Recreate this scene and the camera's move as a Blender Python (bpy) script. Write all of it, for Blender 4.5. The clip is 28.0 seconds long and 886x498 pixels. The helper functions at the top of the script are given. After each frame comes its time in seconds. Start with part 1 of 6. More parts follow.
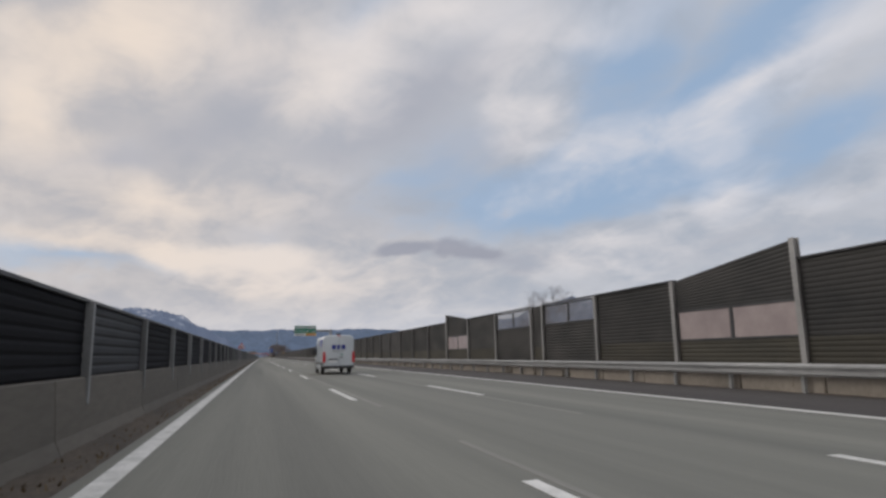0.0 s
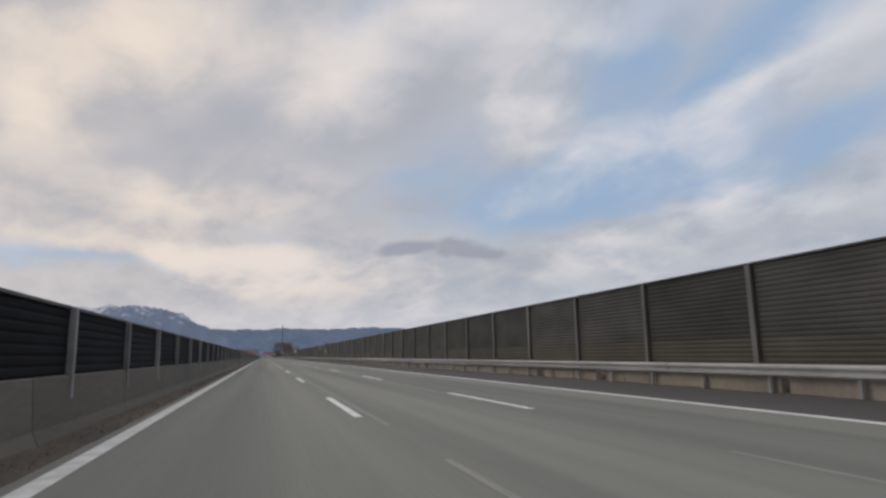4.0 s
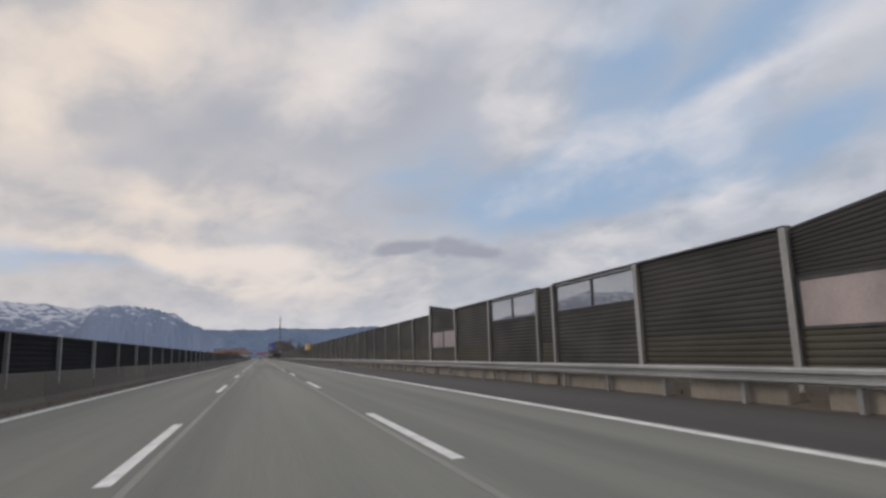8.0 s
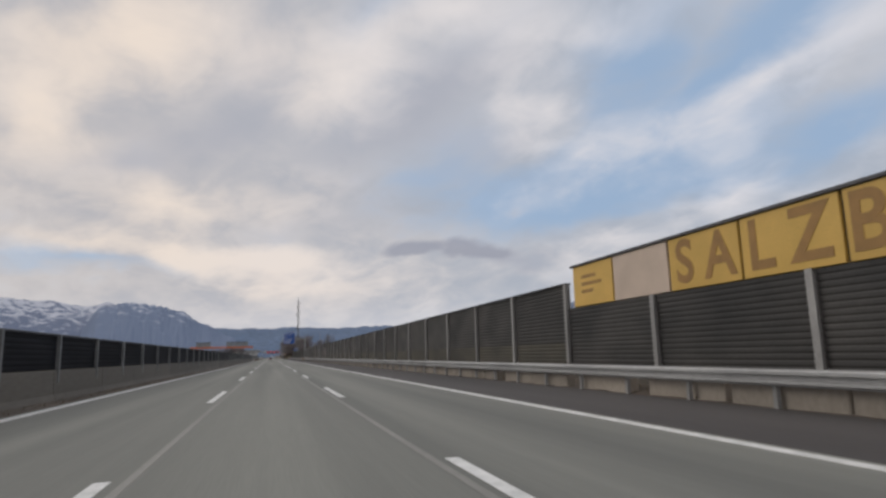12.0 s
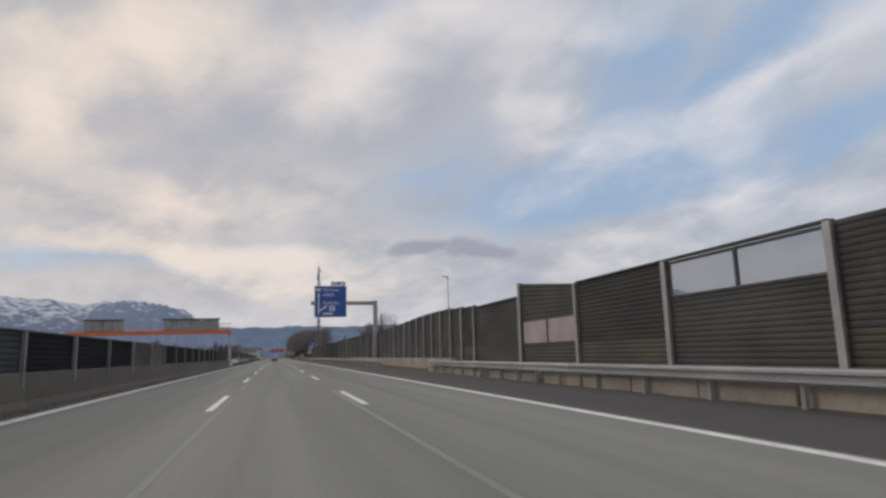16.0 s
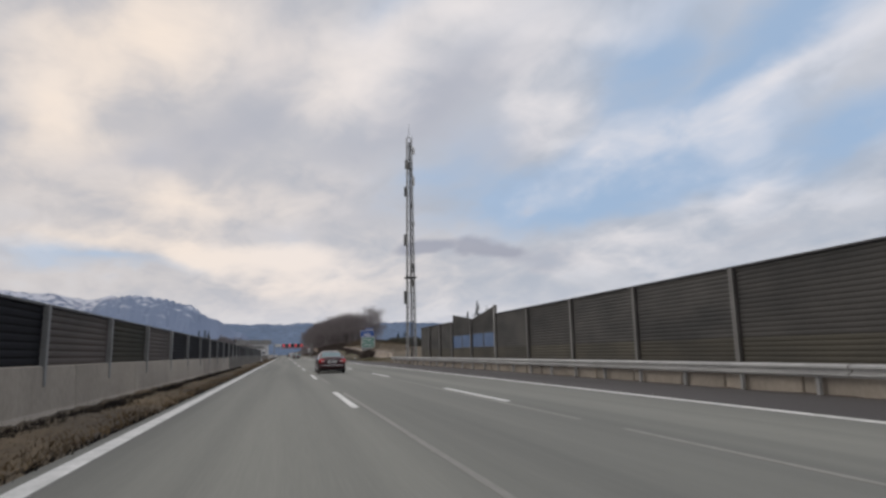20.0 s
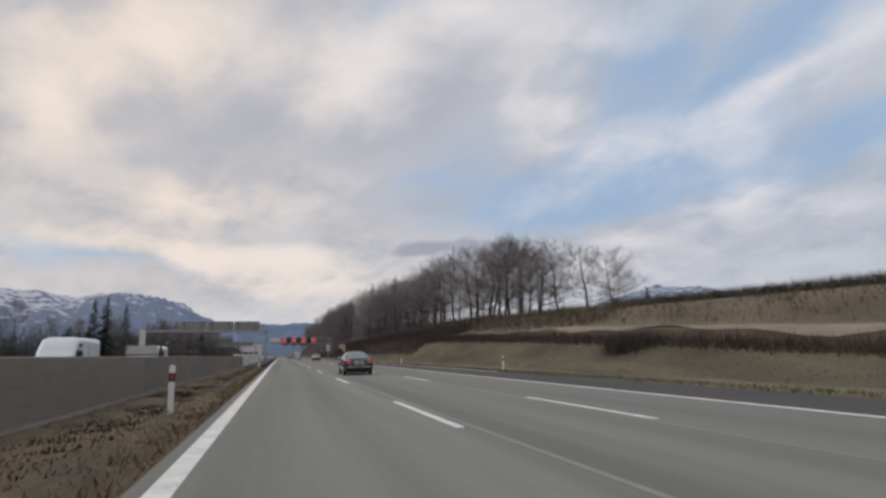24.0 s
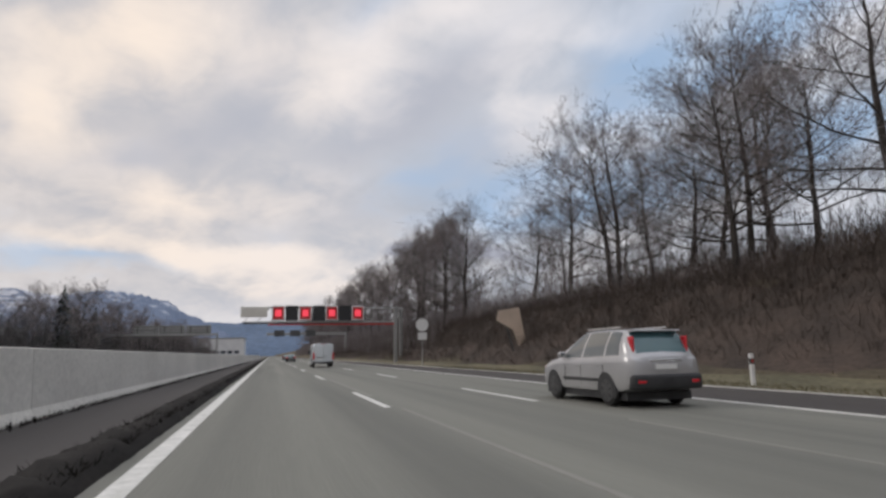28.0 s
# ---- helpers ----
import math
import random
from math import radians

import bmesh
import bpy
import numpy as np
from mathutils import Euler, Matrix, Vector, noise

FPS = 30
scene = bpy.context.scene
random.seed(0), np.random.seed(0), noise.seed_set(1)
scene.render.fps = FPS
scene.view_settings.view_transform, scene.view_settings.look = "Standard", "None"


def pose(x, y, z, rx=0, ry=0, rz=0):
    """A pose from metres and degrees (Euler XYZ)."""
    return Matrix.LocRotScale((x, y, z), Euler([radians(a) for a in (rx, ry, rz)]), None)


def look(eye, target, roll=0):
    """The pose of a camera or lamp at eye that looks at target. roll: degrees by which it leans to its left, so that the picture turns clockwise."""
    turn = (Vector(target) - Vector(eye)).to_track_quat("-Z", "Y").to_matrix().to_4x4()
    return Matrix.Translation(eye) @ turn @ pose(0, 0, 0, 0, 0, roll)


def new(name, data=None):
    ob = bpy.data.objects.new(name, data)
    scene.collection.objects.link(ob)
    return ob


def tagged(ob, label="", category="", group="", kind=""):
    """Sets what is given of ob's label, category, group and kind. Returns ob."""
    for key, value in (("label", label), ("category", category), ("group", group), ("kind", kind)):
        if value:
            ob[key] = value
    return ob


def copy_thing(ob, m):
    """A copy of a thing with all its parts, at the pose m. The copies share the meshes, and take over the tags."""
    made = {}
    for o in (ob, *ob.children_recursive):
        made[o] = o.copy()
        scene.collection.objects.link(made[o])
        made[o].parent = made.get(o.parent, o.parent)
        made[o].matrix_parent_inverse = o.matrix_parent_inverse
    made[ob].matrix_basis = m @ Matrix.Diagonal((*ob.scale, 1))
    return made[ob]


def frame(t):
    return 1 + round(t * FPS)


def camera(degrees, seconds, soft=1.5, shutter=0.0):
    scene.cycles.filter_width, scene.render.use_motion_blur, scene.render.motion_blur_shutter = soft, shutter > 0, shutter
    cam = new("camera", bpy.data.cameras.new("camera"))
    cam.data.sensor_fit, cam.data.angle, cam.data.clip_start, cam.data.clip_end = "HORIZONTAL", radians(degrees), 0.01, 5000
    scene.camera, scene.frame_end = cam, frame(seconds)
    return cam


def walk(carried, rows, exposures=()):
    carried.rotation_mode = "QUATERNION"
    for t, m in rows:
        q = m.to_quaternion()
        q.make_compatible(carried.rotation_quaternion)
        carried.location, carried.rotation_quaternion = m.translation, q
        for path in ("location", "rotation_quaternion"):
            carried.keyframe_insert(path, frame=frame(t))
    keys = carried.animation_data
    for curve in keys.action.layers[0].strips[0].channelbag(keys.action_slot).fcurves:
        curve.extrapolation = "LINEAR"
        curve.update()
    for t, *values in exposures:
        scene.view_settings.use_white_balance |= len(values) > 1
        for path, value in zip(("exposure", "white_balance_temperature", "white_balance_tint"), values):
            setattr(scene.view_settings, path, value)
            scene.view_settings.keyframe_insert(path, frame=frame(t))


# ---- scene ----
# ---- camera and its way along the motorway ----
FOV = 71.2
EYE_H = 1.235
cam = camera(FOV, 28.0, soft=2.8, shutter=0.03)
# seconds, x, y, yaw, pitch, roll
PATH = [
    (0.0, 1.50, -3.0, -16.2, 9.55, 1.20), (1.0, 1.47, 34.5, -15.9, 9.55, 1.25),
    (2.0, 1.46, 72.0, -16.2, 9.60, 1.10), (3.0, 1.75, 108.7, -15.7, 9.55, 1.10),
    (4.5, 2.45, 164.6, -16.2, 9.52, 1.20), (6.0, 3.87, 220.9, -16.66, 9.50, 1.33),
    (7.0, 4.79, 257.4, -16.78, 9.60, 1.70), (8.0, 5.53, 295.4, -16.25, 9.47, 1.70),
    (9.0, 5.75, 333.7, -15.81, 9.44, 1.60), (10.0, 5.81, 370.5, -15.49, 9.46, 1.57),
    (11.0, 5.83, 408.6, -15.45, 9.40, 1.65), (12.0, 5.68, 445.4, -15.33, 9.54, 1.43),
    (13.5, 5.66, 502.4, -15.0, 9.52, 1.50), (15.0, 5.66, 559.0, -14.8, 9.50, 1.59),
    (16.0, 5.53, 592.5, -15.0, 9.50, 1.53), (17.0, 5.04, 628.0, -15.68, 9.63, 1.57),
    (18.0, 4.34, 666.5, -15.42, 9.60, 1.42), (19.0, 3.48, 700.8, -14.13, 9.51, 1.27),
    (20.0, 2.39, 737.8, -14.24, 9.43, 1.15), (21.5, 1.55, 795.0, -14.3, 9.45, 0.95),
    (23.0, 1.11, 851.9, -14.32, 9.48, 0.77), (24.0, 1.04, 886.2, -14.57, 9.60, 0.80),
    (25.0, 1.09, 921.0, -15.18, 9.40, 1.10), (26.0, 1.15, 957.4, -15.7, 9.40, 1.30),
    (27.0, 1.31, 995.8, -15.4, 9.60, 0.90), (28.0, 1.36, 1026.0, -15.4, 9.50, 1.10),
]
walk(cam, [(t, pose(x, y, EYE_H, 90 + p, r, w)) for t, x, y, w, p, r in PATH], [(0.0, -0.07, 6270, 9.5), (12.0, -0.05, 6270, 9.5), (18.0, -0.03, 6270, 9.5), (20.0, 0.07, 6270, 9.5), (22.0, 0.0, 6270, 9.5), (25.0, 0.03, 6270, 9.5), (26.0, 0.08, 6270, 9.5), (27.0, 0.15, 6270, 9.5), (28.0, 0.15, 6270, 9.5)])

# ---- sky and sun ----
SUN_ELEV, SUN_AZ = 32.0, 62.0  # degrees; azimuth to the left of the road's direction
world = bpy.data.worlds.new("sky")
scene.world = world
world.use_nodes = True
wt = world.node_tree
wt.nodes.clear()


def wmath(op, a, b=0.0, clamp=False):
    n = wt.nodes.new("ShaderNodeMath")
    n.operation, n.use_clamp = op, clamp
    for k, v in enumerate((a, b)):
        if isinstance(v, (int, float)):
            n.inputs[k].default_value = v
        else:
            wt.links.new(v, n.inputs[k])
    return n.outputs[0]


def wmix(fac, a, b):
    n = wt.nodes.new("ShaderNodeMix")
    n.data_type = "RGBA"
    for sock, v in ((n.inputs[0], fac), (n.inputs[6], a), (n.inputs[7], b)):
        if isinstance(v, (int, float)):
            sock.default_value = v
        elif isinstance(v, tuple):
            sock.default_value = (*v, 1)
        else:
            wt.links.new(v, sock)
    return n.outputs[2]


def wramp(value, lo, hi):
    n = wt.nodes.new("ShaderNodeMapRange")
    n.interpolation_type = "SMOOTHSTEP"
    wt.links.new(value, n.inputs[0])
    n.inputs[1].default_value, n.inputs[2].default_value = lo, hi
    return n.outputs[0]


def wnoise(vec, scale, detail, rough, dist=0.0):
    n = wt.nodes.new("ShaderNodeTexNoise")
    wt.links.new(vec, n.inputs["Vector"])
    n.inputs["Scale"].default_value, n.inputs["Detail"].default_value = scale, detail
    n.inputs["Roughness"].default_value, n.inputs["Distortion"].default_value = rough, dist
    return n.outputs[0]


sky = wt.nodes.new("ShaderNodeTexSky")
sky.sky_type, sky.sun_disc = "NISHITA", False
sky.sun_elevation, sky.sun_rotation = radians(SUN_ELEV), radians(-SUN_AZ)
sky.air_density, sky.dust_density = 1.0, 1.5
coord = wt.nodes.new("ShaderNodeTexCoord").outputs["Generated"]
split = wt.nodes.new("ShaderNodeSeparateXYZ")
wt.links.new(coord, split.inputs[0])
dx, dy, dz = split.outputs
up = wmath("ADD", wmath("MAXIMUM", dz, 0.0), 0.32)
px, py = wmath("DIVIDE", dx, up), wmath("DIVIDE", dy, up)
flat = wt.nodes.new("ShaderNodeCombineXYZ")
wt.links.new(wmath("ADD", wmath("MULTIPLY", px, 0.96), wmath("MULTIPLY", py, 0.28)), flat.inputs[0])
wt.links.new(wmath("MULTIPLY", wmath("SUBTRACT", wmath("MULTIPLY", py, 0.96), wmath("MULTIPLY", px, 0.28)), 0.8), flat.inputs[1])
flat.inputs[2].default_value = 1.3
plane = flat.outputs[0]
big = wnoise(plane, 1.3, 2.0, 0.45, 0.3)
mid = wnoise(plane, 3.6, 4.0, 0.55, 0.4)
fine = wnoise(plane, 7.5, 5.0, 0.58, 0.5)
# the cover's openings, sunlit banks and grey undersides:
# azimuth left of the road, elevation, half width, half height, tilt in degrees, weight
OPENINGS = [(-27.8, 13.3, 9.7, 2.8, 6, 0.9), (-37.0, 16.3, 11.2, 2.9, 8, 0.7), (-34.3, 24.6, 7.7, 5.8, 38, 0.85), (-47.3, 24.5, 7.4, 3.5, 35, 1.1), (-49.8, 15.5, 8.3, 2.4, 18, 0.75), (-17.8, 14.9, 7.8, 2.3, 10, 0.45), (15.5, 7.9, 10.3, 1.1, -2, 0.55), (-8.9, 30.4, 3.9, 1.9, 30, 0.5), (-15.2, 17.5, 6.7, 2.6, 25, 0.4), (-39.7, 19.9, 4.3, 2.1, 30, 0.5), (19.1, 22.0, 2.5, 2.5, 0, 0.25)]
LIT = [(12.0, 26.6, 8.0, 4.2, 15, 1.0), (19.3, 19.1, 4.3, 5.1, 0, 0.7), (-6.6, 25.2, 6.5, 4.2, 5, 0.95), (9.7, 13.3, 4.7, 2.1, 0, 0.7), (13.6, 9.8, 7.8, 1.4, 5, 0.6), (4.3, 8.4, 7.4, 1.6, -3, 1.0), (-25.4, 21.3, 4.0, 3.0, 40, 1.0), (-29.6, 16.6, 7.6, 2.3, 20, 0.65), (-46.5, 21.3, 12.4, 2.2, 29, 0.8), (-41.3, 13.0, 3.8, 1.8, 22, 0.9), (-31.5, 8.6, 6.6, 1.6, 4, 0.75), (-16.8, 30.6, 8.3, 2.4, 0, 0.6), (-28.8, 27.9, 8.2, 2.2, 18, 0.6), (0.1, 14.3, 6.0, 2.3, 0, 0.4), (-6.0, 7.0, 11.0, 3.0, 0, 0.55), (-47.5, 12.1, 6.7, 1.6, 15, 0.45)]
SHADED = [(-14.8, 22.6, 10.7, 3.8, 28, 0.85), (3.2, 18.6, 10.3, 3.7, 12, 0.4), (-6.1, 12.4, 9.8, 2.6, 0, 0.4), (1.6, 25.6, 3.4, 5.3, -20, 0.55), (-22.3, 18.7, 7.7, 2.2, 25, 0.5), (-22.1, 8.3, 4.7, 0.8, -3, 0.8), (-1.0, 6.8, 4.0, 0.6, 0, 0.7), (-42.6, 8.9, 9.4, 1.3, 6, 0.4), (8.0, 19.3, 5.7, 2.4, 20, 0.4), (15.9, 15.7, 5.8, 1.8, 0, 0.35)]
CLOUDLETS = [(-12.1, 9.6, 2.4, 0.8, 8, 1.5), (-17.2, 9.4, 3.1, 1.0, 0, 1.3), (-21.0, 8.9, 2.6, 0.7, 0, 0.8)]
ragged = wt.nodes.new("ShaderNodeTexNoise")
wt.links.new(plane, ragged.inputs["Vector"])
ragged.inputs["Scale"].default_value, ragged.inputs["Detail"].default_value = 3.0, 4.0


def bent(amount):
    """The view of the sky, made uneven so that the banks get ragged edges."""
    n = wt.nodes.new("ShaderNodeVectorMath")
    n.operation = "MULTIPLY_ADD"
    wt.links.new(ragged.outputs[1], n.inputs[0])
    n.inputs[1].default_value = (amount, amount, amount * 0.7)
    moved = wt.nodes.new("ShaderNodeVectorMath")
    moved.operation = "SUBTRACT"
    wt.links.new(coord, moved.inputs[0])
    moved.inputs[1].default_value = (amount / 2, amount / 2, amount * 0.35)
    wt.links.new(moved.outputs[0], n.inputs[2])
    return n.outputs[0]


def banks(rows, vec):
    total = 0.0
    for a, e, half_w, half_h, tilt, weight in rows:
        a, e = radians(a), radians(e)
        c = Vector((-math.sin(a) * math.cos(e), math.cos(a) * math.cos(e), math.sin(e)))
        right = Vector((math.cos(a), math.sin(a), 0))
        over = right.cross(c)
        u = right * math.cos(radians(tilt)) + over * math.sin(radians(tilt))
        v = over * math.cos(radians(tilt)) - right * math.sin(radians(tilt))
        m = wt.nodes.new("ShaderNodeMapping")
        m.vector_type = "TEXTURE"
        m.inputs["Location"].default_value = c
        m.inputs["Rotation"].default_value = Matrix((u, v, u.cross(v))).transposed().to_euler()
        m.inputs["Scale"].default_value = (radians(half_w) * 1.55, radians(half_h) * 1.55, 8.0)
        wt.links.new(vec, m.inputs["Vector"])
        g = wt.nodes.new("ShaderNodeTexGradient")
        g.gradient_type = "SPHERICAL"
        wt.links.new(m.outputs[0], g.inputs[0])
        total = wmath("ADD", wmath("MULTIPLY", g.outputs["Fac"], weight), total)
    return total


loose, tight = bent(0.16), bent(0.05)
opened, lifted, shaded, bits = banks(OPENINGS, loose), banks(LIT, loose), banks(SHADED, loose), banks(CLOUDLETS, tight)


def uneven(value, cloud_noise, amount, lo, hi):
    return wramp(wmath("ADD", value, wmath("MULTIPLY", wmath("SUBTRACT", cloud_noise, 0.5), amount)), lo, hi)


mixed = wmath("ADD", wmath("MULTIPLY", mid, 0.6), wmath("MULTIPLY", fine, 0.4))
warm = wramp(wmath("ADD", dx, wmath("MULTIPLY", big, 0.5)), 0.85, -0.05)
lit = wmix(warm, (0.78, 0.74, 0.74), (0.90, 0.76, 0.64))
rise = uneven(0.0, mixed, 1.0, -0.17, 0.17)
base = wmix(warm, wmix(rise, (0.42, 0.455, 0.52), (0.58, 0.575, 0.60)), wmix(rise, (0.49, 0.475, 0.49), (0.66, 0.60, 0.565)))
scale_sky = wt.nodes.new("ShaderNodeVectorMath")
scale_sky.operation = "SCALE"
wt.links.new(sky.outputs[0], scale_sky.inputs[0])
scale_sky.inputs[3].default_value = 0.10
blue = wmix(0.85, scale_sky.outputs[0], (0.355, 0.475, 0.645))
whole = wmix(wmath("MULTIPLY", uneven(opened, mixed, 1.7, 0.0, 0.85), 0.95), base, blue)
whole = wmix(wmath("MULTIPLY", uneven(shaded, mixed, 1.1, 0.05, 1.0), 0.85), whole, (0.42, 0.425, 0.475))
whole = wmix(wmath("MULTIPLY", uneven(lifted, mixed, 1.6, 0.05, 1.0), 0.95), whole, lit)
low = wramp(dz, 0.115, 0.01)
haze = wmix(wramp(fine, 0.3, 0.7), (0.62, 0.61, 0.65), (0.74, 0.705, 0.705))
whole = wmix(wmath("MULTIPLY", low, 0.8), whole, haze)
# small dark cloudlets low over the hills
whole = wmix(wmath("MULTIPLY", uneven(bits, fine, 1.6, 0.2, 0.9), 0.85), whole, (0.34, 0.345, 0.40))
backdrop = wt.nodes.new("ShaderNodeBackground")
wt.links.new(whole, backdrop.inputs[0])
# an overcast sky is brighter overhead than near the horizon
wt.links.new(wmath("ADD", 1.0, wmath("MULTIPLY", wramp(dz, 0.56, 0.95), 1.0)), backdrop.inputs[1])
wout = wt.nodes.new("ShaderNodeOutputWorld")
wt.links.new(backdrop.outputs[0], wout.inputs[0])

sun_data = bpy.data.lights.new("sun", "SUN")
sun_data.energy, sun_data.angle, sun_data.color = 0.7, radians(20), (1.0, 0.93, 0.84)
sun = new("sun", sun_data)
az, el = radians(SUN_AZ), radians(SUN_ELEV)
sun.matrix_world = look((-math.sin(az) * math.cos(el) * 100, math.cos(az) * math.cos(el) * 100, math.sin(el) * 100), (0, 0, 0))

# ---- materials ----
def mat(name, c1, c2=None, scale=2.0, rough=0.7, metal=0.0, bump=0.0, bscale=30.0, grain=0.12, stretch=(1, 1, 1), vary=0.0, spec=0.5, glow=0.0):
    """Two colours mixed by broad and fine noise, with relief; c1 and c2 are linear colours."""
    m = bpy.data.materials.new(name)
    m.use_nodes = True
    nt = m.node_tree
    b = nt.nodes["Principled BSDF"]
    b.inputs["Roughness"].default_value, b.inputs["Metallic"].default_value = rough, metal
    b.inputs["Specular IOR Level"].default_value = spec
    c2 = c2 or tuple(0.72 * v for v in c1)
    tc, mp = nt.nodes.new("ShaderNodeTexCoord"), nt.nodes.new("ShaderNodeMapping")
    mp.inputs["Scale"].default_value = stretch
    nt.links.new(tc.outputs["Object"], mp.inputs[0])
    info = nt.nodes.new("ShaderNodeObjectInfo")
    off = nt.nodes.new("ShaderNodeVectorMath")
    off.operation = "SCALE"
    off.inputs[0].default_value = (37.0, 19.0, 53.0)
    nt.links.new(info.outputs["Random"], off.inputs[3])
    nt.links.new(off.outputs[0], mp.inputs["Location"])
    n1, n2 = nt.nodes.new("ShaderNodeTexNoise"), nt.nodes.new("ShaderNodeTexNoise")
    n1.inputs["Scale"].default_value, n1.inputs["Detail"].default_value = scale, 6
    n2.inputs["Scale"].default_value, n2.inputs["Detail"].default_value = bscale, 3
    for n in (n1, n2):
        nt.links.new(mp.outputs[0], n.inputs["Vector"])
    ramp = nt.nodes.new("ShaderNodeMapRange")
    ramp.inputs[1].default_value, ramp.inputs[2].default_value = 0.32, 0.68
    nt.links.new(n1.outputs[0], ramp.inputs[0])
    mx = nt.nodes.new("ShaderNodeMix")
    mx.data_type = "RGBA"
    mx.inputs[6].default_value, mx.inputs[7].default_value = (*c1, 1), (*c2, 1)
    nt.links.new(ramp.outputs[0], mx.inputs[0])
    hsv = nt.nodes.new("ShaderNodeHueSaturation")
    nt.links.new(mx.outputs[2], hsv.inputs["Color"])
    v = nt.nodes.new("ShaderNodeMapRange")
    v.inputs[1].default_value, v.inputs[2].default_value = 0.25, 0.75
    v.inputs[3].default_value, v.inputs[4].default_value = 1 - grain, 1 + grain
    nt.links.new(n2.outputs[0], v.inputs[0])
    v2 = nt.nodes.new("ShaderNodeMath")
    v2.operation = "MULTIPLY_ADD"
    nt.links.new(info.outputs["Random"], v2.inputs[0])
    v2.inputs[1].default_value = vary
    v2.inputs[2].default_value = 1 - vary / 2
    v3 = nt.nodes.new("ShaderNodeMath")
    v3.operation = "MULTIPLY"
    nt.links.new(v.outputs[0], v3.inputs[0])
    nt.links.new(v2.outputs[0], v3.inputs[1])
    nt.links.new(v3.outputs[0], hsv.inputs["Value"])
    nt.links.new(hsv.outputs[0], b.inputs["Base Color"])
    if glow:
        nt.links.new(hsv.outputs[0], b.inputs["Emission Color"])
        b.inputs["Emission Strength"].default_value = glow
    if bump:
        bp = nt.nodes.new("ShaderNodeBump")
        bp.inputs["Strength"].default_value, bp.inputs["Distance"].default_value = bump, 0.02
        nt.links.new(n2.outputs[0], bp.inputs["Height"])
        nt.links.new(bp.outputs[0], b.inputs["Normal"])
    return m


ASPHALT = mat("asphalt", (0.194, 0.194, 0.167), (0.116, 0.117, 0.103), 0.8, 0.82, bump=0.25, bscale=60, grain=0.06, stretch=(0.9, 0.018, 1))
SHOULDER = mat("shoulder_asphalt", (0.062, 0.055, 0.052), (0.041, 0.036, 0.034), 0.6, 0.85, bump=0.25, bscale=50, stretch=(1, 0.08, 1))
LINE = mat("road_paint", (0.72, 0.71, 0.68), (0.50, 0.50, 0.47), 3.0, 0.6, grain=0.15, bscale=25)
DIRT = mat("verge_dirt", (0.100, 0.078, 0.058), (0.060, 0.050, 0.040), 1.2, 0.95, bump=0.6, bscale=14, grain=0.25, stretch=(1, 0.3, 1))
GRASS = mat("winter_grass", (0.110, 0.086, 0.054), (0.050, 0.045, 0.027), 0.30, 0.95, bump=0.6, bscale=8, grain=0.25, stretch=(1, 0.14, 1))
MIDCONC = mat("grey_concrete", (0.37, 0.325, 0.270), (0.235, 0.208, 0.175), 0.7, 0.85, bump=0.2, bscale=18, stretch=(1, 0.5, 0.35), vary=0.2)
CONCRETE = mat("concrete", (0.138, 0.122, 0.100), (0.092, 0.083, 0.069), 0.5, 0.85, bump=0.2, bscale=18, grain=0.12, stretch=(1, 0.12, 0.7), vary=0.10)
NEWCONC = mat("pale_concrete", (0.70, 0.67, 0.61), (0.58, 0.555, 0.505), 0.6, 0.85, bump=0.15, bscale=18, stretch=(1, 0.3, 0.5), vary=0.05)
PANEL = mat("dark_panel", (0.084, 0.080, 0.075), (0.046, 0.046, 0.045), 0.55, 0.75, bump=0.2, bscale=24, stretch=(1, 0.6, 1.2), vary=0.35, spec=0.25)
LOUVRE = mat("grey_louvre_panel", (0.046, 0.046, 0.050), (0.024, 0.025, 0.028), 0.6, 0.7, bump=0.2, bscale=24, stretch=(1, 0.4, 2), vary=0.3, spec=0.25)
MUDPANEL = mat("brown_grey_panel", (0.135, 0.112, 0.100), (0.075, 0.065, 0.060), 0.5, 0.75, bump=0.2, bscale=24, stretch=(1, 0.5, 1.2), vary=0.7, spec=0.2)
MOSSPANEL = mat("mossy_panel", (0.062, 0.054, 0.038), (0.032, 0.030, 0.022), 0.5, 0.8, bump=0.2, bscale=24, stretch=(1, 0.5, 1.2), vary=0.3, spec=0.2)
LOWPANEL = mat("brown_panel", (0.085, 0.077, 0.058), (0.050, 0.047, 0.038), 0.6, 0.8, bump=0.2, bscale=24, stretch=(1, 0.5, 1.2), vary=0.3)
BLACKPANEL = mat("black_panel", (0.014, 0.014, 0.017), (0.007, 0.007, 0.009), 0.8, 0.8, bump=0.2, bscale=24, stretch=(1, 0.25, 2), vary=0.35, spec=0.12)
STEEL = mat("galvanised_steel", (0.36, 0.36, 0.35), (0.27, 0.27, 0.265), 2.0, 0.55, metal=0.35, bump=0.08, bscale=20, vary=0.15)
RAIL = mat("guardrail_zinc", (0.50, 0.50, 0.49), (0.36, 0.36, 0.355), 1.2, 0.5, metal=0.4, bump=0.05, bscale=14, stretch=(1, 0.3, 1), vary=0.1)
DARKSTEEL = mat("dark_steel", (0.10, 0.10, 0.10), (0.06, 0.06, 0.062), 3.0, 0.6, metal=0.3)
FROST = mat("frosted_pane", (0.50, 0.42, 0.40), (0.36, 0.30, 0.29), 0.8, 0.25, bump=0.03, vary=0.15)


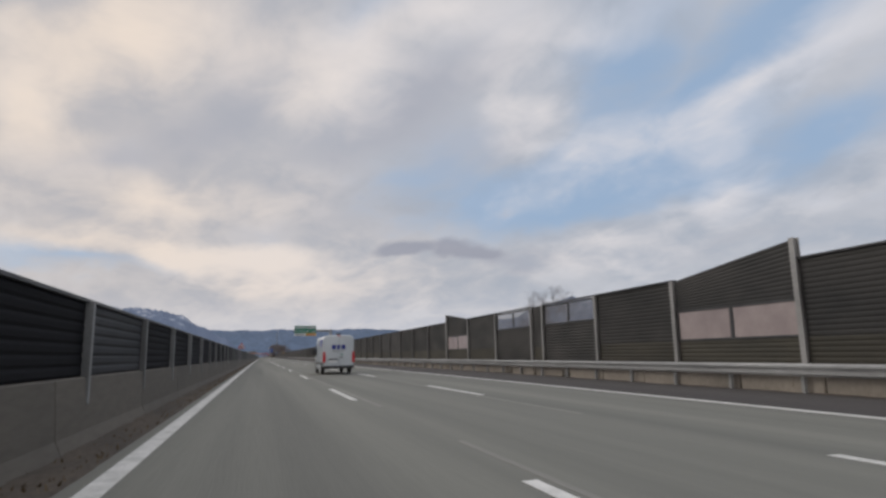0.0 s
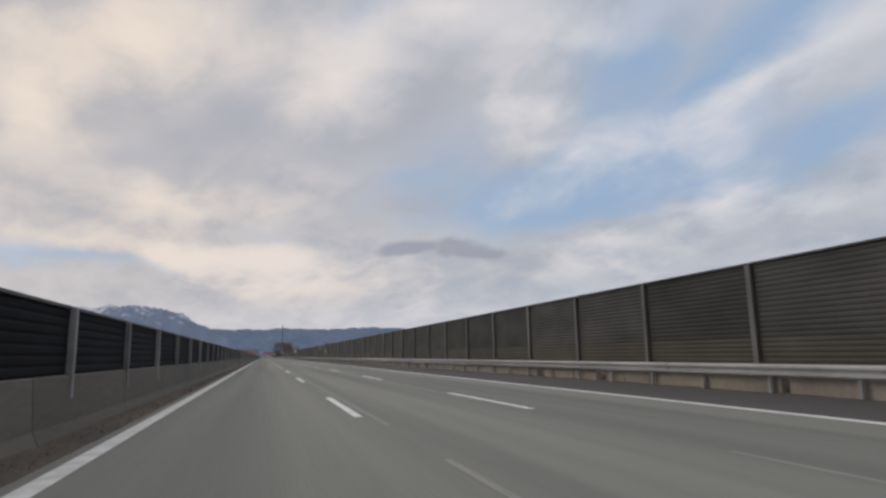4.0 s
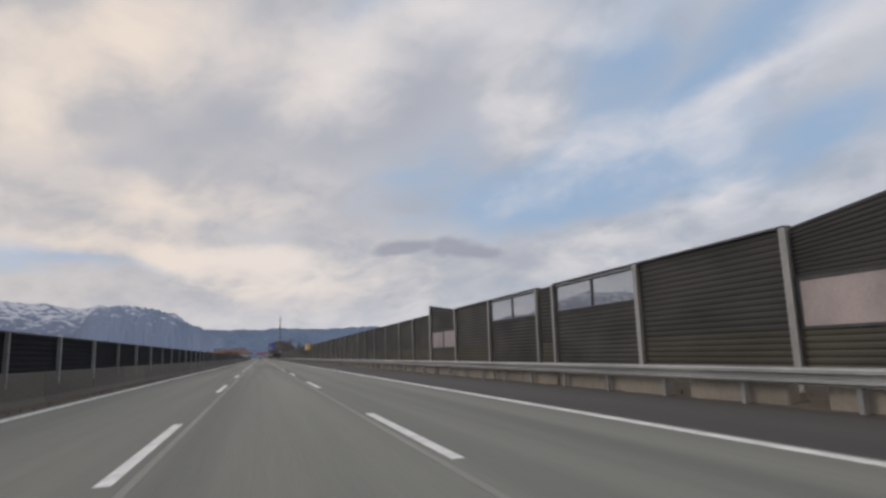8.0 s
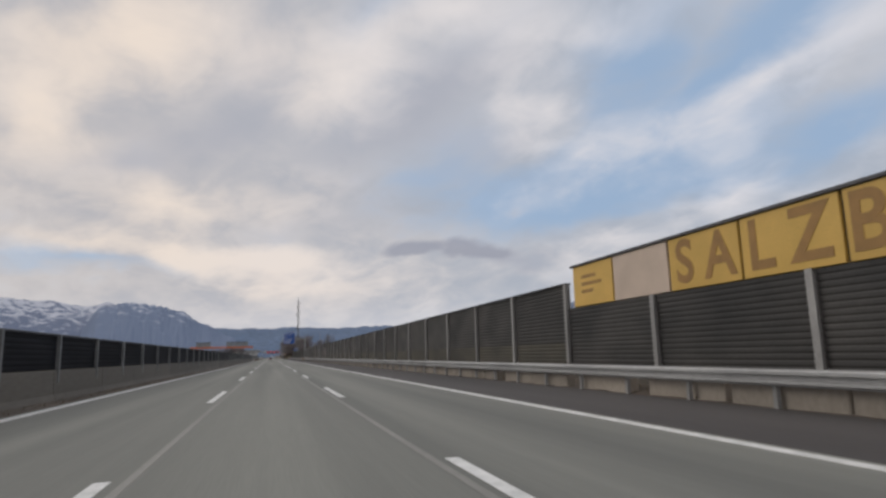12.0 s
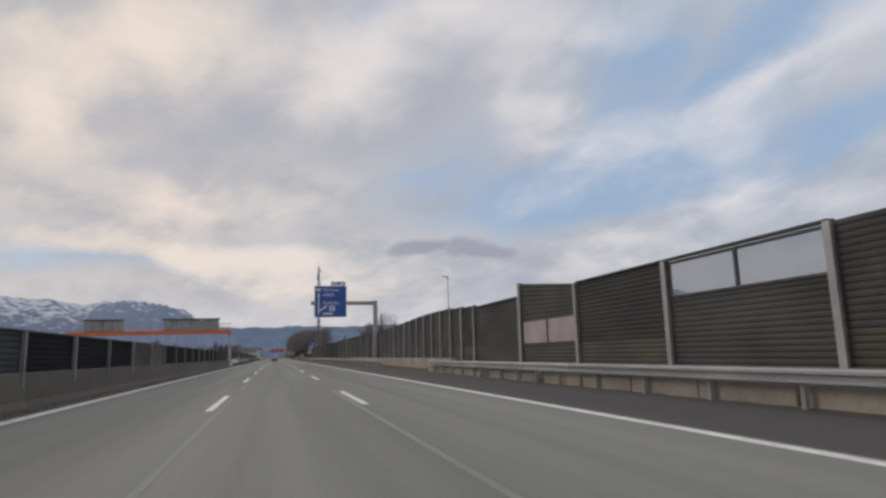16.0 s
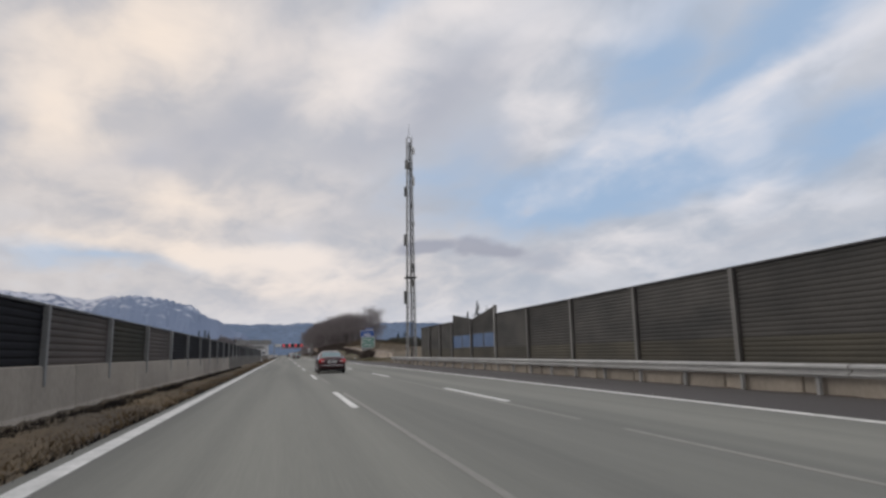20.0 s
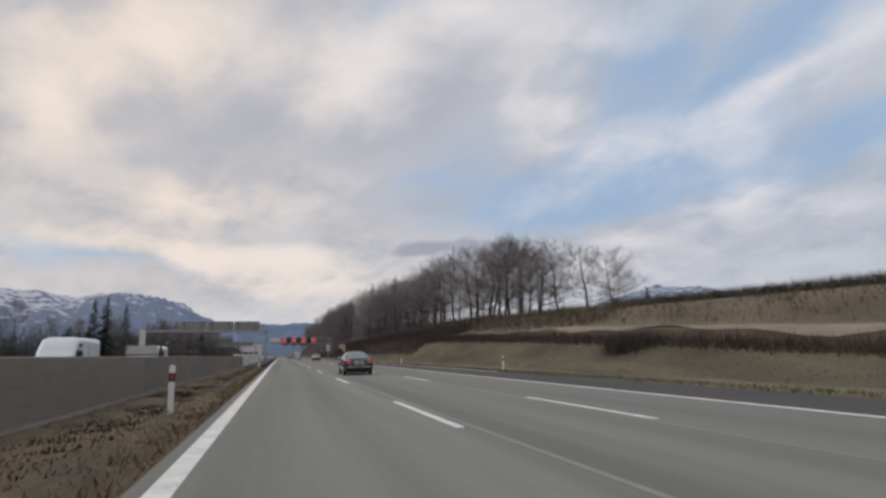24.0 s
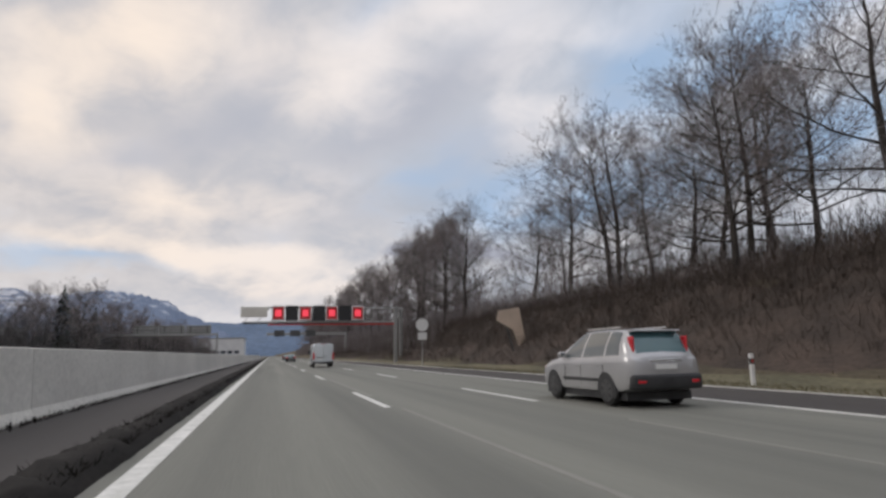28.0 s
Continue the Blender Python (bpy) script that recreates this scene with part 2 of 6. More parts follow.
def clear(m, share):
    """Let part of the light straight through, as a thin pane does."""
    nt = m.node_tree
    see, both = nt.nodes.new("ShaderNodeBsdfTransparent"), nt.nodes.new("ShaderNodeMixShader")
    see.inputs[0].default_value = (0.86, 0.87, 0.88, 1)
    both.inputs[0].default_value = share
    nt.links.new(nt.nodes["Principled BSDF"].outputs[0], both.inputs[1])
    nt.links.new(see.outputs[0], both.inputs[2])
    nt.links.new(both.outputs[0], nt.nodes["Material Output"].inputs[0])
    return m


CLEARPANE = clear(mat("clear_pane", (0.42, 0.40, 0.40), (0.30, 0.285, 0.285), 0.8, 0.2, bump=0.03, vary=0.2), 0.72)
BLUEPANE = mat("blue_pane", (0.13, 0.19, 0.32), (0.10, 0.15, 0.26), 0.8, 0.25, vary=0.15)
YELLOW = mat("yellow_panel", (0.66, 0.42, 0.10), (0.56, 0.36, 0.08), 0.9, 0.5, vary=0.18)
CREAM = mat("cream_panel", (0.62, 0.50, 0.40), (0.52, 0.42, 0.33), 0.9, 0.5)
OCHRE = mat("ochre_lettering", (0.36, 0.20, 0.06), (0.28, 0.16, 0.05), 2.0, 0.6)
ORANGE = mat("orange_beam", (0.62, 0.17, 0.05), (0.52, 0.13, 0.04), 1.5, 0.5)
SIGNBLUE = mat("sign_blue", (0.025, 0.095, 0.36), (0.020, 0.080, 0.31), 1.0, 0.4)
SIGNGREEN = mat("sign_green", (0.012, 0.20, 0.13), (0.010, 0.17, 0.11), 1.0, 0.4)
SIGNWHITE = mat("sign_white", (0.75, 0.75, 0.74), (0.66, 0.66, 0.65), 2.0, 0.4)
SIGNYELLOW = mat("sign_yellow", (0.70, 0.45, 0.12), (0.62, 0.39, 0.10), 2.0, 0.4)
SIGNRED = mat("sign_red", (0.50, 0.035, 0.035), (0.42, 0.03, 0.03), 2.0, 0.4)
SIGNBLACK = mat("sign_black", (0.02, 0.02, 0.022), None, 2.0, 0.5)
REDLED = mat("red_display", (0.85, 0.06, 0.09), (0.75, 0.05, 0.08), 6.0, 0.4, glow=0.8)
VANWHITE = mat("white_van_paint", (0.585, 0.625, 0.65), (0.53, 0.565, 0.59), 1.2, 0.25, grain=0.03)
BLACKPAINT = mat("black_car_paint", (0.010, 0.013, 0.014), (0.016, 0.019, 0.020), 1.0, 0.10, grain=0.04, spec=0.8)
SILVER = mat("silver_car_paint", (0.46, 0.455, 0.46), (0.40, 0.395, 0.40), 1.0, 0.25, metal=0.35, grain=0.05)
MAROON = mat("dark_red_car_paint", (0.05, 0.016, 0.020), (0.035, 0.012, 0.016), 1.0, 0.2, grain=0.05)
PLASTIC = mat("black_plastic", (0.022, 0.022, 0.024), (0.034, 0.034, 0.036), 4.0, 0.6)
RUBBER = mat("rubber", (0.018, 0.018, 0.018), (0.028, 0.027, 0.026), 5.0, 0.85)
ALLOY = mat("alloy_rim", (0.66, 0.66, 0.67), (0.56, 0.56, 0.57), 6.0, 0.35, metal=0.15)
# car glass base is lightened to carry the sky's sheen on the panes
CARGLASS = mat("car_glass", (0.095, 0.107, 0.110), (0.070, 0.080, 0.084), 1.0, 0.03, grain=0.02, spec=1.0)
REARGLASS = mat("tinted_rear_glass", (0.07, 0.14, 0.155), (0.05, 0.115, 0.13), 1.0, 0.04, grain=0.02, spec=0.9)
TAILRED = mat("tail_lamp_red", (0.50, 0.022, 0.030), (0.36, 0.015, 0.022), 3.0, 0.15, glow=0.12)
CHROME = mat("chrome", (0.70, 0.70, 0.70), (0.6, 0.6, 0.6), 3.0, 0.15, metal=1.0)
LOGOBLUE = mat("logo_blue", (0.035, 0.045, 0.26), (0.03, 0.04, 0.22), 2.0, 0.35)
BARK = mat("bark", (0.070, 0.060, 0.054), (0.040, 0.035, 0.032), 3.0, 0.95, bump=0.4, bscale=20, vary=0.3)
TWIG = mat("twigs", (0.240, 0.208, 0.203), (0.150, 0.132, 0.130), 0.8, 0.95, vary=0.3)
DRYSCRUB = mat("dry_scrub", (0.150, 0.116, 0.078), (0.085, 0.066, 0.046), 0.4, 0.95)
BRUSH = mat("brushwood", (0.086, 0.066, 0.055), (0.049, 0.039, 0.033), 0.4, 0.95)
NEEDLE = mat("conifer_needles", (0.022, 0.034, 0.022), (0.012, 0.020, 0.015), 0.6, 0.95, vary=0.4)
PLASTER = mat("white_plaster", (0.66, 0.66, 0.66), (0.56, 0.56, 0.57), 0.3, 0.8)
DARKWIN = mat("window_glass", (0.05, 0.065, 0.08), (0.035, 0.045, 0.06), 1.0, 0.15)
# distance haze is mixed into this woodland colour as blue
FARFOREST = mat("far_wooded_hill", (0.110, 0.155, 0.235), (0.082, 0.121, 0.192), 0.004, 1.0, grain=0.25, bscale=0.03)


def mountain_material(name, wood, rock, snow, line):
    m = bpy.data.materials.new(name)
    m.use_nodes = True
    nt = m.node_tree
    b = nt.nodes["Principled BSDF"]
    b.inputs["Roughness"].default_value, b.inputs["Specular IOR Level"].default_value = 1.0, 0.1
    tc, sep = nt.nodes.new("ShaderNodeTexCoord"), nt.nodes.new("ShaderNodeSeparateXYZ")
    nt.links.new(tc.outputs["Object"], sep.inputs[0])
    n1, n2, n3 = [nt.nodes.new("ShaderNodeTexNoise") for _ in range(3)]
    steep = nt.nodes.new("ShaderNodeMapping")
    steep.inputs["Scale"].default_value = (1, 1, 0.3)
    nt.links.new(tc.outputs["Object"], steep.inputs[0])
    for n, s, v in ((n1, 0.006, tc.outputs["Object"]), (n2, 0.045, tc.outputs["Object"]), (n3, 0.020, steep.outputs[0])):
        nt.links.new(v, n.inputs["Vector"])
        n.inputs["Scale"].default_value, n.inputs["Detail"].default_value, n.inputs["Roughness"].default_value = s, 7, 0.62
    add = nt.nodes.new("ShaderNodeMath")
    add.operation = "MULTIPLY_ADD"
    nt.links.new(n1.outputs[0], add.inputs[0])
    add.inputs[1].default_value = 260
    nt.links.new(sep.outputs[2], add.inputs[2])
    streak = nt.nodes.new("ShaderNodeMath")
    streak.operation = "MULTIPLY_ADD"
    nt.links.new(n3.outputs[0], streak.inputs[0])
    streak.inputs[1].default_value = 900
    nt.links.new(add.outputs[0], streak.inputs[2])
    rng = nt.nodes.new("ShaderNodeMapRange")
    rng.inputs[1].default_value, rng.inputs[2].default_value = line + 560, line + 700
    nt.links.new(streak.outputs[0], rng.inputs[0])
    base = nt.nodes.new("ShaderNodeMix")
    base.data_type = "RGBA"
    base.inputs[6].default_value, base.inputs[7].default_value = (*wood, 1), (*rock, 1)
    nt.links.new(n2.outputs[0], base.inputs[0])
    mx = nt.nodes.new("ShaderNodeMix")
    mx.data_type = "RGBA"
    nt.links.new(rng.outputs[0], mx.inputs[0])
    nt.links.new(base.outputs[2], mx.inputs[6])
    mx.inputs[7].default_value = (*snow, 1)
    nt.links.new(mx.outputs[2], b.inputs["Base Color"])
    return m


# wood, rock and snow colours all carry blue-grey distance haze
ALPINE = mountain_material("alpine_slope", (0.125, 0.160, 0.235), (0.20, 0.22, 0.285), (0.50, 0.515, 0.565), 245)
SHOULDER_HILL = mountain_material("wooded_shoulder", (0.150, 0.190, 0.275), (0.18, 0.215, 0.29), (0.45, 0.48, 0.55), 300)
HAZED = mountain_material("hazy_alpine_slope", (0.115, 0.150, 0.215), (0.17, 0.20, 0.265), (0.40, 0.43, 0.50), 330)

# ---- mesh helpers ----
def box(bm, x0, x1, y0, y1, z0, z1):
    v = [bm.verts.new(p) for p in ((x0, y0, z0), (x1, y0, z0), (x1, y1, z0), (x0, y1, z0), (x0, y0, z1), (x1, y0, z1), (x1, y1, z1), (x0, y1, z1))]
    for f in ((3, 2, 1, 0), (4, 5, 6, 7), (0, 1, 5, 4), (1, 2, 6, 5), (2, 3, 7, 6), (3, 0, 4, 7)):
        bm.faces.new([v[i] for i in f])
    return bm


def cbox(x0, x1, y0, y1, z0, z1, c=0.02, seg=1):
    bm = box(bmesh.new(), x0, x1, y0, y1, z0, z1)
    bmesh.ops.bevel(bm, geom=bm.edges[:], offset=c, segments=seg, affect="EDGES", profile=0.5)
    return bm


def loft(bm, rings, caps=True):
    """Skin a row of closed rings with equal numbers of points."""
    rows = [[bm.verts.new(p) for p in r] for r in rings]
    n = len(rows[0])
    for a, b in zip(rows, rows[1:]):
        for i in range(n):
            j = (i + 1) % n
            bm.faces.new((a[i], a[j], b[j], b[i]))
    if caps:
        bm.faces.new(rows[0][::-1])
        bm.faces.new(rows[-1])
    return bm


def tube(bm, p, q, r0, r1, n=8, caps=True):
    p, q = Vector(p), Vector(q)
    d = (q - p).normalized()
    a = d.orthogonal().normalized()
    b = d.cross(a)
    ring = lambda c, r: [c + (a * math.cos(2 * math.pi * k / n) + b * math.sin(2 * math.pi * k / n)) * r for k in range(n)]
    return loft(bm, [ring(p, r0), ring(q, r1)], caps)


def prism(bm, profile, y0, y1):
    """A profile of (x, z) points drawn out along y."""
    return loft(bm, [[(x, y0, z) for x, z in profile], [(x, y1, z) for x, z in profile]])


def mesh_of(name, bm, material, smooth=False):
    bmesh.ops.recalc_face_normals(bm, faces=bm.faces[:])
    me = bpy.data.meshes.new(name)
    bm.to_mesh(me)
    bm.free()
    me.materials.append(material)
    if smooth:
        me.shade_smooth()
        me.set_sharp_from_angle(angle=radians(smooth))
    return me


def part(name, bm, material, parent=None, label="", smooth=False):
    ob = new(name, bm if isinstance(bm, bpy.types.Mesh) else mesh_of(name, bm, material, smooth))
    ob.parent = parent
    if label:
        ob["label"] = label
    return ob


def put(name, me, parent, loc, rz=0.0, scale=None):
    """One more piece on a shared mesh."""
    ob = new(name, me)
    ob.parent = parent
    ob.location = loc
    if rz:
        ob.rotation_euler = (0, 0, rz)
    if scale:
        ob.scale = scale
    return ob


def thing(name, loc, label, category, group="", kind=""):
    ob = new(name)
    ob.location = loc
    ob.empty_display_size = 0.3
    return tagged(ob, label, category, group, kind)


def sstep(a, b, x):
    t = min(1.0, max(0.0, (x - a) / (b - a)))
    return t * t * (3 - 2 * t)


def lettering(name, text, size, parent, loc, material, turn=(90, 0, 0), depth=0.004, align="LEFT"):
    cu = bpy.data.curves.new(name, "FONT")
    cu.body, cu.size, cu.extrude, cu.align_x, cu.align_y = text, size, depth, align, "CENTER"
    cu.materials.append(material)
    ob = new(name, cu)
    ob.parent = parent
    ob.location, ob.rotation_euler = loc, [radians(a) for a in turn]
    return ob


# ---- ground, road, verges ----
Y0, Y1 = -70.0, 2400.0
LANES = (0.0, 4.03, 7.78, 11.54)


def along(pts, y):
    """Height read off a line of (y, height) pairs."""
    for (a, h0), (b, h1) in zip(pts, pts[1:]):
        if y <= b:
            return h0 + (h1 - h0) * max(0.0, (y - a) / (b - a))
    return pts[-1][1]


TERRACE = ((838, 0.0), (850, 0.5), (862, 0.9), (882, 1.25), (896, 1.45), (905, 1.62), (917, 2.15), (930, 2.62), (957, 3.25), (985, 3.75), (1060, 4.2), (1300, 4.4))
CREST = ((838, 0.1), (868, 2.9), (905, 3.9), (945, 5.0), (1000, 5.5), (1300, 6.0))


def bank(x, y):
    """Height of the land right of the road beyond the end of the noise wall: a slope, a pale cut, a slope."""
    zc, top = along(TERRACE, y), along(CREST, y)
    cut = (0.8 + 0.4 * (1 - sstep(880, 915, y)) - 0.35 * sstep(925, 950, y)) * sstep(848, 862, y)
    low = max(0.0, zc - cut / 2 + 0.12)
    return min(1.0, max(0.0, (x - 16.8) / 4.8)) ** 1.3 * low + min(1.0, max(0.0, (x - 21.6) / 0.8)) * cut + sstep(22.6, 27.0, x) * max(0.0, top - zc - cut / 2)


def land_height(x, y):
    z = -0.12
    if x > 17.2 and y > 825:
        z += bank(x, y)
    if x < -22:
        z += 0.5 * sstep(-22, -60, x)
    return z


bm = bmesh.new()
gx = [-4900, -2500, -900, -300, -120, -60, -40, -22, -15, -3.2, -2, -0.7, -0.3, 15.2, 16.0, 17.0, 18.5, 20, 21.0, 21.6, 22.4, 23.4, 24.5, 25.6, 27, 30, 36, 45, 60, 90, 140, 300, 900, 2500, 4900]
gy = [-3500, -1500, -300, -70, 200, 500, 780, 825, 845] + list(range(856, 1020, 4)) + list(range(1024, 1300, 12)) + [1330, 1400, 1500, 1700, 2000, 2500, 3500, 5600]
grid = [[bm.verts.new((x, y, land_height(x, y) + (0.18 * noise.noise(Vector((x * 0.35, y * 0.2, 0))) if y > 830 and (17.5 < x < 20.5 or 24 < x < 100) else 0))) for x in gx] for y in gy]
for a, b in zip(grid, grid[1:]):
    for i in range(len(gx) - 1):
        bm.faces.new((a[i], a[i + 1], b[i + 1], b[i]))
tagged(part("ground", bm, GRASS, smooth=60), "brown and dull green winter grass land with a wooded bank", "ground", kind="structure")

bm = bmesh.new()
box(bm, -0.32, 11.75, Y0, Y1, -0.4, 0.0)
road = tagged(part("road", bm, ASPHALT), "worn grey asphalt carriageway with three lanes and faint wheel tracks", "road", kind="structure")
bm = bmesh.new()
box(bm, 11.75, 15.25, Y0, Y1, -0.4, -0.006)
tagged(part("hard_shoulder", bm, SHOULDER), "dark brown-grey asphalt hard shoulder beside the motorway", "road", kind="structure")
bm = bmesh.new()
box(bm, -14.5, -4.2, Y0, Y1, -0.4, -0.01)
tagged(part("road_opposite", bm, ASPHALT), "grey asphalt opposite carriageway behind the median", "road", kind="structure")

# sealed seams beside the lane lines
SEAL = mat("seam_seal", (0.232, 0.226, 0.200), (0.185, 0.182, 0.162), 1.5, 0.75, stretch=(1, 0.1, 1))
random.seed(4)
for x in (4.28, 7.55):
    bm = bmesh.new()
    y = -60.0
    while y < 1240:
        ln = random.uniform(20, 70)
        o = random.uniform(-0.03, 0.03)
        box(bm, x + o - 0.05, x + o + 0.05, y, y + ln, -0.01, 0.0035)
        y += ln + random.uniform(1, 14)
    part("seam", bm, SEAL, road)

# painted lines: solid edges and broken lane lines, 6 m of paint in every 18 m
bm = bmesh.new()
box(bm, -0.13, 0.13, Y0, Y1, -0.01, 0.005)
part("edge_line", bm, LINE, road)
bm = bmesh.new()
box(bm, 11.41, 11.62, Y0, Y1, -0.01, 0.005)
part("edge_line", bm, LINE, road)
dash_me = mesh_of("lane_dash", box(bmesh.new(), -0.085, 0.085, -3.1, 3.1, -0.01, 0.005), LINE)
for lane in LANES[1:3]:
    for k in range(-4, 72):
        put("lane_dash", dash_me, road, (lane, 72.0 + 17.7 + 18.0 * (k - 1), 0))
# pale concrete edging along the hard shoulder past the noise wall
bm = bmesh.new()
y = 926.0
while y < 1326:
    box(bm, 15.0, 15.09, y, y + 3.98, -0.05, 0.022)
    y += 4.0
tagged(part("edging", bm, LINE), "thin pale edging along the outer side of the hard shoulder", "edging", kind="structure")

DARKSOIL = mat("dark_soil", (0.022, 0.019, 0.017), (0.013, 0.012, 0.011), 1.2, 0.95, bump=0.6, bscale=14, grain=0.25, stretch=(1, 0.3, 1), spec=0.2)
DEADGRASS = mat("dead_grass", (0.20, 0.155, 0.095), (0.125, 0.10, 0.062), 0.5, 0.95)
BANKGRASS = mat("bank_grass", (0.150, 0.130, 0.068), (0.085, 0.078, 0.040), 0.3, 0.95, stretch=(1, 0.3, 1))
VERGE = mat("verge_grass", (0.150, 0.106, 0.056), (0.046, 0.036, 0.025), 0.6, 0.95, bump=0.8, bscale=10, grain=0.35, stretch=(1, 0.25, 1))
# rough dirt strips with tufts beside the carriageway
def rough_strip(name, xs, y0, y1, step, z, material, label, amp=0.05):
    bm = bmesh.new()
    rows = []
    y = y0
    while y <= y1:
        rows.append([bm.verts.new((x + random.uniform(-0.05, 0.05) * (0 < i < len(xs) - 1), y, zz + random.uniform(-amp, amp) * (0 < i < len(xs) - 1))) for i, (x, zz) in enumerate(zip(xs, z))])
        y += step
    for a, b in zip(rows, rows[1:]):
        for i in range(len(xs) - 1):
            bm.faces.new((a[i], a[i + 1], b[i + 1], b[i]))
    return tagged(part(name, bm, material, smooth=80), label, "verge", kind="structure")


random.seed(7)
rough_strip("verge_median", (-0.95, -0.75, -0.55, -0.36, -0.28), Y0, 690, 0.5, (0.06, 0.07, 0.05, 0.03, -0.05), DIRT, "narrow brown dirt strip at the foot of the median wall", 0.03)
rough_strip("verge_median", (-3.0, -2.4, -1.9, -1.4, -0.9, -0.5, -0.28), 690, 957, 0.5, (0.16, 0.18, 0.16, 0.13, 0.09, 0.05, -0.05), VERGE, "brown winter grass strip beside the median wall", 0.06)
rough_strip("verge_right", (15.25, 15.6, 16.1, 16.6, 17.2), Y0, 835, 0.6, (-0.02, 0.04, 0.09, 0.10, 0.12), DIRT, "brown dirt and dead grass strip under the guardrail", 0.04)
rough_strip("gutter", (-3.5, -2.6, -1.7, -0.95), 957, 1330, 2.0, (0.02, -0.05, -0.05, 0.03), SHOULDER, "dark asphalt gutter between the edge line and the pale median wall", 0.01)
rough_strip("verge_median", (-0.98, -0.9, -0.7, -0.5, -0.36, -0.28), 957, 1330, 0.45, (0.02, 0.16, 0.24, 0.2, 0.08, -0.05), DARKSOIL, "low dark ridge of soil and dead weeds beside the edge line", 0.07)


def tufts(name, label, n, spot, h0, h1, material, lean=0.35, width=0.03):
    """Blades of dead grass or weeds; nobody could count them."""
    vs, fs = [], []
    for _ in range(n):
        x, y, z = spot()
        hgt = random.uniform(h0, h1)
        a = random.uniform(0, 6.283)
        w = width * random.uniform(0.5, 1.5)
        k = len(vs)
        ex, ey = random.uniform(-lean, lean) * hgt, random.uniform(-lean, lean) * hgt
        vs += [(x - w * math.cos(a), y - w * math.sin(a), z - 0.03), (x + w * math.cos(a), y + w * math.sin(a), z - 0.03), (x + ex, y + ey, z + hgt)]
        fs.append((k, k + 1, k + 2))
    me = bpy.data.meshes.new(name)
    me.from_pydata(vs, [], fs)
    me.materials.append(material)
    return tagged(new(name, me), label, "grass", kind="stuff")


MEDGRASS = mat("median_grass", (0.185, 0.132, 0.072), (0.085, 0.064, 0.040), 0.5, 0.95)
tufts("weeds", "dark dead weeds in a line before the median wall", 16000, lambda: (-1.55 + random.gauss(0, 0.12), random.uniform(690, 800), 0.12), 0.06, 0.18, DARKSOIL, 0.8, 0.012)
tufts("weeds", "dark dead weeds beside the edge line", 7000, lambda: (-0.40 + random.gauss(0, 0.05), random.uniform(690, 800), 0.02), 0.03, 0.08, DARKSOIL, 1.2, 0.012)
tufts("weeds", "dark rotting weeds along the foot of the median wall", 30000, lambda: (-random.uniform(1.3, 2.95) + random.gauss(0, 0.15), random.uniform(840, 957), 0.15), 0.02, 0.07, DARKSOIL, 1.4, 0.012)
tufts("dry_grass", "tufts of dry winter grass along the median", 40000, lambda: (-0.3 - abs(random.gauss(0, 0.9)), random.uniform(690, 957), 0.07), 0.03, 0.12, MEDGRASS, 1.2, 0.016)
tufts("dry_grass", "dead weeds along the foot of the median wall", 14000, lambda: (-random.uniform(0.34, 0.86), random.uniform(-60, 690), 0.05), 0.02, 0.06, MEDGRASS, 1.2, 0.018)
tufts("weeds", "dark dead weeds on the ridge beside the edge line", 36000, lambda: (-random.uniform(0.42, 0.92), random.uniform(957, 1180), 0.14), 0.03, 0.11, DARKSOIL, 1.2, 0.014)
tufts("weeds", "dark dead weeds along the foot of the pale median wall", 12000, lambda: (-3.28 + random.gauss(0, 0.07), random.uniform(957, 1180), 0.0), 0.05, 0.16, DARKSOIL, 0.6, 0.014)
tufts("dry_grass", "dead grass under the guardrail", 16000, lambda: (random.uniform(15.4, 17.0), random.uniform(-60, 835), 0.06), 0.05, 0.2, DEADGRASS)


def on_bank():
    x, y = random.uniform(15.4, 20.8), random.uniform(838, 985)
    if random.random() < 0.2:
        x, y = random.uniform(15.4, 18.6), random.uniform(985, 1080)
    return (x, y, land_height(max(x, 17.3), y) if x > 17.2 else 0.0)


tufts("dry_grass", "brown winter grass on the roadside bank", 60000, on_bank, 0.04, 0.14, BANKGRASS, 1.6, 0.016)

# ---- right-hand noise wall ----
WX = 17.24
wall_right = thing("wall_noise_right", (0, 0, 0), "tall dark slatted noise wall on steel posts behind a guardrail", "noise wall", kind="structure")


def slatted(z0, z1, length, pitch, depth, top1=None):
    """A panel with horizontal ridges, front to -x; top1 is the height at its far end."""
    bm = bmesh.new()
    n = max(2, round((z1 - z0) / pitch))
    prof = []
    for k in range(n):
        a, b = k / n, (k + 1) / n
        prof += [(0.0, a), (-depth, a + 0.25 * (b - a)), (-depth, a + 0.7 * (b - a)), (0.0, a + 0.95 * (b - a))]
    prof += [(0.0, 1.0), (0.09, 1.0), (0.09, 0.0)]
    t1 = z1 if top1 is None else top1
    near = [(x, -length / 2, z0 + u * (z1 - z0)) for x, u in prof]
    far = [(x, length / 2, z0 + u * (t1 - z0)) for x, u in prof]
    return loft(bm, [near, far])


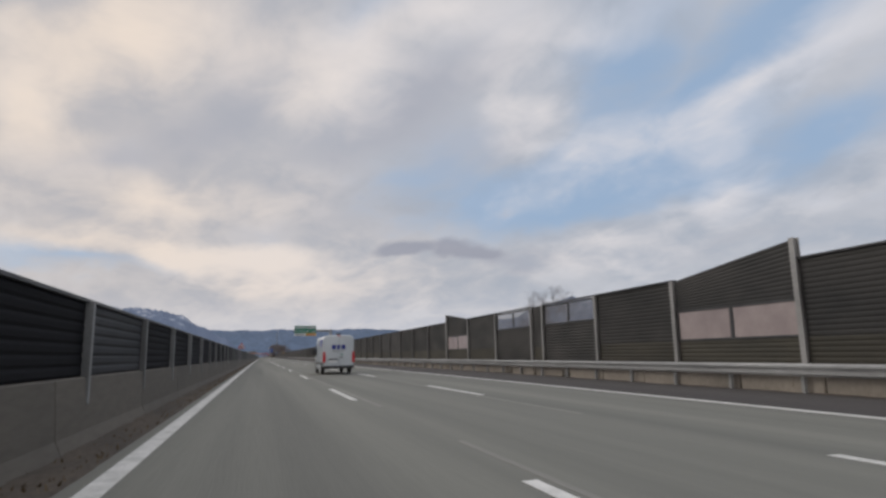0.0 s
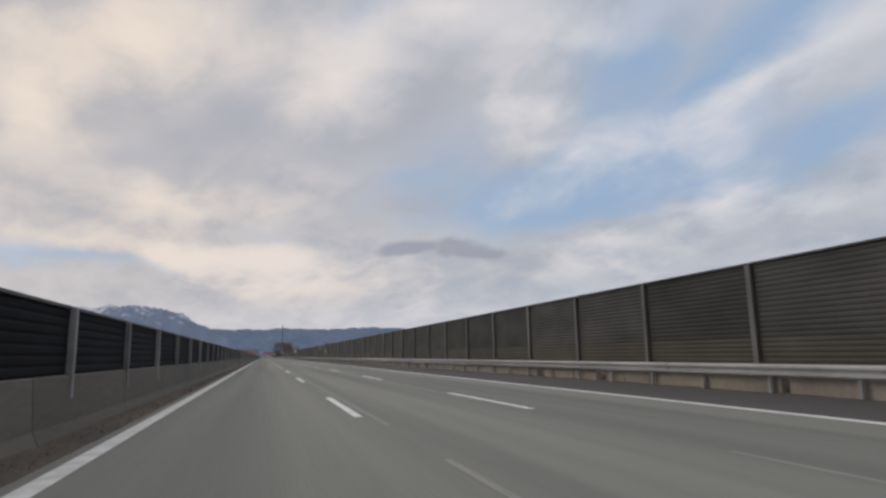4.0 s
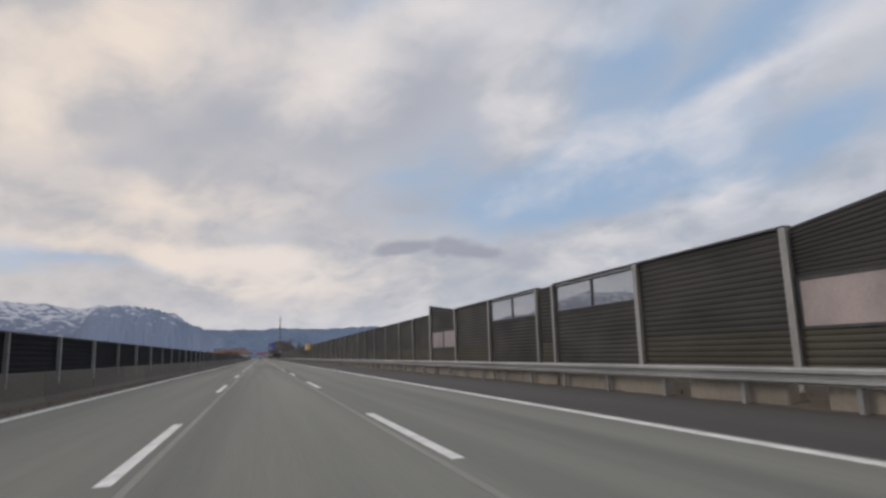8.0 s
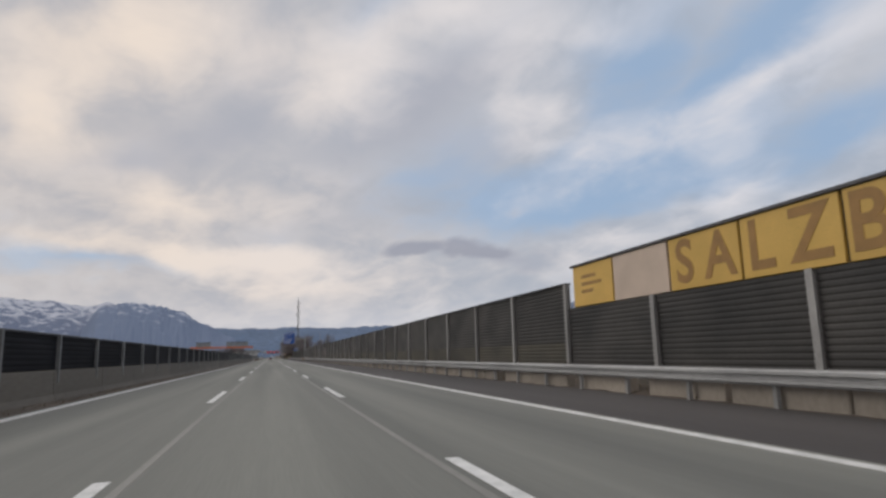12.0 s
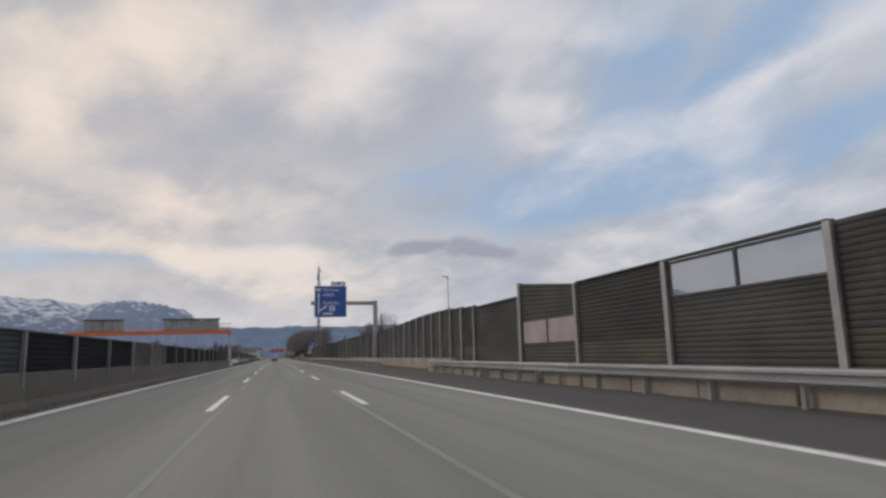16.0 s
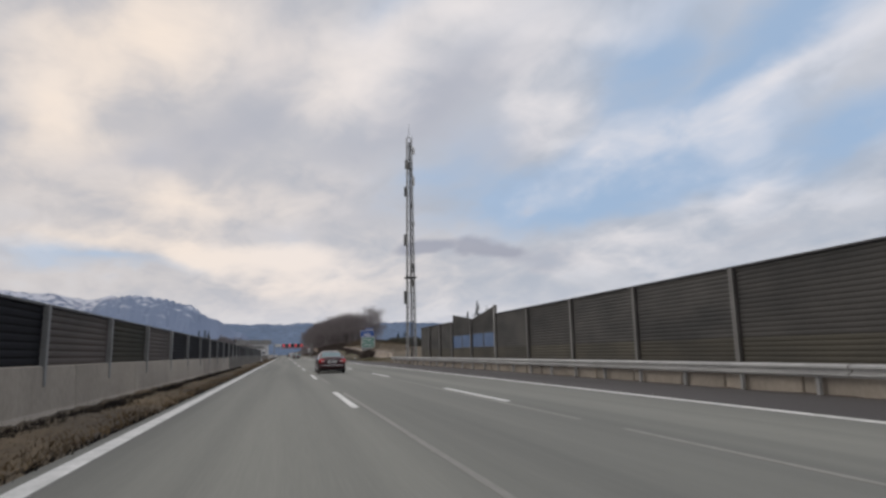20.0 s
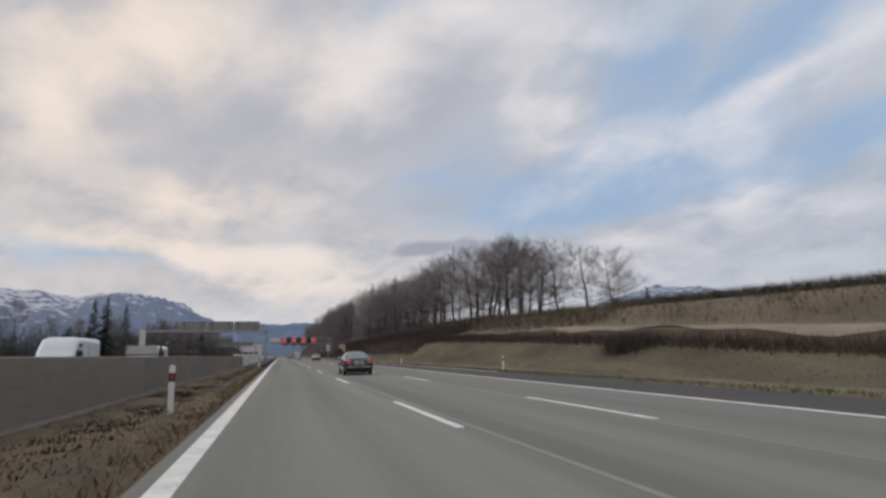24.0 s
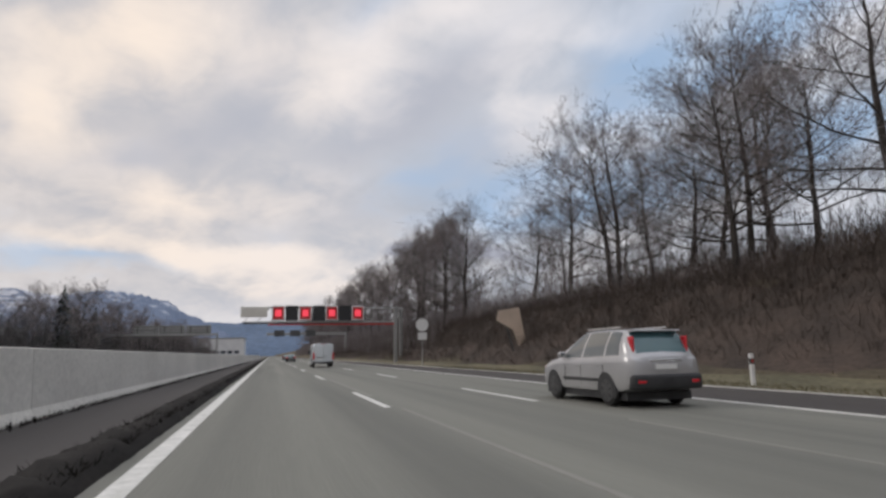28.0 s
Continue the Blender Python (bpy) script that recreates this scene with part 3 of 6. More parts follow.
H = 3.85
ME = {
    "upper": mesh_of("panel", slatted(1.50, H, 5.86, 0.155, 0.022), PANEL),
    "lower": mesh_of("panel", slatted(0.42, 1.498, 5.86, 0.155, 0.022), LOWPANEL),
    "full_low": mesh_of("panel", slatted(0.42, 2.68, 5.86, 0.155, 0.022), PANEL),
    "ramp_a": mesh_of("panel", slatted(2.66, 4.50, 5.86, 0.155, 0.022, H), PANEL),
    "ramp_b": mesh_of("panel", slatted(2.66, H, 5.86, 0.155, 0.022, 4.50), PANEL),
    "low_base": mesh_of("panel", slatted(0.42, 1.50, 5.86, 0.155, 0.022), LOWPANEL),
    "salz_base": mesh_of("panel", slatted(0.42, 2.874, 5.86, 0.155, 0.022), PANEL),
}
POST_PROFILE = ((-0.11, -0.10), (-0.085, -0.10), (-0.085, -0.01), (0.085, -0.01), (0.085, -0.10), (0.11, -0.10), (0.11, 0.10), (0.085, 0.10), (0.085, 0.01), (-0.085, 0.01), (-0.085, 0.10), (-0.11, 0.10))


def hpost(h):
    return loft(bmesh.new(), [[(x, y, 0.0) for x, y in POST_PROFILE], [(x, y, h) for x, y in POST_PROFILE]])


WALLPOST = mat("dull_zinc", (0.40, 0.39, 0.375), (0.27, 0.265, 0.255), 1.6, 0.6, metal=0.2, bump=0.06, bscale=20, stretch=(1, 1, 0.3), vary=0.3)
OLDPOST = mat("old_zinc", (0.20, 0.195, 0.185), (0.135, 0.132, 0.126), 1.6, 0.65, metal=0.2, bump=0.06, bscale=20, stretch=(1, 1, 0.3), vary=0.35)
POST = mesh_of("post", hpost(H), WALLPOST)
POST_OLD = mesh_of("post", hpost(H), OLDPOST)
POST_TALL = mesh_of("post", hpost(4.52), WALLPOST)
POST_LOW = mesh_of("post", hpost(2.87), WALLPOST)
PLINTH = mesh_of("plinth", cbox(-0.14, 0.2, -2.97, 2.97, -0.3, 0.46, 0.02), CONCRETE)
CAP = mesh_of("coping", box(bmesh.new(), -0.1, 0.14, -2.99, 2.99, H + 0.002, H + 0.06), DARKSTEEL)
PANE = mesh_of("pane", cbox(-0.02, 0.02, -1.36, 1.36, -0.5, 0.5, 0.01), FROST)
CPANE = mesh_of("pane", cbox(-0.02, 0.02, -1.36, 1.36, -0.5, 0.5, 0.01), CLEARPANE)
BPANE = mesh_of("pane", cbox(-0.02, 0.02, -1.36, 1.36, -0.5, 0.5, 0.01), BLUEPANE)
FRAME_V = mesh_of("window_frame", cbox(-0.045, 0.045, -0.05, 0.05, -0.53, 0.53, 0.008), DARKSTEEL)
FRAME_H = mesh_of("window_frame", cbox(-0.045, 0.045, -2.93, 2.93, -0.04, 0.04, 0.008), DARKSTEEL)


def panes(y, s, zc, tall, me):
    for e in (-1, 1):
        put("pane", me, wall_right, (WX, y + e * 1.46 * s, zc), 0, (1, s, tall))
    for e in (-1, 0, 1):
        put("window_frame", FRAME_V, wall_right, (WX, y + e * 2.87 * s, zc), 0, (1, 1, tall))
    for e in (-1, 1):
        put("window_frame", FRAME_H, wall_right, (WX, y, zc + e * (0.5 * tall + 0.03)), 0, (1, s, 1))


def bay(y0, y1, style, pane_me=None, zs=1.0):
    y, s = (y0 + y1) / 2, (y1 - y0) / 6.0
    sc = (1, s, zs)
    put("plinth", PLINTH, wall_right, (WX, y, 0), 0, sc)
    if style == "plain":
        put("panel", ME["lower"], wall_right, (WX, y, 0), 0, sc)
        put("panel", ME["upper"], wall_right, (WX, y, 0), 0, sc)
        put("coping", CAP, wall_right, (WX, y, 0), 0, sc)
    elif style in ("ramp_a", "ramp_b"):
        put("panel", ME["low_base"], wall_right, (WX, y, 0), 0, sc)
        put("panel", ME[style], wall_right, (WX, y, 0), 0, sc)
        panes(y, s, 2.08, 1.04, pane_me or PANE)
    elif style == "window":
        put("panel", ME["full_low"], wall_right, (WX, y, 0), 0, sc)
        panes(y, s, 3.24, 0.98, pane_me or CPANE)
        put("coping", CAP, wall_right, (WX, y, 0), 0, sc)
    elif style == "letters":
        put("panel", ME["salz_base"], wall_right, (WX, y, 0), 0, sc)
    put("post", POST_TALL if style == "ramp_a" else POST_LOW if style == "letters" else POST_OLD if 50 < y0 < 225 or y0 > 667 else POST, wall_right, (WX - 0.06, y0, 0), 0, (1, 1, zs))


def run(y0, y1, n, style="plain"):
    for k in range(n):
        bay(y0 + (y1 - y0) * k / n, y0 + (y1 - y0) * (k + 1) / n, style)


def window_group(y, me=None):
    for k, style in enumerate(("ramp_a", "plain", "window")):
        bay(y + 6 * k, y + 6 * k + 6, style, me)
    put("post", POST, wall_right, (WX - 0.06, y + 18, 0))
    put("panel", ME["upper"], wall_right, (WX, y + 18.8, 0), 0, (1, 0.25, 1))
    put("panel", ME["lower"], wall_right, (WX, y + 18.8, 0), 0, (1, 0.25, 1))
    for k, style in enumerate(("window", "plain", "ramp_b")):
        bay(y + 19.6 + 6 * k, y + 25.6 + 6 * k, style, me)
    put("post", POST_TALL, wall_right, (WX - 0.06, y + 37.5, 0))
    return y + 37.6


run(-60.0, 12.0, 12)
e1 = window_group(12.0)
for y0, y1, n in ((e1, 87.4, 6), (87.4, 105.0, 3), (105.0, 127.1, 4), (127.1, 144.6, 3), (144.6, 232.2, 15), (232.2, 255.6, 4), (255.6, 266.7, 2), (266.7, 289.9, 4), (289.9, 300.7, 2)):
    run(y0, y1, n)
e2 = window_group(300.7)
for y0, y1, n in ((e2, 348.6, 2), (348.6, 366.9, 3), (366.9, 383.8, 3), (383.8, 401.9, 3), (401.9, 423.6, 4), (423.6, 435.4, 2), (435.4, 450.4, 2)):
    run(y0, y1, n)
run(450.4, 468.2, 3, "letters")
run(468.2, 479.7, 2)
run(479.7, 583.5, 17)
e3 = window_group(583.5)
run(e3, 628.4, 1)
# a stretch on closely set posts
for k in range(15):
    ya = 628.4 + 2.633 * k
    bay(ya, ya + 2.633, "plain", None, 1.0 + 0.09 * sstep(624, 636, ya) * (1 - sstep(638, 658, ya)))
run(667.9, 671.8, 1)
run(671.8, 714.2, 7)
run(714.2, 743.3, 11)
run(743.3, 780.5, 6)
bay(780.5, 786.5, "ramp_a", BPANE)
bay(786.5, 792.5, "ramp_b", BPANE)
run(792.5, 806.0, 3)

# the painted panels with the city's name on the wall top
for y, m, w in ((466.1, YELLOW, 2.9), (463.0, CREAM, 3.1), (459.9, YELLOW, 2.9), (456.9, YELLOW, 2.9), (453.9, YELLOW, 2.9), (451.0, YELLOW, 2.7)):
    part("sign_panel", cbox(WX - 0.06, WX + 0.03, y - w / 2, y + w / 2, 2.88, 4.42, 0.01), m, wall_right, "yellow painted panel" if m is YELLOW else "cream painted panel")
part("backing", cbox(WX + 0.034, WX + 0.10, 449.7, 467.6, 2.877, 4.427, 0.01), DARKSTEEL, wall_right, "dark steel sheet behind the painted panels")
for z, ln in ((3.98, 1.1), (3.70, 1.5), (3.42, 0.9)):
    part("mark", cbox(WX - 0.066, WX - 0.061, 466.9 - ln, 466.9, z - 0.06, z + 0.06, 0.002), OCHRE, wall_right)
part("coping", cbox(WX - 0.12, WX + 0.14, 449.6, 467.7, 4.43, 4.52, 0.01), DARKSTEEL, wall_right)
for i, ch in enumerate("SALZBURG"):
    lettering("lettering", ch, 1.75, wall_right, (WX - 0.066, 460.65 - 1.46 * i, 3.62), OCHRE, (90, 0, -90), 0.006, "CENTER").data.offset = 0.035

# low pale retaining wall in front of the noise wall, where the guardrail stops
kerb_wall = thing("wall_low_right", (0, 0, 0), "low pale concrete wall below the noise wall", "concrete wall", kind="structure")
seg = mesh_of("wall_segment", cbox(-0.12, 0.25, -2.98, 2.98, -0.3, 0.86, 0.03), MIDCONC)
for k in range(9):
    put("wall_segment", seg, kerb_wall, (16.45, 634 + 6 * k, 0))
# short precast blocks behind the guardrail's posts, with open joints
random.seed(17)
block_kinds = [mesh_of("wall_segment", cbox(0.0, 0.3, -ln / 2, ln / 2, -0.3, top, 0.025), MIDCONC) for ln, top in ((2.9, 0.47), (2.9, 0.44), (1.9, 0.46))]
for y0, y1 in ((-60.0, 632.0), (654.0, 812.0)):
    y = y0
    while y < y1:
        k = random.choice((0, 0, 0, 1, 1, 2))
        ln = (2.9, 2.9, 1.9)[k]
        put("wall_segment", block_kinds[k], kerb_wall, (15.37 + random.uniform(0, 0.05), y + ln / 2, 0), random.uniform(-0.006, 0.006))
        y += ln + random.choice((0.04, 0.06, 0.05, 0.25, 0.08, 0.9))

# ---- guardrail on the right ----
def w_beam(length):
    prof = [(-0.02, 0.44), (-0.02, 0.47), (-0.11, 0.49), (-0.11, 0.545), (0.0, 0.575), (0.0, 0.635), (-0.11, 0.665), (-0.11, 0.72), (-0.02, 0.745), (-0.02, 0.77)]
    back = [(x + 0.012, z) for x, z in reversed(prof)]
    return prism(bmesh.new(), prof + back, 0, length)


RAILPOST = mesh_of("post", box(bmesh.new(), 0.0, 0.1, -0.05, 0.05, -0.3, 0.74), STEEL)
BEAMS = {}


def guardrail(x, y0, y1, label="galvanised steel guardrail on posts beside the hard shoulder"):
    g = thing("guardrail", (x, y0, 0), label, "guardrail", "guardrail sections")
    ln = round(y1 - y0, 2)
    if ln not in BEAMS:
        BEAMS[ln] = mesh_of("beam", w_beam(ln), RAIL)
    put("beam", BEAMS[ln], g, (0, 0, 0))
    k = 1.0
    while k < ln:
        put("post", RAILPOST, g, (0.01, k, 0))
        k += 2.67 if ln > 20 else 2.0
    return g


for k in range(21):
    guardrail(15.2, -60 + 32 * k, -60 + 32 * k + 31.95)
guardrail(15.2, 612.0, 632.0)
for k in range(5):
    guardrail(15.2, 653.7 + 32 * k, 653.7 + 32 * k + 31.95)

# ---- median wall on the left ----
median = thing("wall_median", (0, 0, 0), "concrete median wall carrying black slatted noise panels", "median wall", kind="structure")


def barrier_profile(h, w=0.42, foot=0.08):
    return ((0.0, -0.3), (0.0, 0.06), (-foot, 0.25), (-foot - 0.05, h - 0.02), (-foot - 0.07, h), (-w + 0.02, h), (-w, h - 0.02), (-w, -0.3))


def barrier_run(x, y0, y1, h, material, seglen=6.0):
    n = round((y1 - y0) / seglen)
    ln = (y1 - y0) / n
    me = mesh_of("barrier_segment", prism(bmesh.new(), barrier_profile(h), -ln / 2 + 0.012, ln / 2 - 0.012), material)
    for k in range(n):
        put("barrier_segment", me, median, (x, y0 + ln * (k + 0.5), 0))


MIDPOST = mat("median_post_zinc", (0.27, 0.27, 0.265), (0.19, 0.19, 0.187), 2.0, 0.6, metal=0.2, vary=0.5)


def left_panels(x, z0, z1, rows, special):
    """Slatted panels between posts; rows of (from, to, bays), special: bay starts to materials."""
    kinds = {m: mesh_of("panel", slatted(z0, z1, 4.5, 0.15, 0.02), m) for m in [BLACKPANEL] + sorted(set(special.values()), key=lambda m: m.name)}
    pm = mesh_of("post", cbox(-0.06, 0.06, -0.06, 0.06, z0 - 0.4, z1 + 0.02, 0.008), MIDPOST)
    cap = mesh_of("coping", box(bmesh.new(), -0.06, 0.12, -2.3, 2.3, z1 + 0.002, z1 + 0.05), DARKSTEEL)
    for y0, y1, n in rows:
        ln = (y1 - y0) / n
        for k in range(n):
            ya = y0 + ln * k
            m = next((v for key, v in special.items() if abs(key - ya) < 1.5), BLACKPANEL)
            put("panel", kinds[m], median, (x, ya + ln / 2, 0), math.pi, (1, ln / 4.6, 1))
            put("coping", cap, median, (x - 0.06, ya + ln / 2, 0), 0, (1, ln / 4.6, 1))
            put("post", pm, median, (x + 0.07, ya, 0))


barrier_run(-0.84, -60.0, 690.0, 1.0, CONCRETE)
left_panels(-1.06, 1.005, 2.10, ((-61.5, 7.5, 15), (7.5, 82.3, 16), (82.3, 91.7, 2), (91.7, 117.0, 5), (117.0, 130.7, 3), (130.7, 239.2, 24), (239.2, 253.1, 3), (253.1, 314.8, 13), (314.8, 333.2, 4), (333.2, 390.7, 12), (390.7, 404.3, 3), (404.3, 463.8, 13), (463.8, 611.7, 32), (611.7, 688.0, 17)),
    {7.5: LOUVRE, 77.7: LOUVRE, 117.0: LOUVRE, 239.2: LOUVRE, 607.0: LOUVRE, 625.0: MUDPANEL, 629.6: MUDPANEL})
barrier_run(-2.35, 690.0, 742.0, 1.07, NEWCONC)
barrier_run(-2.0, 742.0, 794.0, 1.12, MIDCONC)
barrier_run(-2.0, 794.0, 876.0, 1.2, CONCRETE)
left_panels(-2.57, 1.075, 2.26, ((704.9, 718.4, 3), (718.4, 742.0, 5)), {704.9: LOUVRE, 713.9: MOSSPANEL, 718.4: MOSSPANEL, 732.6: MOSSPANEL})
left_panels(-2.22, 1.125, 2.28, ((742.0, 751.6, 2), (751.6, 794.0, 9)), {751.6: MUDPANEL, 756.3: MOSSPANEL, 761.0: MUDPANEL})
left_panels(-2.22, 1.205, 2.28, ((794.0, 875.0, 18),), {})
WARMCONC = mat("weathered_concrete", (0.205, 0.180, 0.148), (0.140, 0.124, 0.102), 0.35, 0.85, bump=0.15, bscale=18, stretch=(1, 0.08, 0.8), vary=0.05)
barrier_run(-2.6, 876.0, 956.0, 1.28, WARMCONC, 10.0)
barrier_run(-3.3, 956.0, 1330.0, 1.5, NEWCONC, 17.0)

# ---- mountains and far hills ----
def ridge(name, az0, az1, dist, heights, label, material, depth=700.0, rough=0.16, seed=0):
    """A mountain chain seen far off: az in degrees to the left of the road, heights along it in metres."""
    bm = bmesh.new()
    n, m = 220, 18
    rows = []
    for j in range(m + 1):
        v = j / m
        row = []
        for i in range(n + 1):
            u = i / n
            k = u * (len(heights) - 1)
            a = min(int(k), len(heights) - 2)
            hh = heights[a] + (heights[a + 1] - heights[a]) * sstep(0, 1, k - a)
            ang = radians(az0 + (az1 - az0) * u)
            d = dist - depth * (1 - v)
            x, y = -math.sin(ang) * d, 600 + math.cos(ang) * d
            rid = noise.fractal(Vector((u * 14 + seed, v * 2.2, seed)), 0.9, 2.2, 6)
            z = hh * (v ** 0.85) * (1 + rough * rid) + hh * 0.02 * noise.noise(Vector((u * 60, v * 5, seed)))
            row.append(bm.verts.new((x, y, max(z, 0) - 3)))
        rows.append(row)
    for a, b in zip(rows, rows[1:]):
        for i in range(n):
            bm.faces.new((a[i], a[i + 1], b[i + 1], b[i]))
    return tagged(part(name, bm, material, smooth=50), label, "mountain", kind="structure")


ridge("mountain", 62, 8, 4300, (400, 420, 430, 405, 420, 400, 385, 375, 355, 150), "craggy mountain with streaks of snow, tinted blue-grey with painted haze", ALPINE, 900, 0.13, 2.0)
ridge("hill_wooded", 18, 1.6, 3800, (20, 120, 300, 332, 318, 285, 205, 135, 30), "wooded shoulder of the mountain with a few snow gullies, haze painted in as blue", SHOULDER_HILL, 700, 0.03, 3.0)
ridge("hill_far", 9, -14, 4500, (190, 215, 210, 215, 205, 215, 200), "wooded hills in the distance, tinted dark blue with painted haze", FARFOREST, 900, 0.04, 5.0)
ridge("mountain", -19, -72, 4450, (170, 280, 440, 310, 240, 220, 215, 205, 200), "mountain with snow beyond the fields, haze painted in as blue-grey", HAZED, 900, 0.14, 9.0)

# ---- sign gantries ----
def bars(parent, y, x0, x1, z, h, material, n=1, gap=0.3):
    """Writing too small to read, as plain bars."""
    w = (x1 - x0 - gap * (n - 1)) / n
    for k in range(n):
        a = x0 + k * (w + gap)
        part("writing_bar", cbox(a, a + w, y - 0.012, y, z - h / 2, z + h / 2, 0.003), material, parent)


def cantilever(y, post_x, arm_z, arm_x0, label):
    g = thing("sign_gantry", (0, 0, 0), label, "sign gantry")
    part("column", cbox(post_x - 0.24, post_x + 0.24, y - 0.2, y + 0.2, -0.1, arm_z + 0.28, 0.03), STEEL, g)
    part("base_plate", cbox(post_x - 0.45, post_x + 0.45, y - 0.4, y + 0.4, -0.1, 0.06, 0.02), STEEL, g)
    part("arm", cbox(arm_x0, post_x - 0.245, y - 0.17, y + 0.17, arm_z - 0.22, arm_z + 0.22, 0.03), STEEL, g)
    part("end_cap", cbox(arm_x0 - 0.06, arm_x0 - 0.002, y - 0.2, y + 0.2, arm_z - 0.25, arm_z + 0.25, 0.02), DARKSTEEL, g)
    for k in range(4):
        x = arm_x0 + 0.5 + k * 1.1
        part("bracket", cbox(x - 0.04, x + 0.04, y - 0.26, y - 0.172, arm_z - 0.5, arm_z + 0.5, 0.01), DARKSTEEL, g)
    return g


# green motorway service sign
GY = 137.0
cantilever(GY, 16.3, 6.7, 8.35, "grey steel cantilever gantry reaching over the traffic lanes")
board = thing("direction_sign", (0, 0, -0.2), "green overhead direction sign above a white and yellow strip", "road sign")
board.location, board.scale = (0.185, 0, 0.516), (0.929, 1, 0.877)
F = GY - 0.33
part("board", cbox(8.95, 13.85, F, F + 0.06, 6.42, 8.25, 0.02), SIGNGREEN, board)
part("strip", cbox(8.95, 11.5, F, F + 0.06, 5.82, 6.40, 0.015), SIGNWHITE, board, "white strip with dark pictograms")
part("strip", cbox(11.52, 13.85, F, F + 0.06, 5.82, 6.40, 0.015), SIGNYELLOW, board, "yellow strip with orange marks")
part("rim", cbox(8.90, 13.90, F + 0.062, F + 0.09, 5.78, 8.30, 0.01), SIGNWHITE, board)
part("pictogram_plate", cbox(11.75, 12.35, F - 0.014, F, 7.5, 8.08, 0.005), SIGNWHITE, board)
part("pictogram_plate", cbox(12.42, 13.02, F - 0.014, F, 7.5, 8.08, 0.005), SIGNWHITE, board)
part("pictogram_plate", cbox(13.09, 13.68, F - 0.014, F, 7.5, 8.08, 0.005), SIGNWHITE, board)
for x in (11.95, 12.6, 13.25):
    part("pictogram", cbox(x, x + 0.24, F - 0.026, F - 0.014, 7.62, 7.95, 0.006), SIGNBLACK, board)
bars(board, F, 9.2, 11.5, 7.78, 0.3, SIGNWHITE, 1)
lettering("lettering", "Walserberg", 0.62, board, (9.15, F - 0.006, 7.0), SIGNWHITE)
bars(board, F, 12.9, 13.6, 6.75, 0.2, SIGNWHITE, 1)
bars(board, F, 9.25, 11.0, 6.1, 0.26, SIGNBLACK, 4, 0.28)
bars(board, F, 11.9, 13.5, 6.1, 0.3, ORANGE, 3, 0.14)

# blue exit sign
BY = 665.0
gantry = cantilever(BY, 16.85, 7.2, 9.5, "grey steel cantilever gantry beside the noise wall")
board = thing("direction_sign", (0, 0, 0), "large blue overhead exit sign with white lettering and arrows", "road sign")
F = BY - 0.33
part("board", cbox(9.85, 13.42, F, F + 0.06, 5.62, 9.15, 0.02), SIGNBLUE, board)
part("rim", cbox(9.80, 13.47, F + 0.062, F + 0.09, 5.57, 9.20, 0.01), SIGNWHITE, board)
part("exit_plate", cbox(11.7, 13.3, F, F + 0.06, 9.24, 9.66, 0.015), SIGNBLUE, board, "small blue exit plate")
bars(board, F, 11.8, 13.2, 9.45, 0.22, SIGNWHITE, 2, 0.2)
lettering("lettering", "München", 0.5, board, (10.72, F - 0.006, 8.72), SIGNWHITE)
lettering("lettering", "Villach", 0.5, board, (10.72, F - 0.006, 8.15), SIGNWHITE)
lettering("lettering", "Flughafen", 0.5, board, (10.72, F - 0.006, 7.2), SIGNWHITE)
bars(board, F, 10.0, 10.5, 8.72, 0.32, SIGNWHITE, 1)
bars(board, F, 10.75, 11.9, 5.98, 0.2, SIGNWHITE, 1)
part("arrow_shaft", cbox(10.2, 10.34, F - 0.012, F, 5.9, 8.0, 0.004), SIGNWHITE, board)
bm = bmesh.new()
loft(bm, [[(10.05, F - 0.012, 7.95), (10.49, F - 0.012, 7.95), (10.27, F - 0.012, 8.38)], [(10.05, F, 7.95), (10.49, F, 7.95), (10.27, F, 8.38)]])
part("arrow_head", bm, SIGNWHITE, board)
bm = bmesh.new()
loft(bm, [[(10.34, yy, 6.2), (10.34, yy, 6.38), (10.95, yy, 6.78), (10.87, yy, 6.9), (11.2, yy, 6.92), (11.1, yy, 6.55), (11.03, yy, 6.66)] for yy in (F - 0.012, F)])
part("exit_arrow", bm, SIGNWHITE, board)
part("pictogram_plate", cbox(11.5, 12.1, F - 0.012, F, 6.3, 6.88, 0.005), SIGNWHITE, board)
part("pictogram", cbox(11.68, 11.92, F - 0.022, F - 0.012, 6.45, 6.72, 0.01), SIGNBLUE, board)

# exit sign standing on the verge
EY, EX = 894.0, 20.9
board = thing("exit_sign", (0, 0, 0), "tall roadside exit sign with blue and green panels on posts", "road sign")
part("panel", cbox(EX, EX + 3.3, EY, EY + 0.06, 5.35, 6.85, 0.02), SIGNBLUE, board, "blue panel")
part("panel_rim", cbox(EX - 0.06, EX + 3.36, EY + 0.062, EY + 0.08, 5.29, 6.91, 0.01), SIGNWHITE, board)
part("exit_plate", cbox(EX + 1.3, EX + 3.1, EY, EY + 0.06, 6.95, 7.5, 0.015), SIGNBLUE, board)
part("panel_rim", cbox(EX + 0.24, EX + 3.5, EY + 0.03, EY + 0.08, 1.9, 5.26, 0.02), SIGNWHITE, board, "white frame")
part("panel", cbox(EX + 0.42, EX + 3.34, EY, EY + 0.028, 4.1, 5.1, 0.01), SIGNGREEN, board, "green panel")
part("panel", cbox(EX + 0.42, EX + 3.34, EY, EY + 0.028, 2.75, 3.9, 0.01), SIGNGREEN, board, "green panel")
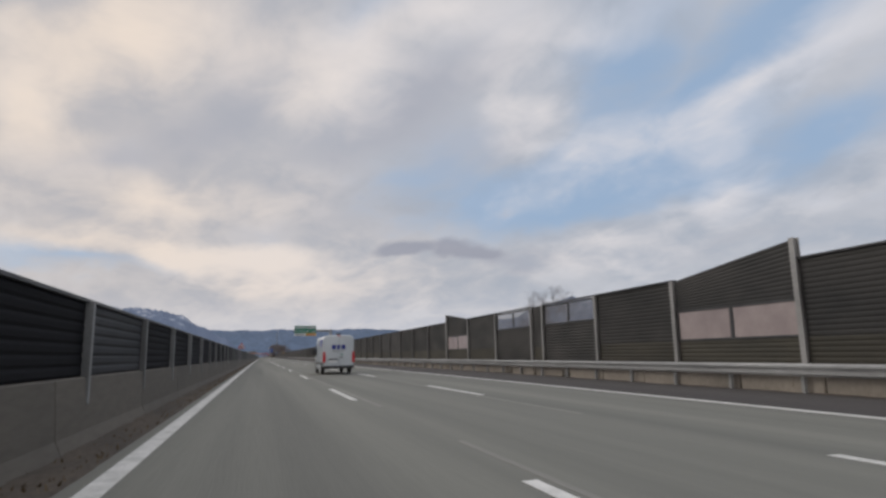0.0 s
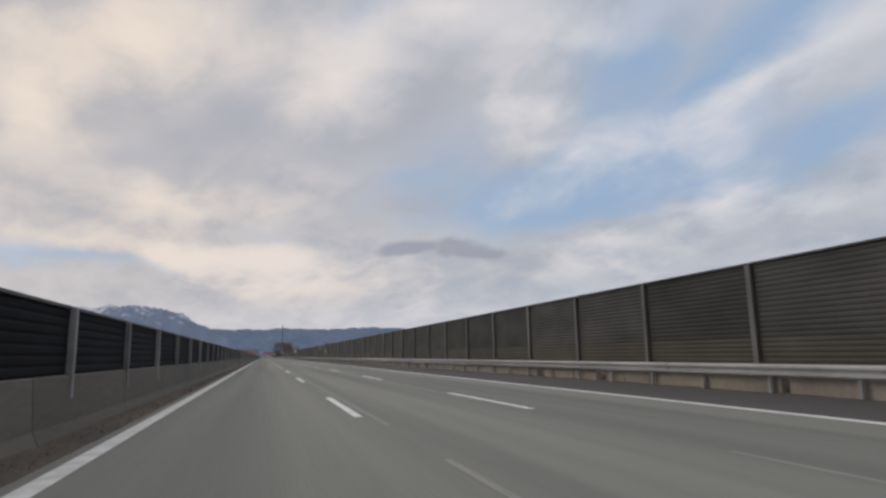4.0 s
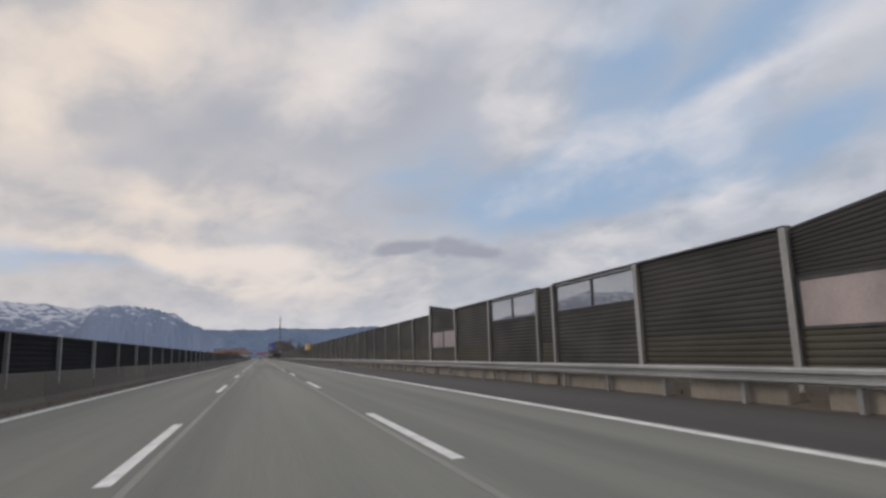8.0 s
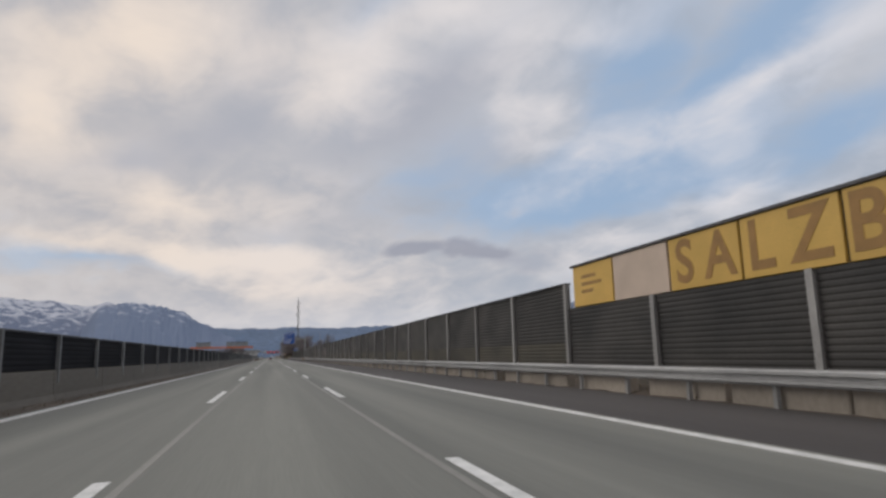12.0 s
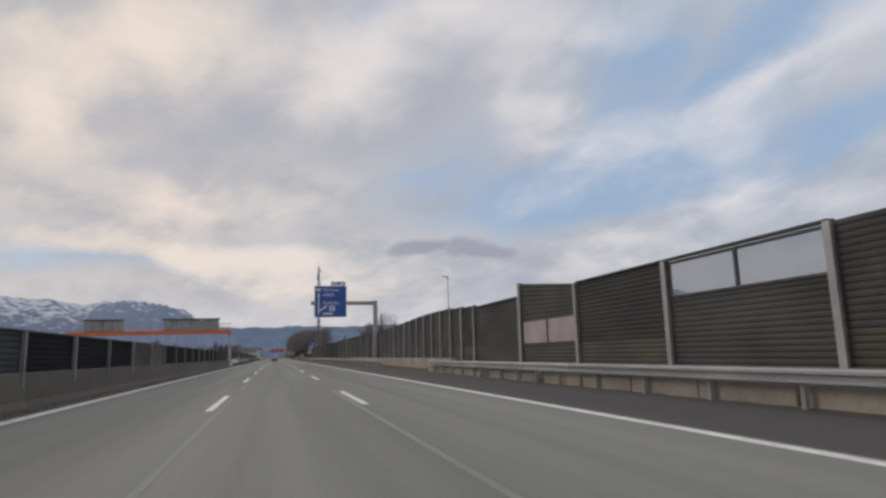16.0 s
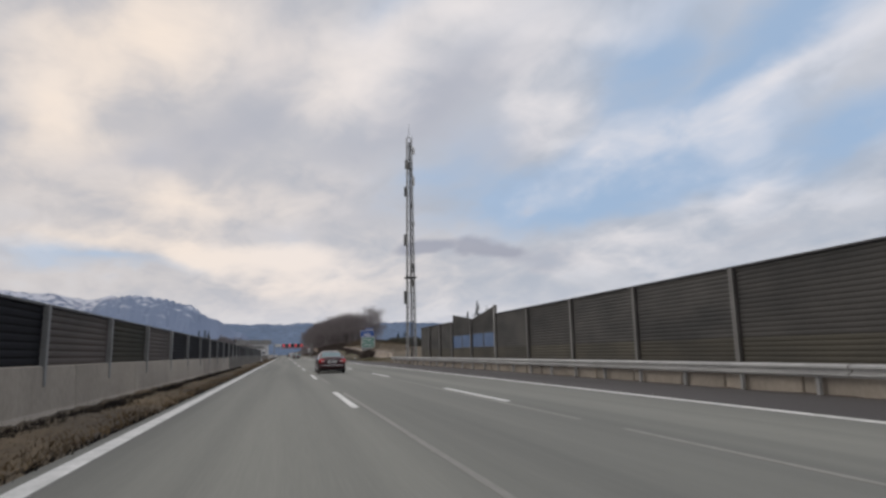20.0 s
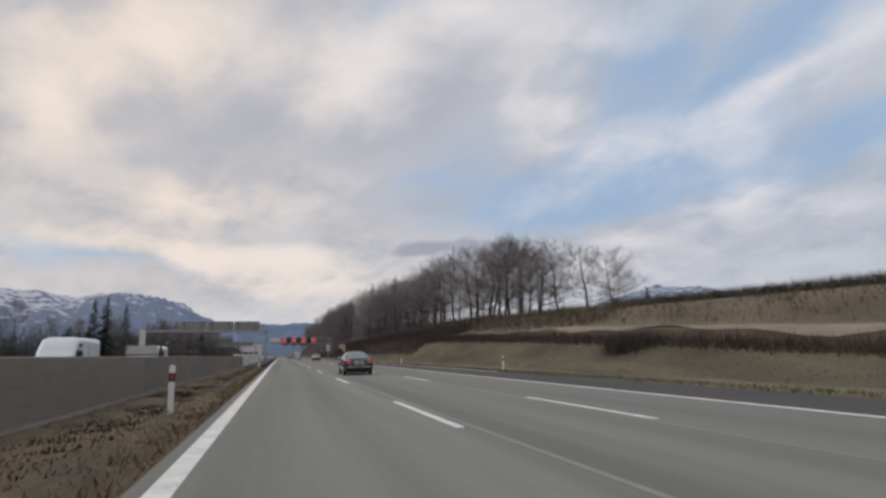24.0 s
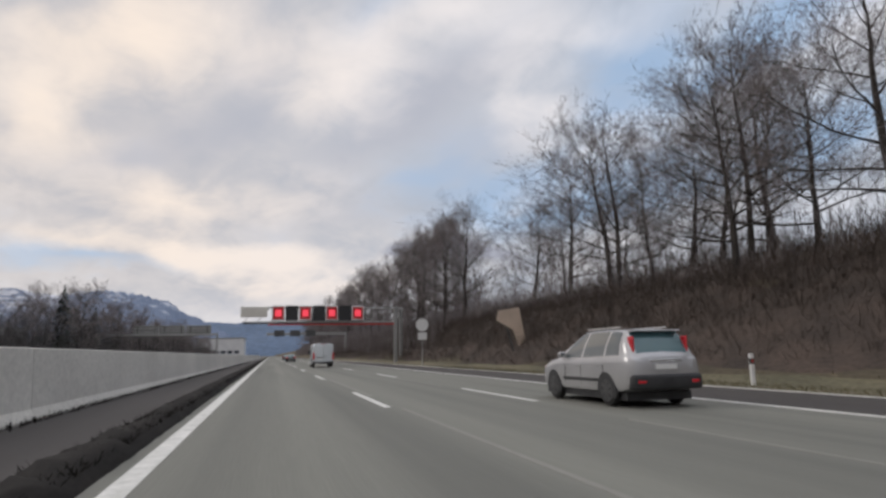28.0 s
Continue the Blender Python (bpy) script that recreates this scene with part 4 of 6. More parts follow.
part("panel", cbox(EX + 0.42, EX + 3.34, EY, EY + 0.028, 2.1, 2.6, 0.01), SIGNBLACK, board, "dark panel")
lettering("lettering", "Flughafen", 0.56, board, (EX + 0.3, EY - 0.006, 6.42), SIGNWHITE)
bars(board, EY, EX + 0.9, EX + 2.5, 5.75, 0.3, SIGNWHITE, 1)
bars(board, EY, EX + 1.5, EX + 2.9, 7.22, 0.26, SIGNWHITE, 2, 0.2)
bars(board, EY, EX + 0.7, EX + 2.9, 4.6, 0.25, SIGNWHITE, 1)
bars(board, EY, EX + 0.7, EX + 2.9, 3.3, 0.25, SIGNWHITE, 1)
bars(board, EY, EX + 0.9, EX + 3.0, 2.35, 0.16, SIGNWHITE, 3, 0.2)
for x in (EX + 0.7, EX + 2.9):
    z0 = land_height(x, EY)
    bm = bmesh.new()
    part("post", tube(bm, (x, EY + 0.16, z0 - 0.3), (x, EY + 0.16, 6.8), 0.075, 0.075, 10), STEEL, board)

# warning triangle on the median
board = thing("warning_sign", (0, 0, 0), "red-rimmed white triangular warning sign on a post on the median", "road sign")
def triangle(y0, y1, cx, cz, r):
    pts = [(cx + r * math.sin(a), cz + r * math.cos(a)) for a in (0, 2.0944, 4.18879)]
    bm = loft(bmesh.new(), [[(x, yy, z) for x, z in pts] for yy in (y0, y1)])
    bmesh.ops.bevel(bm, geom=[e for e in bm.edges if abs(e.verts[0].co.y - e.verts[1].co.y) > 1e-4], offset=0.06, segments=3, affect="EDGES", profile=0.5)
    return bm
part("plate", triangle(86.4, 86.43, -1.03, 2.68, 0.53), SIGNRED, board, "red plate")
part("face", triangle(86.385, 86.398, -1.03, 2.68, 0.36), SIGNWHITE, board, "white face")
part("symbol", cbox(-1.14, -0.96, 86.372, 86.384, 2.66, 2.80, 0.04, 2), SIGNBLACK, board)
part("symbol", cbox(-1.08, -1.00, 86.372, 86.384, 2.54, 2.655, 0.02), SIGNBLACK, board)
part("post", tube(bmesh.new(), (-1.03, 86.47, 0.9), (-1.03, 86.47, 3.1), 0.03, 0.03, 10), STEEL, board)

# orange toll gantry over the opposite carriageway
og = thing("toll_gantry", (0, 0, 0), "orange steel beam gantry with grey cabinets over the opposite carriageway", "gantry")
OY, OX = 692.5, -1.05
part("beam", cbox(-23.0, OX + 0.15, OY - 0.35, OY + 0.35, 4.95, 5.55, 0.04), ORANGE, og, "orange box beam")
for e in (-1, 1):
    bm = bmesh.new()
    part("leg", tube(bm, (OX, OY + e * 1.0, 0.0), (OX, OY + e * 0.2, 4.94), 0.14, 0.11, 10), STEEL, og)
    bm = bmesh.new()
    part("leg", tube(bm, (-22.4, OY + e * 1.0, 0.0), (-22.4, OY + e * 0.2, 4.94), 0.14, 0.11, 10), STEEL, og)
part("head_plate", cbox(OX - 0.22, OX + 0.13, OY - 0.3, OY + 0.3, 4.6, 4.94, 0.02), DARKSTEEL, og)
part("foot", cbox(OX - 0.4, OX + 0.35, OY - 1.5, OY + 1.5, -0.1, 0.35, 0.03), NEWCONC, og)
part("foot", cbox(-22.9, -21.9, OY - 1.5, OY + 1.5, -0.2, 0.35, 0.03), NEWCONC, og)
CAB = mat("cabinet_grey", (0.30, 0.31, 0.32), (0.22, 0.23, 0.24), 1.2, 0.6)
for k in range(5):
    x1 = -2.75 - 2.62 * k if k < 3 else -16.0 - 2.55 * (k - 3)
    part("cabinet", cbox(x1 - 2.45, x1, OY - 0.4, OY + 0.4, 5.56, 7.1, 0.03), CAB, og, "grey equipment cabinet")
    part("seam", cbox(x1 - 1.3, x1 - 1.22, OY - 0.415, OY - 0.401, 5.7, 6.95, 0.004), DARKSTEEL, og)
part("roof", cbox(-21.2, -15.85, OY - 0.55, OY + 0.55, 7.11, 7.27, 0.02), DARKSTEEL, og)
part("roof", cbox(-10.7, -2.6, OY - 0.55, OY + 0.55, 7.11, 7.27, 0.02), DARKSTEEL, og)
for k in range(7):
    x = OX + 0.1 - 0.28 * k
    part("baluster", tube(bmesh.new(), (x, OY - 0.3, 5.55), (x, OY - 0.3, 6.45), 0.02, 0.02, 6), DARKSTEEL, og)
for k in range(7):
    x = -11.2 - 0.75 * k
    part("baluster", tube(bmesh.new(), (x, OY - 0.3, 5.55), (x, OY - 0.3, 7.0), 0.03, 0.03, 6), STEEL, og)
for z in (6.2, 7.0):
    part("handrail", tube(bmesh.new(), (-11.0, OY - 0.3, z), (-15.8, OY - 0.3, z), 0.03, 0.03, 6), STEEL, og)
part("handrail", tube(bmesh.new(), (OX + 0.12, OY - 0.3, 6.45), (-2.7, OY - 0.3, 6.45), 0.025, 0.025, 6), DARKSTEEL, og)

# grey truss gantry seen from behind, over the opposite carriageway
lg = thing("sign_gantry", (0, 0, 0), "grey steel gantry carrying sign boards seen from behind", "sign gantry")
LY, LX = 1004.8, -1.5
part("column", cbox(LX - 0.17, LX + 0.17, LY - 0.17, LY + 0.17, -0.2, 6.05, 0.03), STEEL, lg)
part("column", cbox(-22.6, -21.8, LY - 0.4, LY + 0.4, -0.2, 6.05, 0.05), NEWCONC, lg, "broad pale column")
part("beam", cbox(-21.79, LX - 0.175, LY - 0.15, LY + 0.15, 5.62, 5.98, 0.03), STEEL, lg)
part("collar", cbox(LX - 0.22, LX + 0.22, LY - 0.22, LY + 0.22, 5.4, 5.5, 0.02), DARKSTEEL, lg)
for k in range(3):
    x1 = -2.65 - 4.6 * k
    part("board", cbox(x1 - 4.45, x1, LY + 0.25, LY + 0.32, 5.55, 7.55, 0.02), STEEL, lg, "grey back of a sign board")
    for z in (6.2, 6.7, 7.3):
        part("stiffener", cbox(x1 - 4.4, x1 - 0.05, LY + 0.17, LY + 0.248, z - 0.05, z + 0.05, 0.01), DARKSTEEL, lg)
    for x in (x1 - 3.7, x1 - 0.7):
        part("bracket", cbox(x - 0.06, x + 0.06, LY + 0.155, LY + 0.168, 5.7, 7.5, 0.005), DARKSTEEL, lg)

# overhead lane-control gantry with red displays
rg = thing("lane_control_gantry", (0, 0, 0), "grey overhead gantry with lit red lane displays between dark panels", "gantry")
RY = 1107.0
part("column", cbox(17.0, 17.45, RY - 0.22, RY + 0.22, -0.2, 7.4, 0.03), STEEL, rg)
part("column", cbox(18.1, 18.5, RY + 1.6, RY + 2.0, -0.2, 7.4, 0.03), STEEL, rg)
part("tie", cbox(17.2, 18.4, RY + 0.23, RY + 1.59, 7.0, 7.2, 0.02), STEEL, rg)
part("side_board", cbox(-2.3, 0.9, RY - 0.3, RY - 0.12, 6.0, 7.3, 0.03), NEWCONC, rg, "pale grey board beside the displays")
for z in (5.4, 7.2):
    part("chord", cbox(-2.04, 16.99, RY - 0.1, RY + 0.1, z - 0.1, z + 0.1, 0.02), STEEL, rg)
for k in range(12):
    x = -1.9 + 1.57 * k
    part("diagonal", tube(bmesh.new(), (x, RY, 5.45), (x + 1.5, RY, 7.15), 0.045, 0.045, 6), STEEL, rg)
for k in range(7):
    x = 1.45 + 1.66 * k
    lamp = part("display", cbox(x, x + 1.55, RY - 0.5, RY - 0.12, 5.55, 7.45, 0.03), SIGNBLACK, rg, "dark display housing")
    if k % 2 == 0:
        part("display_frame", cbox(x + 0.02, x + 1.53, RY - 0.508, RY - 0.501, 5.58, 7.42, 0.003), SIGNWHITE, lamp, "white rim")
        part("display_face", cbox(x + 0.12, x + 1.43, RY - 0.522, RY - 0.509, 5.70, 7.30, 0.005), SIGNRED, lamp, "red display face")
        part("lamp", cbox(x + 0.42, x + 1.13, RY - 0.536, RY - 0.523, 6.1, 6.9, 0.02), REDLED, lamp, "lit red lamp field")
part("foot_rail", cbox(1.0, 17.0, RY - 0.2, RY - 0.12, 5.0, 5.18, 0.01), SIGNRED, rg, "faded red lower rail")
part("walkway", cbox(-2.0, 16.9, RY - 0.05, RY + 0.75, 5.2, 5.27, 0.01), DARKSTEEL, rg)

fg = thing("sign_gantry", (0, 0, 0), "plain grey overhead gantry farther down the motorway", "sign gantry")
part("column", cbox(19.4, 19.9, 1184.8, 1185.2, -0.2, 6.9, 0.03), STEEL, fg)
part("beam", cbox(0.4, 19.39, 1184.85, 1185.15, 6.2, 6.8, 0.03), STEEL, fg)
for x in (2.2, 6.0, 9.8):
    part("board", cbox(x, x + 2.4, 1184.6, 1184.84, 5.9, 7.4, 0.03), DARKSTEEL, fg, "dark lane board")
copy_thing(lg, pose(-7.0, 148.0, -0.3))

# ---- telecom mast ----
mast = thing("telecom_mast", (21.2, 831.4, 0), "tall grey lattice telecom mast with dark antennas", "mast")
MH = 35.4
def mast_w(z):
    return 0.62 - 0.27 * z / MH
corners = ((-1, -1), (1, -1), (1, 1), (-1, 1))
for cx, cy in corners:
    part("leg", tube(bmesh.new(), (cx * mast_w(0), cy * mast_w(0), -0.2), (cx * mast_w(MH), cy * mast_w(MH), MH), 0.09, 0.06, 6), STEEL, mast)
bm = bmesh.new()
z = 0.4
while z < MH - 1:
    for i in range(4):
        (ax, ay), (bx, by) = corners[i], corners[(i + 1) % 4]
        w0, w1 = mast_w(z), mast_w(z + 1.1)
        tube(bm, (ax * w0, ay * w0, z), (bx * w1, by * w1, z + 1.1), 0.035, 0.035, 4, False)
        tube(bm, (ax * w1, ay * w1, z + 1.1), (bx * w1, by * w1, z + 1.1), 0.03, 0.03, 4, False)
    z += 1.1
tagged(part("bracing", bm, DARKSTEEL, mast), kind="stuff")
random.seed(3)
for k, z in enumerate((33.2, 31.0, 30.4, 28.2, 26.5, 24.0, 21.3, 18.6, 14.2, 11.8, 9.6)):
    a = k * 2.2
    r = mast_w(z) + 0.35
    h = random.uniform(0.9, 2.0)
    x, y = r * math.cos(a), r * math.sin(a)
    part("antenna", cbox(x - 0.16, x + 0.16, y - 0.12, y + 0.12, z - h / 2, z + h / 2, 0.04), DARKSTEEL if k % 3 else SIGNWHITE, mast, "panel antenna")
    part("bracket", tube(bmesh.new(), (0.6 * x, 0.6 * y, z), (x * 0.95, y * 0.95, z), 0.04, 0.04, 6), STEEL, mast)
part("lightning_rod", tube(bmesh.new(), (0, 0, MH - 0.5), (0, 0, MH + 2.2), 0.05, 0.02, 6), DARKSTEEL, mast)
part("platform", cbox(-0.9, 0.9, -0.9, 0.9, 12.6, 12.72, 0.02), DARKSTEEL, mast)
part("cable_ladder", cbox(-0.12, 0.12, -0.42, -0.36, 0.2, MH - 1, 0.01), DARKSTEEL, mast)

# ---- marker posts ----
mp = thing("marker_post", (-1.12, 900.4, 0.06), "white roadside marker post with a dark band", "marker post", "marker posts")
prof = ((-0.06, -0.05), (0.06, -0.05), (0.04, 0.06), (-0.04, 0.06))
part("body", loft(bmesh.new(), [[(x, y, 0.0) for x, y in prof], [(x, y, 0.95) for x, y in prof], [(x * 0.8, y, 1.02) for x, y in prof]]), SIGNWHITE, mp)
part("band", cbox(-0.062, 0.062, -0.054, 0.03, 0.68, 0.86, 0.005), SIGNBLACK, mp)
part("reflector", cbox(-0.03, 0.03, -0.062, -0.055, 0.71, 0.83, 0.003), SIGNRED, mp)
for x, y in ((-1.1, 846), (-1.1, 956.7), (17.9, 879.0), (15.74, 892.3), (17.0, 930), (16.6, 968), (16.4, 1009), (16.4, 1043)):
    copy_thing(mp, pose(x, y, 0.1 if x < 0 else 0.0))

# ---- vehicles ----
def ring_yz(y, w, zb, zt, n=20, e=4.5):
    """A rounded cross-section of a car body, across x and z."""
    out = []
    for k in range(n):
        a = 2 * math.pi * (k + 0.5) / n
        c, s = math.cos(a), math.sin(a)
        out.append((w * math.copysign(abs(c) ** (2 / e), c), y, (zb + zt) / 2 + (zt - zb) / 2 * math.copysign(abs(s) ** (2 / e), s)))
    return out


def lathe(profile, n=28):
    """Turn (x, r) points round the x axis."""
    return loft(bmesh.new(), [[(x, r * math.cos(2 * math.pi * k / n), r * math.sin(2 * math.pi * k / n)) for k in range(n)] for x, r in profile])


def wheel(parent, x, y, r, side, rim_material, width=0.21):
    hub = part("wheel", lathe([(-width / 2, r * 0.62), (-width / 2 + 0.02, r * 0.93), (-width / 2 + 0.06, r), (width / 2 - 0.06, r), (width / 2 - 0.02, r * 0.93), (width / 2, r * 0.62)]), RUBBER, parent, smooth=35)
    hub.location, hub.scale = (x, y, r), (side, 1, 1)
    bm = lathe([(width / 2 - 0.02, r * 0.70), (width / 2 + 0.012, r * 0.70), (width / 2 + 0.012, r * 0.62), (width / 2 + 0.001, r * 0.60)])
    part("rim", bm, rim_material, hub, smooth=35)
    # flat black disc painting the shade behind the spokes
    part("brake_disc", lathe([(width / 2 + 0.0005, r * 0.58), (width / 2 + 0.003, r * 0.58)]), PLASTIC, hub)
    for k in range(7):
        a = 2 * math.pi * k / 7
        bm = loft(bmesh.new(), [[(width / 2 + x, -w, z), (width / 2 + x, w, z), (width / 2 + 0.0035, w * 1.2, z), (width / 2 + 0.0035, -w * 1.2, z)] for x, w, z in ((0.022, 0.028, 0.03), (0.018, 0.034, r * 0.4), (0.012, 0.045, r * 0.62))])
        bmesh.ops.rotate(bm, verts=bm.verts[:], matrix=Matrix.Rotation(a, 3, "X"))
        part("spoke", bm, rim_material, hub)
    part("hub_cap", lathe([(width / 2 + 0.003, 0.07), (width / 2 + 0.024, 0.06), (width / 2 + 0.028, 0.03)], 14), rim_material, hub, smooth=40)


def arch(parent, x, y, r, side):
    """A proud black plate standing in for the shaded opening round a wheel."""
    n = 18
    prof = [(r * 1.16 * math.cos(math.pi * k / n - 0.12), r * 1.16 * math.sin(math.pi * (k / n) * 1.08 - 0.12)) for k in range(n + 1)]
    rings = []
    for dxx in (0.0, 0.054):
        rings.append([(x + side * dxx, y + a, r + b) for a, b in prof] + [(x + side * dxx, y - r * 0.98, r * 0.55), (x + side * dxx, y + r * 0.98, r * 0.55)])
    part("wheel_arch", loft(bmesh.new(), rings), PLASTIC, parent)


def spline(keys, u):
    """Smooth interpolation of rows (position, values...) at position u."""
    i = max(0, min(len(keys) - 2, sum(1 for k in keys if k[0] <= u) - 1))
    k0, k1, k2, k3 = keys[max(0, i - 1)], keys[i], keys[i + 1], keys[min(len(keys) - 1, i + 2)]
    h = k2[0] - k1[0]
    t = max(0.0, min(1.0, (u - k1[0]) / h))
    out = []
    for a, b, c, d in zip(k0[1:], k1[1:], k2[1:], k3[1:]):
        m1 = (c - a) / (k2[0] - k0[0]) * h if k2[0] > k0[0] else 0.0
        m2 = (d - b) / (k3[0] - k1[0]) * h if k3[0] > k1[0] else 0.0
        if (c - b) * (b - a) <= 0:
            m1 = 0.0
        if (d - c) * (c - b) <= 0:
            m2 = 0.0
        out.append((2 * t ** 3 - 3 * t ** 2 + 1) * b + (t ** 3 - 2 * t ** 2 + t) * m1 + (3 * t ** 2 - 2 * t ** 3) * c + (t ** 3 - t ** 2) * m2)
    return out


def lean(pairs, y):
    for (a, b), (c, d) in zip(pairs, pairs[1:]):
        if y <= c:
            return b + (d - b) * (y - a) / (c - a)
    return y


def car(name, loc, label, paint, L, W, lower, roofline, pillars, panes, screens, wheels, rims=ALLOY):
    """A car, rear at y = 0, front at y = L.
    lower: (y, half width, bottom, belt, belt half width); roofline: (y, height, half width);
    pillars: belt y to roof y; panes: side glass in belt y; screens: (from, to, name) in belt y."""
    c = thing(name, loc, label, "car", "traffic")
    stops = sorted({0.0, L} | {k[0] for k in lower} | {v for p in panes for v in p} | {v for s in screens for v in s[:2]})
    ys = []
    for a, b in zip(stops, stops[1:]):
        n = max(1, round((b - a) / 0.09))
        ys += [a + (b - a) * k / n for k in range(n)]
    ys.append(L)
    grid = []
    for y in ys:
        w, z0, zb, wb = spline(lower, y)
        yr = lean(pillars, y)
        zr, wr = spline(roofline, yr)
        h = zb - z0
        pts = [(0.0, y, z0), (0.8 * w, y, z0), (0.95 * w, y, z0 + 0.05 * h), (0.985 * w, y, z0 + 0.18 * h), (w, y, z0 + 0.42 * h), (w * 0.998, y, z0 + 0.60 * h), (w * 0.982, y, z0 + 0.78 * h), ((w + wb) / 2 + 0.012, y, z0 + 0.93 * h), (wb, y, zb)]
        for k in range(1, 5):
            t = k / 4
            pts.append((wb + (wr - wb) * t + 0.03 * math.sin(math.pi * t) * (zr - zb > 0.15), y + (yr - y) * t, zb + (zr - 0.055 - zb) * t))
        pts += [(wr - 0.055, yr, zr - 0.018), (wr * 0.66, yr, zr), (wr * 0.33, yr, zr + 0.010), (0.0, yr, zr + 0.014)]
        grid.append(pts)
    pieces = {}
    for i, y in enumerate(ys[:-1]):
        ym = (y + ys[i + 1]) / 2
        side_glass = any(a < ym < b for a, b in panes)
        top = next((s[2] for s in screens if s[0] < ym < s[1]), None)
        for j in range(16):
            kind = "side_window" if 8 <= j < 12 and side_glass else top if j >= 13 and top else "body"
            for s in (-1, 1):
                key = kind if kind != "side_window" else (kind, s, next(k for k, p in enumerate(panes) if p[0] < ym < p[1]))
                q = [grid[i][j], grid[i][j + 1], grid[i + 1][j + 1], grid[i + 1][j]]
                q = [(s * x, yy, z) for x, yy, z in q]
                pieces.setdefault(key, []).append(q if s < 0 else q[::-1])
    for key, quads in pieces.items():
        bm = bmesh.new()
        for q in quads:
            bm.faces.new([bm.verts.new(v) for v in q])
        if key == "body":
            for g in (grid[0], grid[-1]):
                bm.faces.new([bm.verts.new((x, y, z)) for x, y, z in g] + [bm.verts.new((-x, y, z)) for x, y, z in g[-2:0:-1]])
        bmesh.ops.remove_doubles(bm, verts=bm.verts[:], dist=0.0005)
        bmesh.ops.recalc_face_normals(bm, faces=bm.faces[:])
        if key == "body":
            part("body", bm, paint, c, smooth=50)
        elif key == "rear_window":
            part("rear_window", bm, REARGLASS, c, "tinted rear window", smooth=60)
        else:
            part(key if isinstance(key, str) else key[0], bm, CARGLASS, c, "dark glazing", smooth=60)
    for side in (-1, 1):
        for a, b in panes:
            (w0, _, z0, b0), (w1, _, z1, b1) = spline(lower, a), spline(lower, b)
            part("belt_trim", tube(bmesh.new(), (side * (b0 + 0.004), a, z0), (side * (b1 + 0.004), b, z1), 0.011, 0.011, 6), CHROME, c)
        yf = panes[-1][1] - 0.22
        w, z0, zb, wb = spline(lower, yf)
        m = part("mirror", cbox(side * (wb + 0.11) - 0.10, side * (wb + 0.11) + 0.10, yf - 0.06, yf + 0.08, zb + 0.02, zb + 0.16, 0.05, 3), paint, c, smooth=40)
        part("mirror_glass", cbox(side * (wb + 0.12) - 0.07, side * (wb + 0.12) + 0.07, yf - 0.068, yf - 0.061, zb + 0.045, zb + 0.14, 0.002), CHROME, m)
        for wy, r in wheels:
            arch(c, side * (W / 2 - 0.05), wy, r, side)
            wheel(c, side * (W / 2 - 0.105), wy, r, side, rims)
        for yy in (panes[-2][0] + 0.14, panes[-1][0] + 0.14):
            w, z0, zb, wb = spline(lower, yy)
            x = w * 0.985
            part("door_handle", cbox(side * x - 0.015, side * x + 0.02, yy - 0.1, yy + 0.1, zb - 0.21, zb - 0.175, 0.008), paint, c)
        for yy in (panes[-2][0] - 0.05, panes[-1][0] - 0.05, panes[-1][1] - 0.25):
            w, z0, zb, wb = spline(lower, yy)
            part("door_seam", box(bmesh.new(), side * w - 0.004, side * w + 0.0035, yy, yy + 0.009, z0 + 0.24 * (zb - z0), z0 + 0.78 * (zb - z0)), PLASTIC, c)
    part("underside", box(bmesh.new(), -W / 2 + 0.12, W / 2 - 0.12, 0.3, L - 0.35, 0.15, 0.32), PLASTIC, c)
    return c


def lamp_pair(c, name, material, x0, x1, y0, y1, z0, z1, bevel=0.03, label=""):
    for s in (-1, 1):
        part(name, cbox(min(s * x0, s * x1), max(s * x0, s * x1), y0, y1, z0, z1, bevel, 3), material, c, label, smooth=40)


def strip_pair(c, y0, y1, z, x, material, h=0.03):
    for s in (-1, 1):
        part("side_strip", cbox(s * x - 0.012, s * x + 0.012, y0, y1, z - h / 2, z + h / 2, 0.006), material, c)


SAL_LOWER = ((0.0, 0.60, 0.42, 0.86, 0.50), (0.05, 0.76, 0.33, 0.95, 0.66), (0.16, 0.84, 0.27, 0.985, 0.75), (0.45, 0.89, 0.23, 0.995, 0.80), (0.85, 0.906, 0.21, 0.995, 0.83), (1.15, 0.91, 0.20, 0.99, 0.845), (2.3, 0.91, 0.19, 0.965, 0.855), (3.5, 0.905, 0.19, 0.93, 0.85), (3.85, 0.90, 0.19, 0.90, 0.83), (4.3, 0.875, 0.20, 0.80, 0.78), (4.6, 0.82, 0.22, 0.71, 0.68), (4.76, 0.70, 0.26, 0.64, 0.54), (4.82, 0.52, 0.34, 0.58, 0.38))
SAL_ROOF = ((0.0, 0.92, 0.38), (0.05, 1.005, 0.52), (0.16, 1.045, 0.60), (0.45, 1.06, 0.64), (0.80, 1.07, 0.66), (1.1, 1.17, 0.645), (1.5, 1.32, 0.615), (1.85, 1.405, 0.595), (2.3, 1.44, 0.585), (2.7, 1.425, 0.585), (3.0, 1.365, 0.60), (3.4, 1.19, 0.65), (3.75, 1.01, 0.71), (3.9, 0.965, 0.72), (4.3, 0.86, 0.64), (4.6, 0.77, 0.54), (4.76, 0.70, 0.40), (4.82, 0.63, 0.26))
